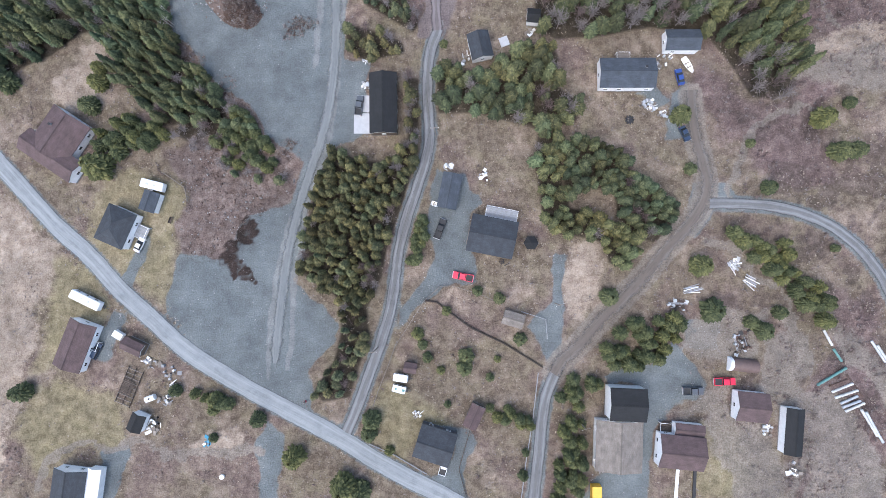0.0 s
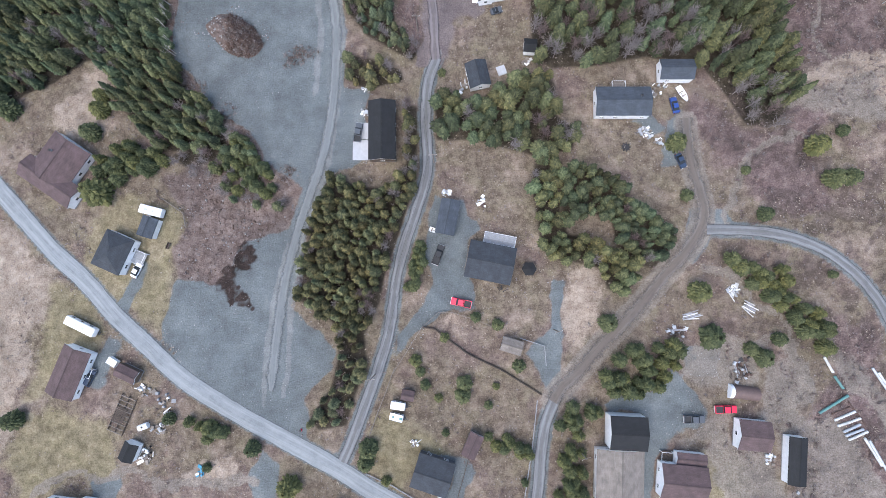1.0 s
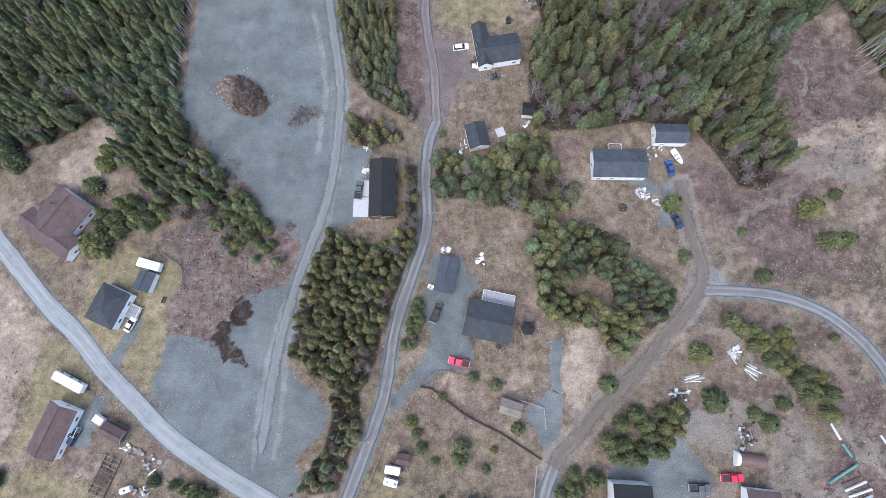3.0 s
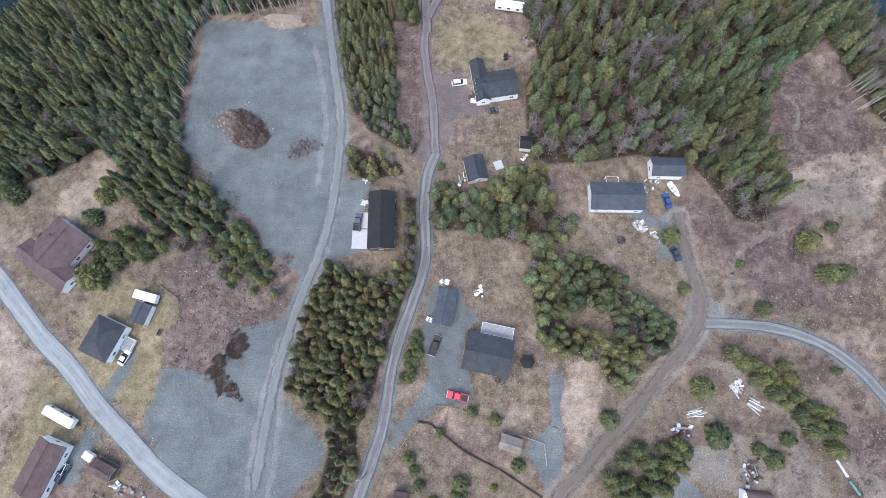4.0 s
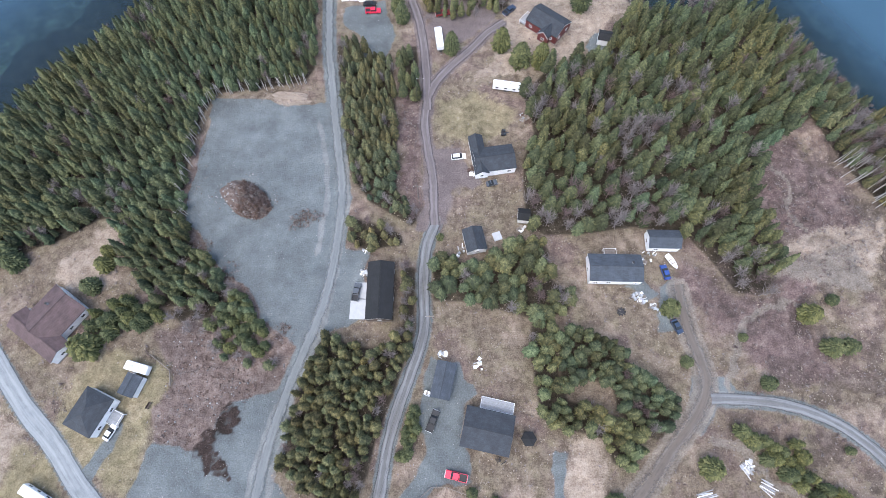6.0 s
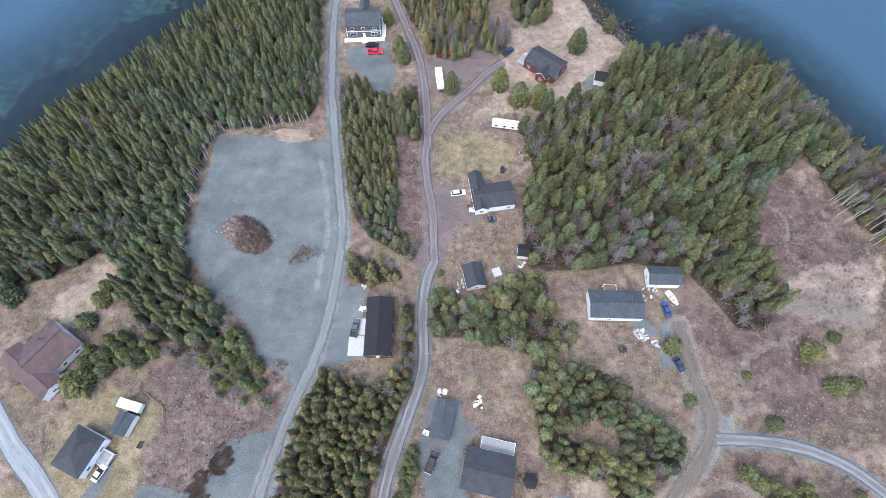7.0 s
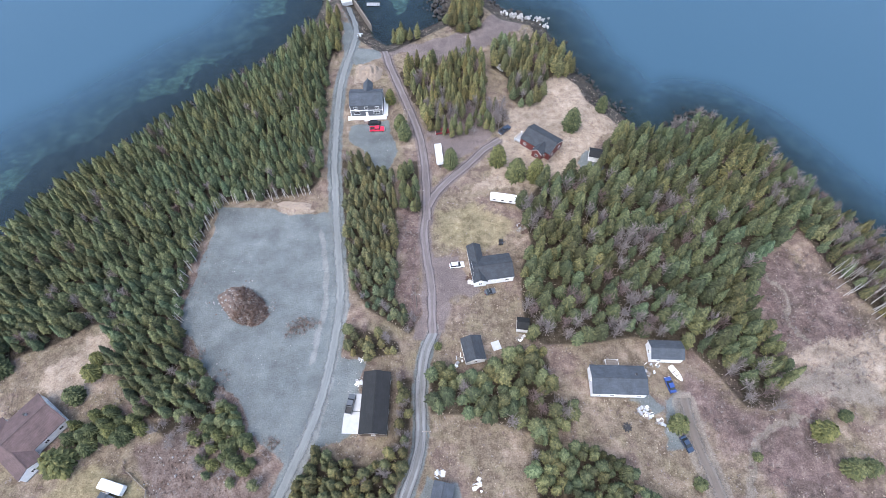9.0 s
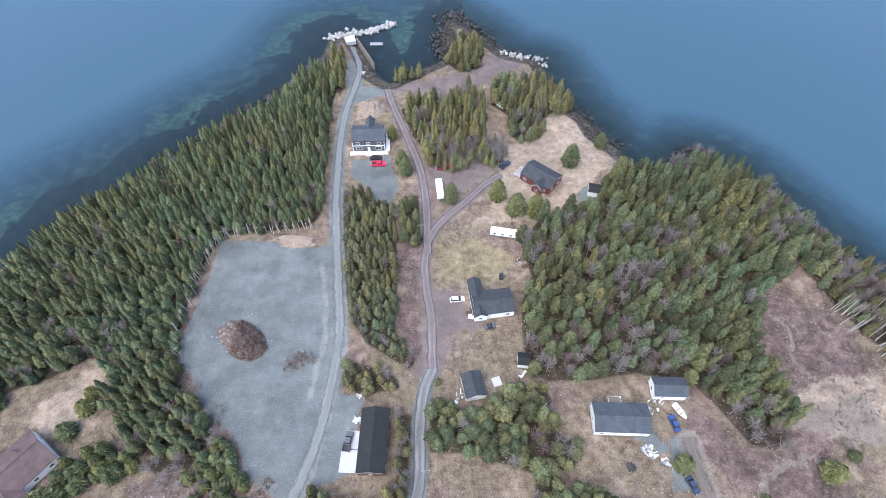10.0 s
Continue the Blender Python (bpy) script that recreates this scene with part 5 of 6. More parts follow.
h = house("shed", 49.7, 138.1, -12, "small white shed at the wood's edge", [vol(4.6, 4.4, 2.3, 0.9, M_roofblack, windows=False)], "shed")

# ---------------------------------------------------------------- woods
for i, (nm, w) in enumerate(WOODS.items()):
    build_wood(nm, *w, 100 + i)

# ---------------------------------------------------------------- vehicles
def taper_box(bm, x0, x1, w, z0, z1, inset_f, inset_r, inset_s):
    lo = [(x0, -w / 2, z0), (x1, -w / 2, z0), (x1, w / 2, z0), (x0, w / 2, z0)]
    hi = [(x0 + inset_r, -w / 2 + inset_s, z1), (x1 - inset_f, -w / 2 + inset_s, z1), (x1 - inset_f, w / 2 - inset_s, z1), (x0 + inset_r, w / 2 - inset_s, z1)]
    v = [bm.verts.new(p) for p in lo + hi]
    for f in ((3, 2, 1, 0), (4, 5, 6, 7), (0, 1, 5, 4), (1, 2, 6, 5), (2, 3, 7, 6), (3, 0, 4, 7)):
        bm.faces.new([v[i] for i in f])
    return bm


def wheels(ob, xs, w, r=0.36):
    for x in xs:
        for s in (-1, 1):
            t = part("wheel", tube((x, s * (w / 2 - 0.22), r), (x, s * (w / 2 + 0.01), r), r, 14), M_tyre, ob)
            part("rim", tube((x, s * (w / 2 - 0.02), r), (x, s * (w / 2 + 0.025), r), r * 0.6, 10), M_rim, t)


def lamps(ob, L, w, z):
    for s in (-1, 1):
        part("headlight", boxes((L / 2 - 0.02, s * (w / 2 - 0.25), z, 0.08, 0.36, 0.16)), M_lamp, ob)
        part("tail_light", boxes((-L / 2 + 0.02, s * (w / 2 - 0.18), z, 0.08, 0.22, 0.22)), M_tail, ob)


def pickup(x, y, ang, colour, label, L=5.5, z=0.0, cover=None):
    p = CAR[colour]
    ob = thing("pickup_truck", x, y, ang, label, "truck", z)
    w = 1.95
    bm = boxes((0, 0, 0.42, L, w, 0.45), (L / 2 - 0.72, 0, 0.85, 1.4, w - 0.1, 0.22), bevel=0.08)
    part("body", bm, p, ob)
    part("cabin", taper_box(bmesh.new(), -0.75, L / 2 - 1.25, w - 0.08, 0.86, 1.22, 0.1, 0.02, 0.05), p, ob)
    part("cabin_glass", taper_box(bmesh.new(), -0.72, L / 2 - 1.36, w - 0.2, 1.2, 1.68, 0.62, 0.15, 0.14), M_glass, ob)
    part("cab_roof", boxes((0.13, 0, 1.66, 1.45, w - 0.46, 0.09), bevel=0.04), p, ob)
    bl = L / 2 - 0.8
    for s in (-1, 1):
        part("bed_side", boxes((-0.8 - bl / 2, s * (w / 2 - 0.06), 0.86, bl, 0.12, 0.42)), p, ob)
    part("tailgate", boxes((-L / 2 + 0.05, 0, 0.86, 0.1, w - 0.26, 0.42)), p, ob)
    if cover:
        part("bed_cover", boxes((-0.8 - bl / 2, 0, 1.2, bl - 0.14, w - 0.26, 0.05)), cover, ob)
    else:
        part("bed_floor", boxes((-0.8 - bl / 2, 0, 0.872, bl - 0.14, w - 0.26, 0.03)), M_black, ob)
    for s, nm in ((1, "front_bumper"), (-1, "rear_bumper")):
        part(nm, boxes((s * (L / 2 + 0.05), 0, 0.45, 0.16, w - 0.1, 0.2)), M_steel, ob)
    wheels(ob, (-L / 2 + 1.0, L / 2 - 0.95), w, 0.38)
    lamps(ob, L, w, 0.7)
    return ob


def car(x, y, ang, colour, label, L=4.5, z=0.0, wagon=False):
    p = CAR[colour]
    ob = thing("car", x, y, ang, label, "car", z)
    w = 1.8
    part("body", taper_box(boxes((0, 0, 0.3, L, w, 0.36), bevel=0.08), -L / 2 + 0.06, L / 2 - 0.06, w - 0.04, 0.6, 0.9, 0.25, 0.12, 0.06), p, ob)
    r0 = -L / 2 + (0.25 if wagon else 0.65)
    part("cabin_glass", taper_box(bmesh.new(), r0, L / 2 - 1.15, w - 0.14, 0.88, 1.4, 0.75, 0.3 if wagon else 0.55, 0.2), M_glass, ob)
    a, b = r0 + (0.32 if wagon else 0.6), L / 2 - 1.15 - 0.8
    part("car_roof", boxes(((a + b) / 2, 0, 1.385, b - a, w - 0.5, 0.07), bevel=0.03), p, ob)
    for s in (-1, 1):
        part("mirror", boxes((L / 2 - 1.6, s * (w / 2 + 0.05), 0.92, 0.14, 0.18, 0.12)), p, ob)
    wheels(ob, (-L / 2 + 0.8, L / 2 - 0.85), w, 0.32)
    lamps(ob, L, w, 0.6)
    return ob


def caravan(x, y, ang, label, L, W=2.45, H=2.6, trim=M_steel, name="travel_trailer"):
    ob = thing(name, x, y, ang, label, "trailer")
    part("body", boxes((0, 0, 0.5, L, W, H - 0.5), bevel=0.3), M_white, ob)
    part("frame", boxes((0.3, 0, 0.38, L + 0.6, 0.9, 0.14)), M_black, ob)
    part("hitch", boxes((L / 2 + 0.9, 0, 0.4, 1.0, 0.14, 0.1)), M_black, ob)
    part("jockey_wheel", tube((L / 2 + 1.2, 0, 0), (L / 2 + 1.2, 0, 0.5), 0.07), M_steel, ob)
    for i in range(3):
        for s in (-1, 1):
            part("window", boxes((-L / 3 + i * L / 3.2, s * (W / 2), 1.35, 0.9, 0.05, 0.6)), M_glass, ob)
    part("roof_vent", boxes((-0.8, 0, H, 0.5, 0.5, 0.12)), trim, ob)
    part("roof_unit", boxes((1.2, 0, H, 0.7, 0.6, 0.18), bevel=0.04), trim, ob)
    part("stripe", boxes((0, W / 2 + 0.006, 0.95, L - 0.8, 0.02, 0.16)), M_steel, ob)
    wheels(ob, (-0.3, 0.45), W - 0.1, 0.33)
    return ob


def boat(x, y, ang, label, L=4.8, W=1.7):
    ob = thing("boat", x, y, ang, label, "boat", float(land_height(np.array([x]), np.array([y]))[0][0]))
    bm = bmesh.new()
    n = 9
    rows = []
    for i in range(n):
        u = i / (n - 1)
        hw = W / 2 * (1 - max(0, (u - 0.45) / 0.55) ** 2.2) * (0.9 + 0.1 * min(1, u * 4))
        k = 0.12 * max(0, u - 0.5)
        rows.append([bm.verts.new(p) for p in ((-L / 2 + u * L, -hw, 0.85 + k), (-L / 2 + u * L, -hw * 0.7, 0.3 + k), (-L / 2 + u * L, 0, 0.15 + 2 * k), (-L / 2 + u * L, hw * 0.7, 0.3 + k), (-L / 2 + u * L, hw, 0.85 + k))])
    for a, b in zip(rows[:-1], rows[1:]):
        for k in range(4):
            bm.faces.new((a[k], b[k], b[k + 1], a[k + 1]))
    bm.faces.new(rows[0])
    me_mod = part("hull", bm, M_white, ob)
    m = me_mod.modifiers.new("shell", "SOLIDIFY")
    m.thickness = 0.06
    part("bench", boxes((-0.6, 0, 0.6, 0.3, W * 0.85, 0.05)), M_wood, ob)
    part("bench", boxes((0.6, 0, 0.6, 0.3, W * 0.8, 0.05)), M_wood, ob)
    part("foredeck", boxes((L * 0.36, 0, 0.84, L * 0.14, W * 0.5, 0.04)), M_white, ob)
    part("keel_block", boxes((0, 0, -0.1, L * 0.6, 0.12, 0.3)), M_wood, ob)
    return ob


pickup(2.2, 2.2, 168, "red", "bright red pickup truck parked on the gravel pad")
pickup(-4.0, 15.0, 70, "black", "black pickup truck parked in the gravel yard")
pickup(-26.3, 48.5, 83, "slate", "dark grey pickup truck on a pale pad beside the house", 5.3)
car(60.2, 56.3, 103, "blue", "blue car parked behind the bungalow")
car(61.4, 40.9, -66, "navy", "dark blue car parked beside the lane", 4.3)
car(-85.9, 10.3, 64, "white", "white car in the driveway beside the house", 4.4)
car(-97.0, -18.6, 64, "navy", "dark car close beside the white bungalow", 4.8, wagon=True)
pickup(-2.5, -47.8, 74, "white", "white pickup truck beside the grey house", 5.0)
pickup(62.8, -27.4, 1, "slate", "dark grey pickup truck parked on the gravel", 5.3)
pickup(71.0, -24.8, 1, "red", "red pickup truck with a black covered bed", 5.5, cover=M_black)
pickup(-28.9, 149.4, 4, "red", "red pickup truck before the two-storey house", 5.3)
car(-30.2, 152.6, 2, "black", "black car before the two-storey house", 4.8)
pickup(-4.5, 148.8, 11, "maroon", "dark red pickup truck at the edge of the turning place", 5.5)
pickup(18.2, 150.5, 45, "navy", "dark pickup truck beside the red house", 5.2)
car(1.5, 92.3, 8, "white", "white station wagon on reddish gravel", 4.6, wagon=True)
car(11.6, 83.4, 16, "slate", "small grey car with pale roof in the grass", 3.4)
caravan(-82.0, 26.4, 166, "white travel trailer beside the small garage", 6.4)
caravan(-99.5, -4.8, -25, "long white travel trailer on the lawn", 8.8)
caravan(-5.6, 137.0, -82, "long white box trailer by the turning place", 8.4)
caravan(16.6, 118.2, -8, "long white travel trailer in dry grass", 8.8)
caravan(-14.2, -24.7, -8, "small white camper on the grass", 3.9, 2.1, 2.2)
caravan(-14.6, -27.7, -14, "small camper with grey roof fittings", 3.6, 2.0, 1.9, M_teal)
boat(62.4, 59.5, -58, "white open boat on the ground")
boat(17.1, 185.5, -59, "white boat laid up among spruces", 5.8, 2.0)
ob = thing("cargo_container", 37.2, -55.0, 90, "yellow box container beside the workshop", "container")
part("body", boxes((0, 0, 0.15, 6.1, 2.44, 2.45), bevel=0.04), M_yellow, ob)
for i in range(15):
    for s in (-1, 1):
        part("rib", boxes((-2.8 + 0.4 * i, s * 1.235, 0.3, 0.16, 0.04, 2.1)), M_yellow, ob)
for s in (-1, 1):
    part("skid", boxes((0, s * 0.9, -0.1, 6.0, 0.2, 0.26)), M_black, ob)

# ---------------------------------------------------------------- yard things
def block_thing(name, x, y, ang, label, category, specs, z=0.0):
    ob = thing(name, x, y, ang, label, category, z)
    for nm, m, s, bv in specs:
        part(nm, boxes(s, bevel=bv), m, ob)
    return ob


ob = thing("concrete_pad", -25.6, 46.0, 0, "pale concrete pad beside the long house", "pad")
part("slab", boxes((0, -2.2, -0.2, 4.4, 5.6, 0.28)), M_paleconcrete, ob)
part("slab", boxes((1.0, 3.2, -0.2, 2.4, 4.6, 0.27)), M_paleconcrete, ob)
ob = thing("gravel_pad_slab", 13.1, 66.4, 20, "pale square concrete slab in the grass", "slab")
part("slab", boxes((0, 0, -0.2, 2.4, 2.6, 0.32)), M_paleconcrete, ob)
ob = thing("gazebo", 20.2, 11.3, 0, "dark six-sided garden gazebo on the lawn", "gazebo")
for i in range(6):
    a = radians(60 * i)
    part("post", tube((1.6 * math.cos(a), 1.6 * math.sin(a), -0.2), (1.6 * math.cos(a), 1.6 * math.sin(a), 1.7), 0.06), M_darkwood, ob)
    b = radians(60 * i + 60)
    roof_plane("roof", [(2.0 * math.cos(a), 2.0 * math.sin(a), 1.75), (2.0 * math.cos(b), 2.0 * math.sin(b), 1.75), (0, 0, 2.5)], 0.08, M_roofblack, ob)
ob = thing("floor_frame", -88.1, -28.3, -21, "weathered timber floor frame lying on the ground", "frame")
for i in range(9):
    part("joist", boxes((0, -4.8 + 1.2 * i, 0.1, 4.4, 0.14, 0.26)), M_wood, ob)
for s in (-1, 0, 1):
    part("beam", boxes((s * 2.1, 0, -0.2, 0.18, 10.4, 0.3)), M_darkwood, ob)
for i in range(10):
    part("plank", boxes((-0.4, -2.0 + 0.42 * i, 0.362, 3.2, 0.3, 0.04)), M_darkwood, ob)
ob = thing("quonset_shed", 76.0, -20.6, -6, "rounded brown storage shed with a white front", "shed")
bm = bmesh.new()
n = 12
rows = []
for sx in (-3.6, -2.4, -1.2, 0, 1.2, 2.4, 3.6):
    rows.append([bm.verts.new((sx, -1.8 * math.cos(math.pi * k / n), -0.1 + 2.3 * math.sin(math.pi * k / n))) for k in range(n + 1)])
for a, b in zip(rows[:-1], rows[1:]):
    for k in range(n):
        bm.faces.new((a[k], b[k], b[k + 1], a[k + 1]))
bm.faces.new(rows[-1])
part("cover", bm, paint("brown_tarp", (0.14, 0.095, 0.085), 0.7, 0.25, 0.8), ob)
bm = bmesh.new()
vs = [bm.verts.new((-3.9, -1.85 * math.cos(math.pi * k / n), -0.1 + 2.35 * math.sin(math.pi * k / n))) for k in range(n + 1)]
vs2 = [bm.verts.new((-3.0, v.co.y, v.co.z)) for v in vs]
bm.faces.new(vs)
for k in range(n):
    bm.faces.new((vs[k], vs2[k], vs2[k + 1], vs[k + 1]))
part("front_wall", bm, M_white, ob)
door(ob, -3.92, 0, 0.0, 180)
for sx, m in ((58.6, M_white), (63.2, M_black)):
    ob = thing("timber_beam", sx, -51.9, -95 if m is M_white else -93, "long painted beam lying in the grass", "beam")
    part("beam", boxes((0, 0, -0.1, 7.6, 0.8, 0.4), bevel=0.04), m, ob)
ob = thing("storage_tank", -81.7, -31.1, 20, "white plastic tank beside the timber frame", "tank")
bm = tube((-1.3, 0, 0.8), (1.3, 0, 0.8), 0.8, 16)
part("tank_body", bm, M_white, ob)
for s in (-0.8, 0.8):
    part("cradle", boxes((s, 0, -0.1, 0.2, 1.3, 0.45)), M_wood, ob)
part("cap", tube((0, 0, 1.5), (0, 0, 1.75), 0.25), M_black, ob)
ob = thing("utility_trailer", -90.6, -14.2, -30, "white box trailer beside the shed", "trailer")
part("box", boxes((0, 0, 0.4, 2.7, 1.8, 1.5), bevel=0.06), M_white, ob)
part("drawbar", boxes((1.9, 0, 0.4, 1.2, 0.1, 0.1)), M_steel, ob)
wheels(ob, (0,), 1.9, 0.3)


def junk(x, y, seed, label, count=14, spread=2.0, mats=(M_white, M_steel, M_wood, M_black)):
    """A heap of odd boards, crates, drums and panels."""
    rng = np.random.default_rng(seed)
    z = float(land_height(np.array([x]), np.array([y]))[0][0])
    ob = thing("scrap_heap", x, y, 0, label, "scrap", z)
    for i in range(count):
        px, py = rng.normal(0, spread * 0.5, 2)
        k = rng.integers(4)
        m = mats[int(rng.integers(len(mats)))]
        a = float(rng.uniform(0, 180))
        if k == 0:
            part("board", box(bmesh.new(), px, py, rng.uniform(0, 0.3), rng.uniform(0.7, 1.7), 0.2, 0.08, a), m, ob)
        elif k == 1:
            part("crate", box(bmesh.new(), px, py, -0.1, rng.uniform(0.5, 1.1), rng.uniform(0.4, 0.9), rng.uniform(0.4, 0.8), a, 0.03), m, ob)
        elif k == 2:
            part("drum", tube((px, py, -0.1), (px, py, 0.8), 0.3, 12), m, ob)
        else:
            part("panel", box(bmesh.new(), px, py, 0.1, rng.uniform(0.8, 1.8), rng.uniform(0.6, 1.2), 0.06, a, 0.0, radians(0) + float(rng.uniform(-20, 20))), m, ob)
    return ob


W4 = (M_white, M_dirtywhite, M_steel, M_wood, M_greydeck)
junk(54.0, 59.0, 1, "white scrap and boards beside the bungalow", 26, 2.6, W4)
junk(52.5, 49.0, 2, "white scrap and household goods in the yard", 26, 2.6, W4)
junk(56.0, 46.2, 3, "white sacks and boards beside a tree", 10, 1.4, W4)
junk(57.5, 62.2, 31, "white goods before the garage", 9, 1.3, W4)
junk(59.5, -4.5, 5, "brown scrap and crates in the grass", 12, 2.6, (M_rust, M_wood, M_darkwood, M_steel))
junk(74.4, 5.7, 6, "pale scrap beside the spruce hedge", 8, 1.6, W4)
junk(75.5, -14.5, 8, "lumber, drums and frames before the rounded shed", 34, 3.2, (M_wood, M_darkwood, M_black, M_steel, M_rust))
junk(89.0, -48.0, 9, "white scrap at the end of the long shed", 14, 1.8, W4)
junk(82.5, -37.0, 10, "boards and pipes between the sheds", 12, 1.6, (M_white, M_wood, M_steel))
junk(-81.5, -38.5, 11, "boards and tools beside the white shed", 22, 2.2, (M_steel, M_wood, M_white, M_black))
junk(-77.5, -31.5, 12, "grey scrap near the tank", 18, 2.2, (M_steel, M_wood, M_greydeck))
junk(-76.5, -24.5, 13, "boards and pale stones near the road", 12, 2.4, (M_wood, M_white, M_greydeck))
junk(-82.5, -22.0, 14, "pale boards beside the brown shed", 12, 2.0, (M_white, M_wood, M_greydeck))
junk(-66.0, -42.6, 15, "blue tarpaulin and white sheeting on the ground", 9, 1.3, (M_blueplastic, M_white, M_blueplastic))
junk(-20.6, 55.5, 16, "white boards stacked by the long house", 10, 1.2, W4)
junk(-24.3, 54.0, 17, "white sheeting against the long house", 9, 1.0, W4)
junk(7.5, 29.8, 18, "white garden furniture and boards in the grass", 10, 1.5, (M_white, M_rust, M_steel))
junk(-2.5, 31.5, 19, "white boards beside the low garage", 9, 1.4, W4)
junk(22.5, 107.0, 20, "reddish boards and wire beside the meadow", 14, 2.0, (M_rust, M_wood, M_greydeck))
junk(20.0, 68.8, 21, "pale boards beside the shed", 6, 1.0, W4)
junk(-43.0, 206.0, 22, "gear and crates by the slipway", 10, 1.6, W4)
junk(12.5, 6.0, 23, "dark garden things on the lawn", 6, 1.0, (M_black, M_darkwood))
junk(-84.0, 25.5, 24, "boards beside the travel trailer", 5, 1.0, W4)
junk(-9.8, -34.6, 25, "boards behind the grey house", 12, 1.4, W4)
junk(3.2, 62.2, 26, "white pickets and wood beside the cottage", 10, 1.4, W4)
junk(6.0, 88.0, 27, "reddish stones and boards by the house door", 14, 1.6, (M_rust, M_rust, M_white))
junk(33.5, 176.0, 28, "rusty farm machine in the dry grass", 14, 1.6, (M_rust, M_darkwood, M_steel))
junk(15.6, 102.0, 29, "dark tarpaulin over wood in the meadow", 8, 1.2, (M_roofblue, M_black))
junk(-24.5, 61.0, 30, "pale pallets stacked by the track", 9, 1.0, W4)


def stack(x, y, ang, L, n, mats, label, seed):
    """Boards and beams laid side by side, a little askew."""
    rng = np.random.default_rng(seed)
    ob = thing("lumber_stack", x, y, ang, label, "lumber")
    for i in range(n):
        part("board", box(bmesh.new(), float(rng.normal(0, 0.3)), (i - n / 2) * 0.34, float(rng.choice((-0.05, 0.12))), L * float(rng.uniform(0.6, 1.05)), 0.24, 0.16, float(rng.normal(0, 6))), mats[int(rng.integers(len(mats)))], ob)
    for u in (-L / 3, L / 3):
        part("bearer", boxes((u, 0, -0.2, 0.15, n * 0.34, 0.16)), M_darkwood, ob)


stack(63.1, -0.6, 11, 5.4, 6, (M_greydeck, M_steel, M_white), "stack of pale boards in the clearing", 1)
stack(78.6, 1.6, -29, 4.2, 8, (M_dirtywhite, M_white, M_greydeck), "stack of white panels beside the spruce hedge", 2)
stack(74.4, 5.7, -54, 3.6, 7, (M_dirtywhite, M_greydeck, M_wood), "stack of weathered boards beside the spruce hedge", 3)
stack(76.0, -15.0, -80, 3.4, 10, (M_wood, M_greydeck, M_darkwood), "rows of lumber before the rounded shed", 4)
stack(59.5, -4.5, 7, 4.6, 5, (M_wood, M_rust, M_greydeck), "brown boards laid in the grass", 5)
stack(-76.0, -27.5, 30, 2.6, 5, (M_wood, M_white, M_greydeck), "pale boards near the tank", 6)


def pipe(x, y, L, ang, r, m, label):
    ob = thing("culvert_pipe", x, y, ang, label, "pipe")
    part("pipe_wall", tube((-L / 2, 0, r - 0.05), (L / 2, 0, r - 0.05), r, 12), m, ob)
    for i in range(max(2, int(L / 1.2))):
        u = -L / 2 + 0.3 + i * (L - 0.6) / max(1, int(L / 1.2) - 1)
        part("collar", tube((u - 0.08, 0, r - 0.05), (u + 0.08, 0, r - 0.05), r + 0.05, 12), m, ob)


for x, y, L, a, m in ((98.3, -13.2, 4.5, -62, M_dirtywhite), (100.7, -17.7, 3.8, -57, M_teal), (99.1, -23.3, 8.9, 31, M_teal), (111.2, -16.6, 6.5, -58, M_steel),
                      (101.8, -26.2, 5.9, 23, M_dirtywhite), (102.8, -27.8, 6.2, 19, M_dirtywhite), (103.4, -29.3, 4.8, 24, M_steel), (104.9, -31.2, 5.4, 24, M_dirtywhite),
                      (109.8, -36.3, 9.0, -62, M_steel), (108.5, -35.2, 8.0, -60, M_dirtywhite), (105.0, -25.5, 7, -54, M_rust), (112.6, -17.6, 6.0, -58, M_dirtywhite),
                      (100.9, -24.9, 5.2, 21, M_rust), (104.0, -30.4, 5.0, 21, M_steel)):
    pipe(x, y, L, a, 0.33 if m is not M_rust else 0.2, m, "large pipe section lying with others in the brush")


def utility_pole(x, y, ang, hgt=9.0):
    ob = thing("utility_pole", x, y, ang, "weathered wooden utility pole with crossarm", "pole", float(land_height(np.array([x]), np.array([y]))[0][0]) - 0.3, "poles along the lane")
    part("pole", tube((0, 0, 0), (0, 0, hgt), 0.16, 10, 0.11), M_wood, ob)
    arm = part("crossarm", boxes((0, 0, hgt - 0.7, 2.2, 0.12, 0.14)), M_wood, ob)
    for u in (-1.0, 0, 1.0):
        part("insulator", tube((u, 0, hgt - 0.56), (u, 0, hgt - 0.36), 0.06), M_white, arm)


POLES = [(-20.6, -17), (-5.4, 40.4), (-10.2, 77.8), (-10.9, 115.1), (-17.5, 152.0)]
for i, (x, y) in enumerate(POLES):
    utility_pole(x, y, 5)
for x, y in ((26.8, -4.7), (33.2, -35.8), (2.3, 194.8)):
    utility_pole(x, y, 20, 8.0)


def wire(a, b, sag):
    cu = bpy.data.curves.new("power_line", "CURVE")
    cu.dimensions = "3D"
    cu.bevel_depth = 0.02
    sp = cu.splines.new("POLY")
    sp.points.add(12)
    for i in range(13):
        u = i / 12
        p = Vector(a).lerp(Vector(b), u)
        sp.points[i].co = (p.x, p.y, p.z - sag * 4 * u * (1 - u), 1)
    cu.materials.append(M_black)
    tagged(new("power_line", cu), "thin dark power line between poles", "cable")


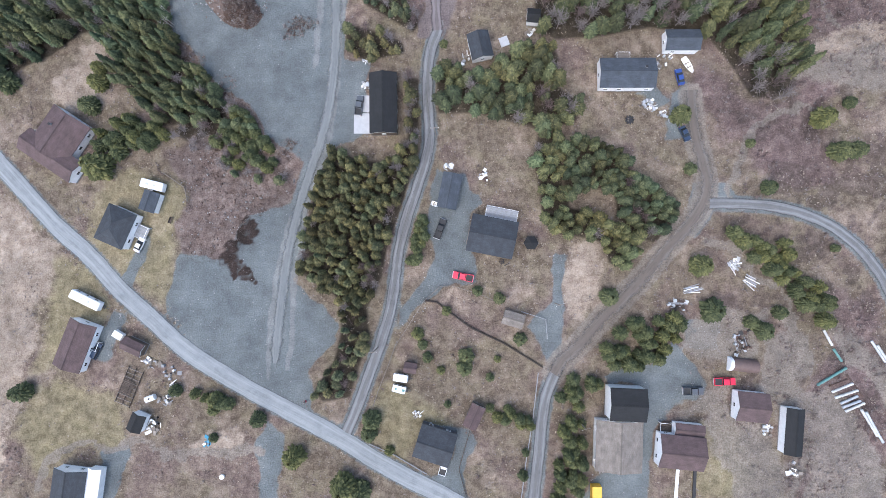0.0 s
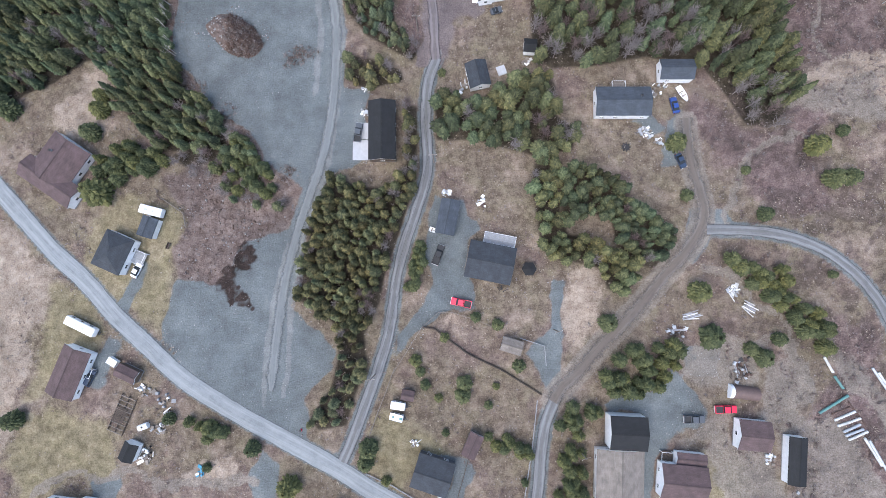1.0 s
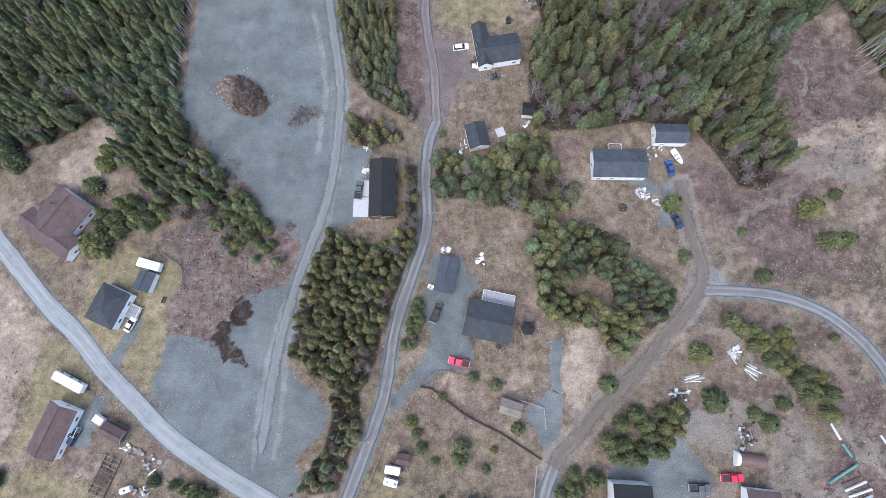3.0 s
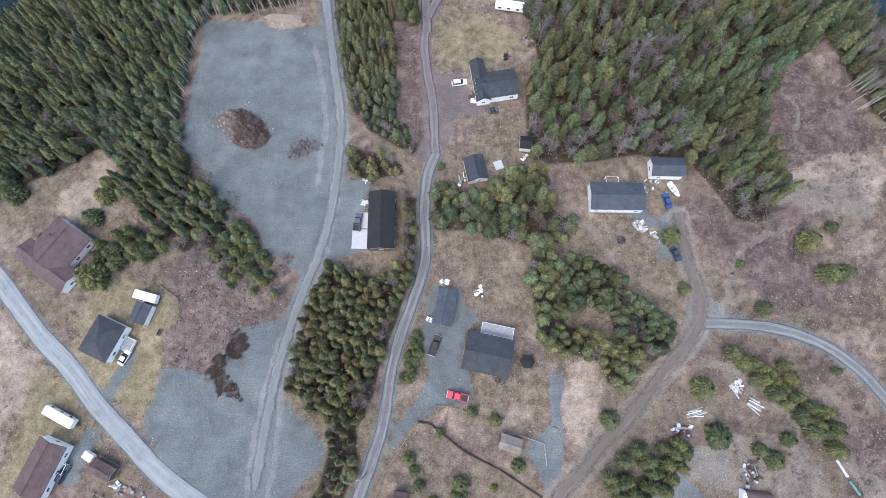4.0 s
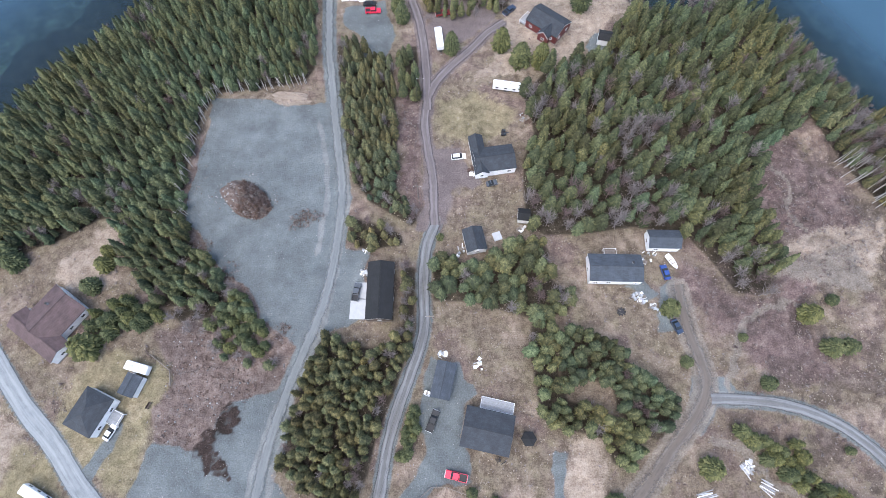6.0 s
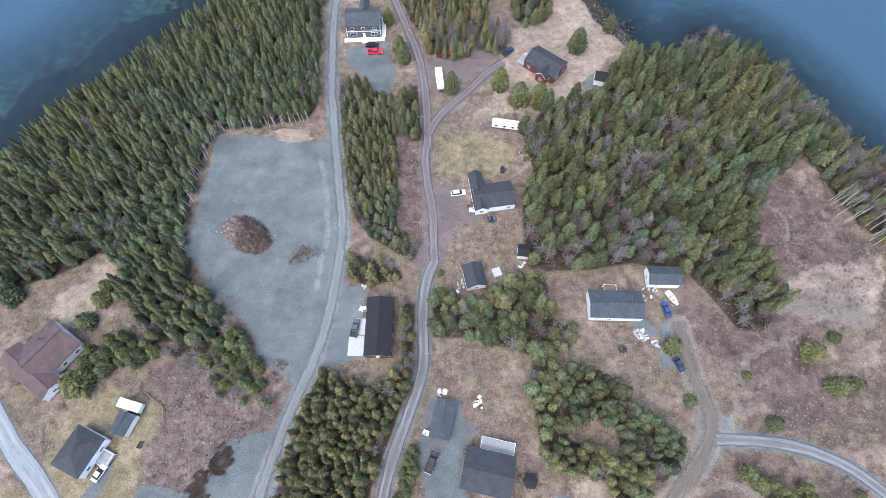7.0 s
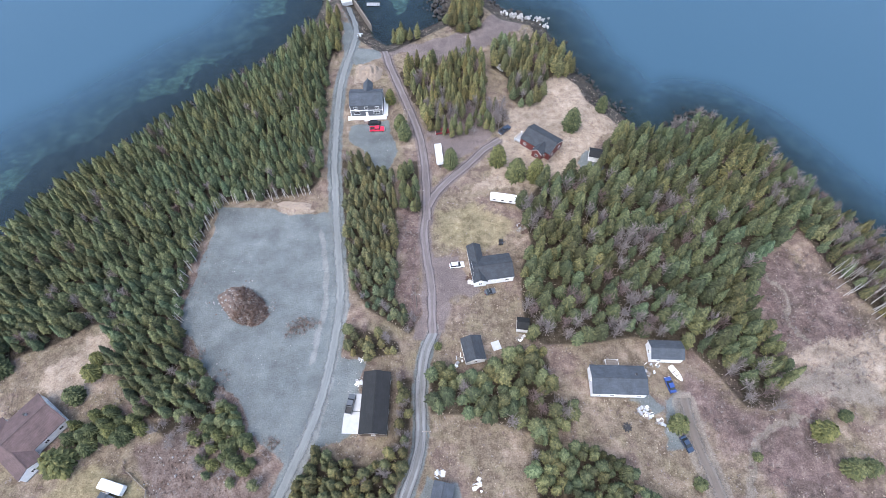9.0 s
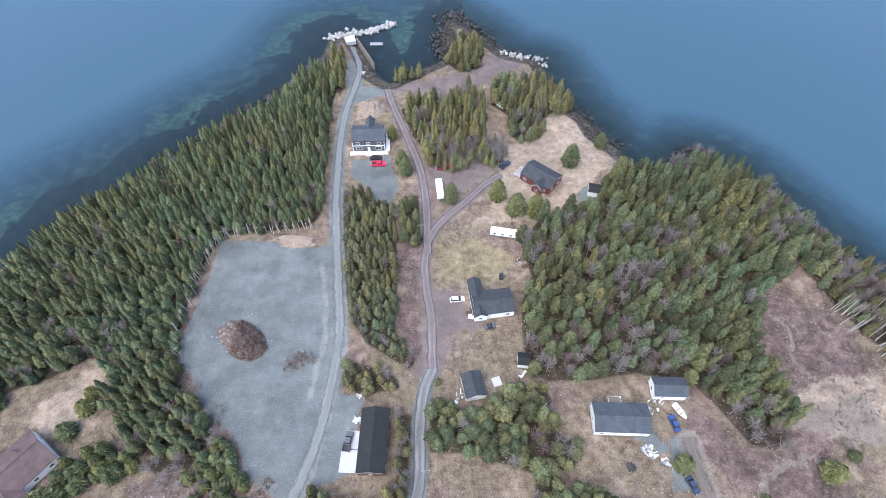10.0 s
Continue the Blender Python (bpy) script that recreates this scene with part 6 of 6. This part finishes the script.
for (x0, y0), (x1, y1) in zip(POLES[:-1], POLES[1:]):
    for u in (-1.0, 1.0):
        wire((x0 + u, y0, 8.2), (x1 + u, y1, 8.2), 0.9)
wire((26.8, -4.7, 7.3), (33.2, -35.8, 7.3), 0.6)


def fence(pts, label, hgt=1.0, gap=2.0, m=M_wood, rails=2, kerb=0.0):
    ob = thing("fence", 0, 0, 0, label, "fence")
    for (ax, ay), (bx, by) in zip(pts[:-1], pts[1:]):
        d = math.hypot(bx - ax, by - ay)
        n = max(1, round(d / gap))
        ang = math.degrees(math.atan2(by - ay, bx - ax))
        for i in range(n):
            u = i / n
            part("post", boxes((ax + (bx - ax) * u, ay + (by - ay) * u, -0.4, 0.12, 0.12, hgt + 0.4)), m, ob)
        if kerb:
            part("kickboard", box(bmesh.new(), (ax + bx) / 2, (ay + by) / 2, -0.3, d, kerb, 0.65, ang), m, ob)
        for k in range(rails):
            part("rail", box(bmesh.new(), (ax + bx) / 2, (ay + by) / 2, hgt * (0.4 + 0.45 * k), d, 0.13, 0.13, ang), m, ob)


fence([(-8, -4.4), (-4.9, -4.7), (-1.9, -7), (4.2, -11.4), (13, -15.4), (23.5, -21.7)], "low dark timber fence across dry grass", 0.9, 2.0, M_darkwood, 2, 0.45)
fence([(-15.8, -16.5), (-13.2, -12.4), (-8.2, -4.4), (-3.8, -0.4), (-0.7, -0.3), (6.9, -2.5), (12.9, -5.3)], "weathered rail fence along the yard", 0.9, 2.2)
fence([(17.8, -7), (24.3, -9), (24.7, -14.2)], "weathered rail fence by the shed", 0.9, 2.2, M_greydeck)
fence([(-15.5, -15.4), (-17.3, -20.7), (-20.2, -28.3), (-21.7, -32.8)], "weathered rail fence beside the lane", 0.9, 2.2)
fence([(22.3, -23.2), (20.9, -35.2), (19, -47.1), (17.6, -58)], "weathered fence beside the gravel drive", 0.9, 2.4, M_greydeck)
fence([(-22.4, -42.5), (-15.5, -45.4), (-7.2, -50.1)], "low weathered fence before the lawn", 0.7, 2.4, M_greydeck)
fence([(4.3, -38.4), (1.4, -48.8), (3.4, -56)], "dark timber edging along the drive", 0.5, 1.6, M_darkwood)
fence([(-80, 30), (-74, 26), (-73, 22)], "low timber fence at the lawn's edge", 0.8, 2.0)

# ---------------------------------------------------------------- lone trees and hedges
rngt = np.random.default_rng(5)
LONE = [(64.8, 5.6, 3.4), (67.6, -6.1, 3.8), (40.8, -2.8, 2.9), (81.1, -11.4, 3.0), (77.9, -9.2, 2.2), (85.3, -6.6, 2.2), (97.1, 44.9, 3.4), (101.3, 36, 3.3), (106.1, 36.4, 2.8), (104.9, 49.3, 2.0),
        (82.9, 26.4, 2.4), (59.9, 45.6, 3.1), (-96.7, 31.3, 4.6), (-98.2, 54.7, 3.0), (-100.4, 48.3, 3.2), (-98.3, 58.8, 2.5), (2.7, -22, 2.5), (3.2, -18.7, 2.5), (6.1, -1.6, 1.7), (11.9, -3.5, 1.9),
        (17.5, -14.3, 2.1), (-17, -44.1, 1.6), (-21.7, -35.8, 3.0), (-22.4, -39.5, 2.6), (-52.2, -36.2, 2.6), (-116.3, -29.7, 3.2), (-42.1, -45.8, 3.6), (-29, -53, 4.2)]
LONE += [(-24.5, -54.4, 3.4), (-7.1, -19.4, 1.7), (11.5, -19.6, 1.2), (-9.8, -13.1, 2.0), (-74.7, -28.9, 2.0), (-3.4, 65.5, 1.4), (-123.8, 54.7, 3.6), (62.8, 31.4, 2.0), (78.6, 38.3, 1.5), (-2.2, -7, 1.6),
         (-1.7, -31.8, 1.2), (19, -44.1, 1.3), (18.3, -50, 1.7), (100.4, 10.4, 1.4), (-3.6, -22.8, 1.4), (-1.5, 133, 2.6), (15.1, 134.9, 3.0), (21.3, 128.6, 3.4), (27.7, 128, 2.9), (42.8, 152.8, 3.2)]
LONE += [(55.3, 163, 2.2), (-20.2, 150.5, 2.4), (-25.1, 164.2, 2.0), (-18.5, 145.9, 2.4), (-64.5, -41.5, 1.5), (9.5, -24.5, 1.4), (-8.5, -16, 1.6)]
for x, y, r in LONE:
    plant(x, y, r * (1.25 if y > 120 else 1.0), r * float(rngt.uniform(1.5, 2.1)) * (1.75 if y > 120 else 1.0), rngt, "bushy green spruce standing by itself in dry grass", "lone spruces")
HEDGES = [([(-9.3, 20.1), (-7.4, 18.6), (-8.1, 11.2), (-10.7, 4.4), (-12.7, 5.9), (-10.7, 14.3)], 1.7, 4.0, 1.6),
          ([(35.8, -17.1), (38.5, -11.1), (46, -8), (52, -8), (58.7, -5.7), (60.1, -9.4), (57.1, -15.4), (51.9, -21.4), (41.5, -21.5)], 3.3, 6.5, 2.4),
          ([(29.5, -23.5), (37, -22.6), (39.2, -27.5), (34.7, -35), (33.9, -43.9), (33.2, -60), (25.7, -60), (27.2, -41), (29.5, -35.1), (27.2, -29.2)], 3.2, 6.0, 2.1),
          ([(67.9, 15.8), (74.5, 14.7), (86.4, 11.8), (92.2, 4.3), (99.4, -4.6), (98.5, -10.2), (94.9, -9.8), (89.1, -2.4), (78.9, 5.7), (73, 11.7)], 3.0, 5.5, 2.2),
          ([(-98.6, 39.7), (-90, 46.3), (-80.5, 43.6), (-78.5, 39.7), (-86.6, 35.7), (-95.2, 34.2)], 3.2, 6.0, 2.3),
          ([(-70, -28.9), (-61.6, -28.8), (-55.3, -30.9), (-61.4, -35.5), (-69.2, -33.4)], 3.0, 4.5, 2.1),
          ([(8.5, -32.4), (13, -31.6), (22, -35.2), (21.3, -38.9), (16, -36.7), (9.3, -35.3)], 2.4, 4.0, 1.7),
          ([(-64.1, 43.5), (-57.3, 48), (-52.5, 39.7), (-47.9, 35.1), (-49.3, 30.6), (-56.9, 30.5), (-61.6, 32.8), (-66.3, 36.6)], 3.0, 5.0, 2.0)]
for outline, sp, hh, rr in HEDGES:
    p, z = scatter(outline, sp, rngt, 0.2)
    for x, y in p:
        r = rr * float(rngt.uniform(0.8, 1.2))
        plant(float(x), float(y), r, hh * float(rngt.uniform(0.75, 1.15)), rngt, "green spruce in a dense clump", "clumped spruces", int(rngt.integers(7)))

# ---------------------------------------------------------------- heaps, rocks and shore works
def rock_mesh(seed, m):
    bm = bmesh.new()
    bmesh.ops.create_icosphere(bm, subdivisions=1, radius=0.5)
    rng = np.random.default_rng(seed)
    for v in bm.verts:
        v.co *= float(rng.uniform(0.7, 1.25))
        v.co.z *= 0.75
    me = bpy.data.meshes.new("rock")
    bm.to_mesh(me)
    bm.free()
    me.materials.append(m)
    return me


PALE = [rock_mesh(i, M_paleRock) for i in range(4)]
DARK = [rock_mesh(i + 9, M_rock) for i in range(4)]


def rock_line(name, label, pts, count, width, size, meshes, z, seed, category="rocks"):
    rng = np.random.default_rng(seed)
    ob = thing(name, *pts[0], 0, label, category, 0.0, kind="")
    line = spline(pts, 1.0)
    for i in range(count):
        p = line[int(rng.integers(len(line)))] + rng.normal(0, width, 2)
        o = new("rock", meshes[int(rng.integers(4))])
        o.parent = ob
        s = size * float(rng.uniform(0.5, 1.4))
        zz = z + 0.35 * s * float(rng.uniform(-0.6, 0.8)) + max(0, width * 1.2 - abs(rng.normal(0, width))) * 0.3
        o.matrix_basis = Matrix.Translation((-pts[0][0], -pts[0][1], 0)) @ pose(p[0], p[1], zz, *(float(a) for a in rng.uniform(0, 360, 3))) @ Matrix.Scale(s, 4)
    return ob


rock_line("breakwater", "breakwater of pale quarried armour rock", [(-62.1, 234.7), (-56, 237.5), (-50, 239.2), (-41.8, 242), (-33.1, 248.3)], 260, 1.1, 1.6, PALE, WATER + 0.2, 3, "breakwater")
rock_line("rock_armour", "pale armour rock along the lot's edge", [(20.4, 226.5), (28, 223), (37.1, 221.8), (39, 218)], 70, 0.9, 1.5, PALE, WATER + 0.3, 4)
rock_line("shore_rocks", "dark weedy rocks at the tip of the point", [(-8, 222), (-9, 240), (-4, 256), (3, 249), (12, 240)], 260, 2.4, 1.5, DARK, WATER + 0.3, 5)
rock_line("shore_rocks", "dark weedy rocks along the bank", [(14, 237), (20, 228), (28, 226)], 60, 1.3, 1.5, DARK, WATER, 6)
rock_line("shore_rocks", "dark rocks below the dry meadow", [(43, 206), (48, 190), (55, 181.5), (58, 173), (65, 165)], 130, 1.5, 1.1, DARK, WATER + 0.1, 7)
rock_line("shore_rocks", "dark rocks at the small cove", [(79, 156), (84, 160), (91, 164.5), (100, 163)], 120, 1.6, 1.1, DARK, WATER + 0.1, 8)
rock_line("shore_rocks", "scattered rocks under the western wood", [(-147, 97), (-140.6, 118), (-125.3, 135), (-106, 159), (-81, 186), (-70, 206), (-64, 221)], 240, 1.8, 1.2, DARK, WATER, 9)
rock_line("shore_rocks", "scattered rocks under the eastern wood", [(109, 153), (118, 140), (126, 125), (134, 114), (141, 105), (157, 77)], 150, 1.6, 1.3, DARK, WATER, 10)

ob = thing("slipway", -46.5, 222.0, -62, "weathered timber slipway and quay at the landing", "slipway", 0.0)
part("quay_wall", boxes((2.0, 3.0, -3.6, 22, 0.5, 3.9)), M_wood, ob)
for i in range(8):
    part("pile", tube((-8 + 2.6 * i, 3.45, -5), (-8 + 2.6 * i, 3.45, 0.7), 0.18), M_darkwood, ob)
ob = thing("quay_pad", -51.0, 230.5, 20, "pale concrete apron at the breakwater's root", "slab", 0.0)
part("slab", boxes((0, 0, -1.6, 4.6, 5.0, 1.7)), M_paleconcrete, ob)
ob = thing("floating_dock", -39.0, 231.2, 2, "weathered floating dock in the small harbour", "dock", WATER)
for i in range(6):
    part("plank", boxes((-2.5 + i, 0, 0.3, 0.9, 2.3, 0.1)), M_greydeck, ob)
for s in (-1, 1):
    part("float", boxes((0, s * 0.8, -0.3, 5.6, 0.5, 0.6)), M_black, ob)


MOUNDS = {}


def mound(name, x, y, rx, ry, hgt, ang, m, label, seed):
    n = 44
    verts, faces = [], []
    rng = np.random.default_rng(seed)
    off = rng.uniform(0, 90)
    for j in range(n + 1):
        for i in range(n + 1):
            u, v = 2 * i / n - 1, 2 * j / n - 1
            d = math.hypot(u, v) * (1.04 + 0.5 * float(fbm(u * 2 + off, v * 2, 1.0, 6)))
            verts.append((u * rx, v * ry, hgt * max(-0.25, 1 - d * d) * (0.35 + 0.8 * float(fbm(u * 4 + off, v * 4, 1.0, 7)) + 0.5 * float(fbm(u * 9 + off, v * 9, 1.0, 8))) - 0.12))
    for j in range(n):
        for i in range(n):
            a = j * (n + 1) + i
            faces.append((a, a + 1, a + n + 2, a + n + 1))
    MOUNDS[name] = [pose(x, y, 0, 0, 0, ang) @ Vector(v) for v in verts if v[2] > 0.05]
    ob = new(name, mesh_of(name, verts, faces, (m,), False))
    ob.matrix_basis = pose(x, y, 0, 0, 0, ang)
    return tagged(ob, label, "mound")


mound("soil_mound", -61.2, 76.3, 12.0, 6.6, 2.2, -38, M_soil, "long heap of brown soil, roots and stones on gravel", 1)
mound("sand_mound", -34.8, 180.5, 6.8, 6.4, 2.8, 0, M_sand, "heap of tan sand behind the house", 3)
mound("soil_bank", -54.0, 114.2, 8.0, 2.0, 1.6, -3, M_sand, "bank of pale tan soil below the forest", 4)

ob = thing("fire_pit", 46.9, 44.8, 0, "ring of dark stones round a burnt patch", "fire pit")
for i in range(9):
    o = new("stone", DARK[i % 4])
    o.parent = ob
    o.matrix_basis = pose(1.1 * math.cos(0.7 * i), 1.1 * math.sin(0.7 * i), 0.05, 20 * i, 35 * i, 50 * i) @ Matrix.Scale(0.6, 4)
part("ash", tube((0, 0, -0.15), (0, 0, 0.03), 0.95, 14), M_black, ob)
ob = thing("garden_bench", -77.6, 17.0, 70, "dark wooden bench on the lawn", "bench")
part("seat", boxes((0, 0, 0.42, 1.8, 0.5, 0.08)), M_darkwood, ob)
part("backrest", boxes((0, 0.28, 0.5, 1.8, 0.08, 0.5)), M_darkwood, ob)
for u in (-0.75, 0.75):
    part("leg", boxes((u, 0, -0.1, 0.1, 0.45, 0.52)), M_darkwood, ob)
ob = thing("well_cap", -62.0, -51.8, 0, "round white well cap in dry grass", "well cap")
part("ring", tube((0, 0, -0.2), (0, 0, 0.5), 0.6, 14), M_white, ob)
part("lid", tube((0, 0, 0.5), (0, 0, 0.6), 0.66, 14), M_white, ob)
ob = thing("barrel", -39.9, -31.6, 0, "red barrel at the roadside", "barrel")
part("drum", tube((0, 0, -0.1), (0, 0, 0.85), 0.32, 14), CAR["red"], ob)
part("lid", tube((0, 0, 0.85), (0, 0, 0.89), 0.3, 14), M_black, ob)
boat(-5.2, 21.6, -20, "small white dinghy beside the low garage", 2.6, 1.2)

# ---------------------------------------------------------------- ground litter that nobody could count
def tuft_arrays(seed, blades=6, wide=0.16):
    rng = np.random.default_rng(seed)
    v, f = [], []
    for i in range(blades):
        a = rng.uniform(0, 6.28)
        c, s = math.cos(a), math.sin(a)
        r = rng.uniform(0.4, 1.0)
        b = len(v)
        v += [(-s * wide, c * wide, 0), (s * wide, -c * wide, 0), (r * c, r * s, rng.uniform(0.3, 1.0))]
        f.append((b, b + 1, b + 2))
    return np.array(v), np.array(f)


def stick_arrays(seed, n=9):
    """A bare low bush: a fan of thin flat-sided twigs."""
    rng = np.random.default_rng(seed)
    v, f = [], []
    for i in range(n):
        a, r = rng.uniform(0, 6.28), rng.uniform(0.4, 1.0)
        c, s = math.cos(a), math.sin(a)
        w = 0.05
        q = (r * c, r * s, rng.uniform(0.5, 1.0))
        b = len(v)
        v += [(-s * w, c * w, 0), (s * w, -c * w, 0), (0, 0, 0.09), q]
        f += [(b, b + 1, b + 3), (b + 1, b + 2, b + 3), (b + 2, b, b + 3)]
    return np.array(v), np.array(f)


def stone_arrays(seed):
    rng = np.random.default_rng(seed)
    v = np.array([(1, 0, 0), (0, 1, 0), (-1, 0, 0), (0, -1, 0), (0.1, 0.1, 0.8), (0, 0, -0.5)]) * rng.uniform(0.6, 1.2, (6, 3))
    f = np.array([(0, 1, 4), (1, 2, 4), (2, 3, 4), (3, 0, 4), (1, 0, 5), (2, 1, 5), (3, 2, 5), (0, 3, 5)])
    return v, f


TUFTS, STICKS, STONES = [tuft_arrays(i) for i in range(5)], [stick_arrays(i) for i in range(5)], [stone_arrays(i) for i in range(5)]


def strew(name, n, pick, arrays, size, tall, mats, label, seed, category):
    """n small pieces where pick(x, y) says how thick they lie."""
    rng = np.random.default_rng(seed)
    x, y = rng.uniform(-150, 150, n * 6), rng.uniform(-75, 225, n * 6)
    keep = rng.random(n * 6) < pick(x, y)
    x, y = x[keep][:n], y[keep][:n]
    z, s = land_height(x, y)
    ok = s > 1.5
    for k, line in ROADLINES.items():
        ok &= seg_dist(x, y, line[::3]) > ROADS[k][1] / 2 + 0.1
    pieces = []
    for px, py, pz in zip(x[ok], y[ok], z[ok]):
        v, f = arrays[int(rng.integers(len(arrays)))]
        k = size * rng.uniform(0.55, 1.5)
        pieces.append((turned(v, rng.uniform(0, 6.28), k, k * tall, px, py, pz - 0.08), f, int(rng.integers(len(mats))), (1, 1, 1)))
    joined(name, pieces, mats, label, category)


def cover(key):
    polys = AREAS[key]
    return lambda x, y: np.max([step01(depth_in(x, y, p), -1.5, 1.5) for p in polys], axis=0)


GRAVEL, REDG, DEBRIS, SHRUB, BLOND, LAWN = (cover(k) for k in ("gravel", "redgravel", "debris", "shrub", "blond", "lawn"))


def meadow(x, y):
    d = np.maximum(np.maximum(GRAVEL(x, y), REDG(x, y)), np.maximum(0.85 * LAWN(x, y), DEBRIS(x, y)))
    return (1 - d) * (0.25 + 0.75 * step01(fbm(x, y, 0.12, 21), 0.3, 0.7))


def brushland(x, y):
    east = step01(x, 60, 85) * 0.5 + step01(-x, 60, 110) * 0.25
    d = np.maximum(GRAVEL(x, y), np.maximum(LAWN(x, y), REDG(x, y)))
    return (1 - d) * np.clip(SHRUB(x, y) + east * step01(fbm(x, y, 0.1, 22), 0.35, 0.7) + 0.1, 0, 1) * step01(fbm(x, y, 0.25, 23), 0.25, 0.65)


strew("grass_tufts", 33000, meadow, TUFTS, 0.36, 0.6, (M_tuft, M_tuft, M_tuft, M_twig), "dry tan grass tufts", 41, "grass")
strew("bare_bushes", 12500, brushland, STICKS, 0.85, 0.9, (M_redtwig, M_twig, M_redtwig), "low leafless red-brown bushes", 42, "bushes")
strew("gravel_stones", 12000, lambda x, y: GRAVEL(x, y) * (0.15 + step01(fbm(x, y, 0.1, 24), 0.45, 0.75)), STONES, 0.17, 0.8, (M_rubble, M_paleRock), "loose pale stones on gravel", 43, "stones")
strew("rubble", 9000, DEBRIS, STONES, 0.24, 0.8, (M_rubble, M_soil, M_brush), "rubble, roots and stones in turned soil", 44, "rubble")
strew("brush_litter", 7000, DEBRIS, STICKS, 0.7, 0.5, (M_brush, M_twig), "broken sticks and roots", 45, "brush")


def heap_litter(name, spots, n, arrays, size, mats, label, seed):
    rng = np.random.default_rng(seed)
    pieces = []
    for cx, cy, r, top in spots:
        for i in range(n):
            d, a = r * math.sqrt(rng.random()), rng.uniform(0, 6.28)
            v, f = arrays[int(rng.integers(len(arrays)))]
            k = size * rng.uniform(0.5, 1.6)
            pieces.append((turned(v, rng.uniform(0, 6.28), k, k * 0.8, cx + d * math.cos(a), cy + d * math.sin(a), max(0, top * (1 - (d / r) ** 2) * 0.7) - 0.1), f, int(rng.integers(len(mats))), (1, 1, 1)))
    joined(name, pieces, mats, label, "brush")


def mound_litter(name, mound_name, n, arrays, size, mats, label, seed, lo=0.0, hi=1.0):
    """Pieces lying on a mound, from its share lo to hi along x."""
    rng = np.random.default_rng(seed)
    top = sorted(MOUNDS[mound_name], key=lambda v: v.x)
    top = top[int(lo * len(top)):max(1, int(hi * len(top)))]
    pieces = []
    for i in range(n):
        q = top[int(rng.integers(len(top)))]
        v, f = arrays[int(rng.integers(len(arrays)))]
        k = size * rng.uniform(0.5, 1.6)
        pieces.append((turned(v, rng.uniform(0, 6.28), k, k * 0.7, q.x + rng.normal(0, 0.2), q.y + rng.normal(0, 0.2), q.z - 0.12), f, int(rng.integers(len(mats))), (1, 1, 1)))
    joined(name, pieces, mats, label, "brush")


mound_litter("heap_sticks", "soil_mound", 900, STICKS, 0.9, (M_brush, M_brush, M_twig), "tangled roots and sticks on the heap", 51, 0.35, 1.0)
mound_litter("heap_stones", "soil_mound", 420, STONES, 0.28, (M_rubble, M_paleRock, M_soil), "pale stones on the heap", 52, 0.0, 0.8)
heap_litter("heap_edge_stones", [(-69, 78, 4.5, 0.0), (-62, 83, 3.0, 0.0), (-55, 77, 3.0, 0)], 90, STONES, 0.25, (M_rubble, M_paleRock, M_brush), "stones fallen beside the heap", 54)
heap_litter("stick_windrow", [(-46.5, 67.8, 1.1, 0.0), (-45.6, 69.5, 1.1, 0.0), (-44.3, 71.0, 1.1, 0.0), (-42.5, 71.9, 1.1, 0.0), (-40.5, 72.1, 1.1, 0.0), (-38.5, 71.7, 1.1, 0.0), (-42.4, 69.1, 1.1, 0.0), (-40.5, 70.1, 1.1, 0.0)], 13, STICKS, 0.75, (M_brush, M_twig), "thin curved windrow of roots and sticks on gravel", 55)
heap_litter("scraped_sticks", [(-44, 71, 3.6, 0.0), (-45, 37, 3, 0.0), (-72, 61, 3, 0), (-64, 54, 4, 0)], 45, STICKS, 0.9, (M_brush, M_twig), "thin sticks scattered on gravel", 53)


# pale dead stems at the forest edges, each with a few broken limbs
def dead_stem(x, y, hgt, rng):
    z = float(land_height(np.array([x]), np.array([y]))[0][0])
    ob = thing("dead_tree", x, y, float(rng.uniform(0, 360)), "pale leafless tree trunk at the forest edge", "tree", z - 0.2, "dead trees")
    q = (float(rng.normal(0, 0.4)), float(rng.normal(0, 0.4)), hgt)
    part("trunk", tube((0, 0, 0), q, 0.13, 6, 0.03), M_palebark, ob)
    for i in range(4):
        u = float(rng.uniform(0.4, 0.9))
        a = float(rng.uniform(0, 6.28))
        p = Vector((0, 0, 0)).lerp(Vector(q), u)
        part("limb", tube(p, p + Vector((math.cos(a), math.sin(a), 0.5)) * float(rng.uniform(0.5, 1.1)), 0.04, 4, 0.01), M_palebark, ob)


rngd = np.random.default_rng(9)
for i in range(44):
    u = float(rngd.random())
    x = 116 + 18 * u + float(rngd.normal(0, 1.6))
    dead_stem(x, 96 - 22 * u + float(rngd.normal(0, 3.5)), float(rngd.uniform(7, 10)), rngd)
EDGE = spline([(-78.5, 69.5), (-80.6, 78), (-80.8, 90), (-80.0, 104), (-77, 113.6), (-66, 115.8), (-56, 117.5), (-48, 119)], 1.1)
for p in EDGE:
    if rngd.random() < 0.85:
        dead_stem(float(p[0] + rngd.normal(0, 0.4)), float(p[1] + rngd.normal(0, 0.4)), float(rngd.uniform(4.0, 6.5)), rngd)
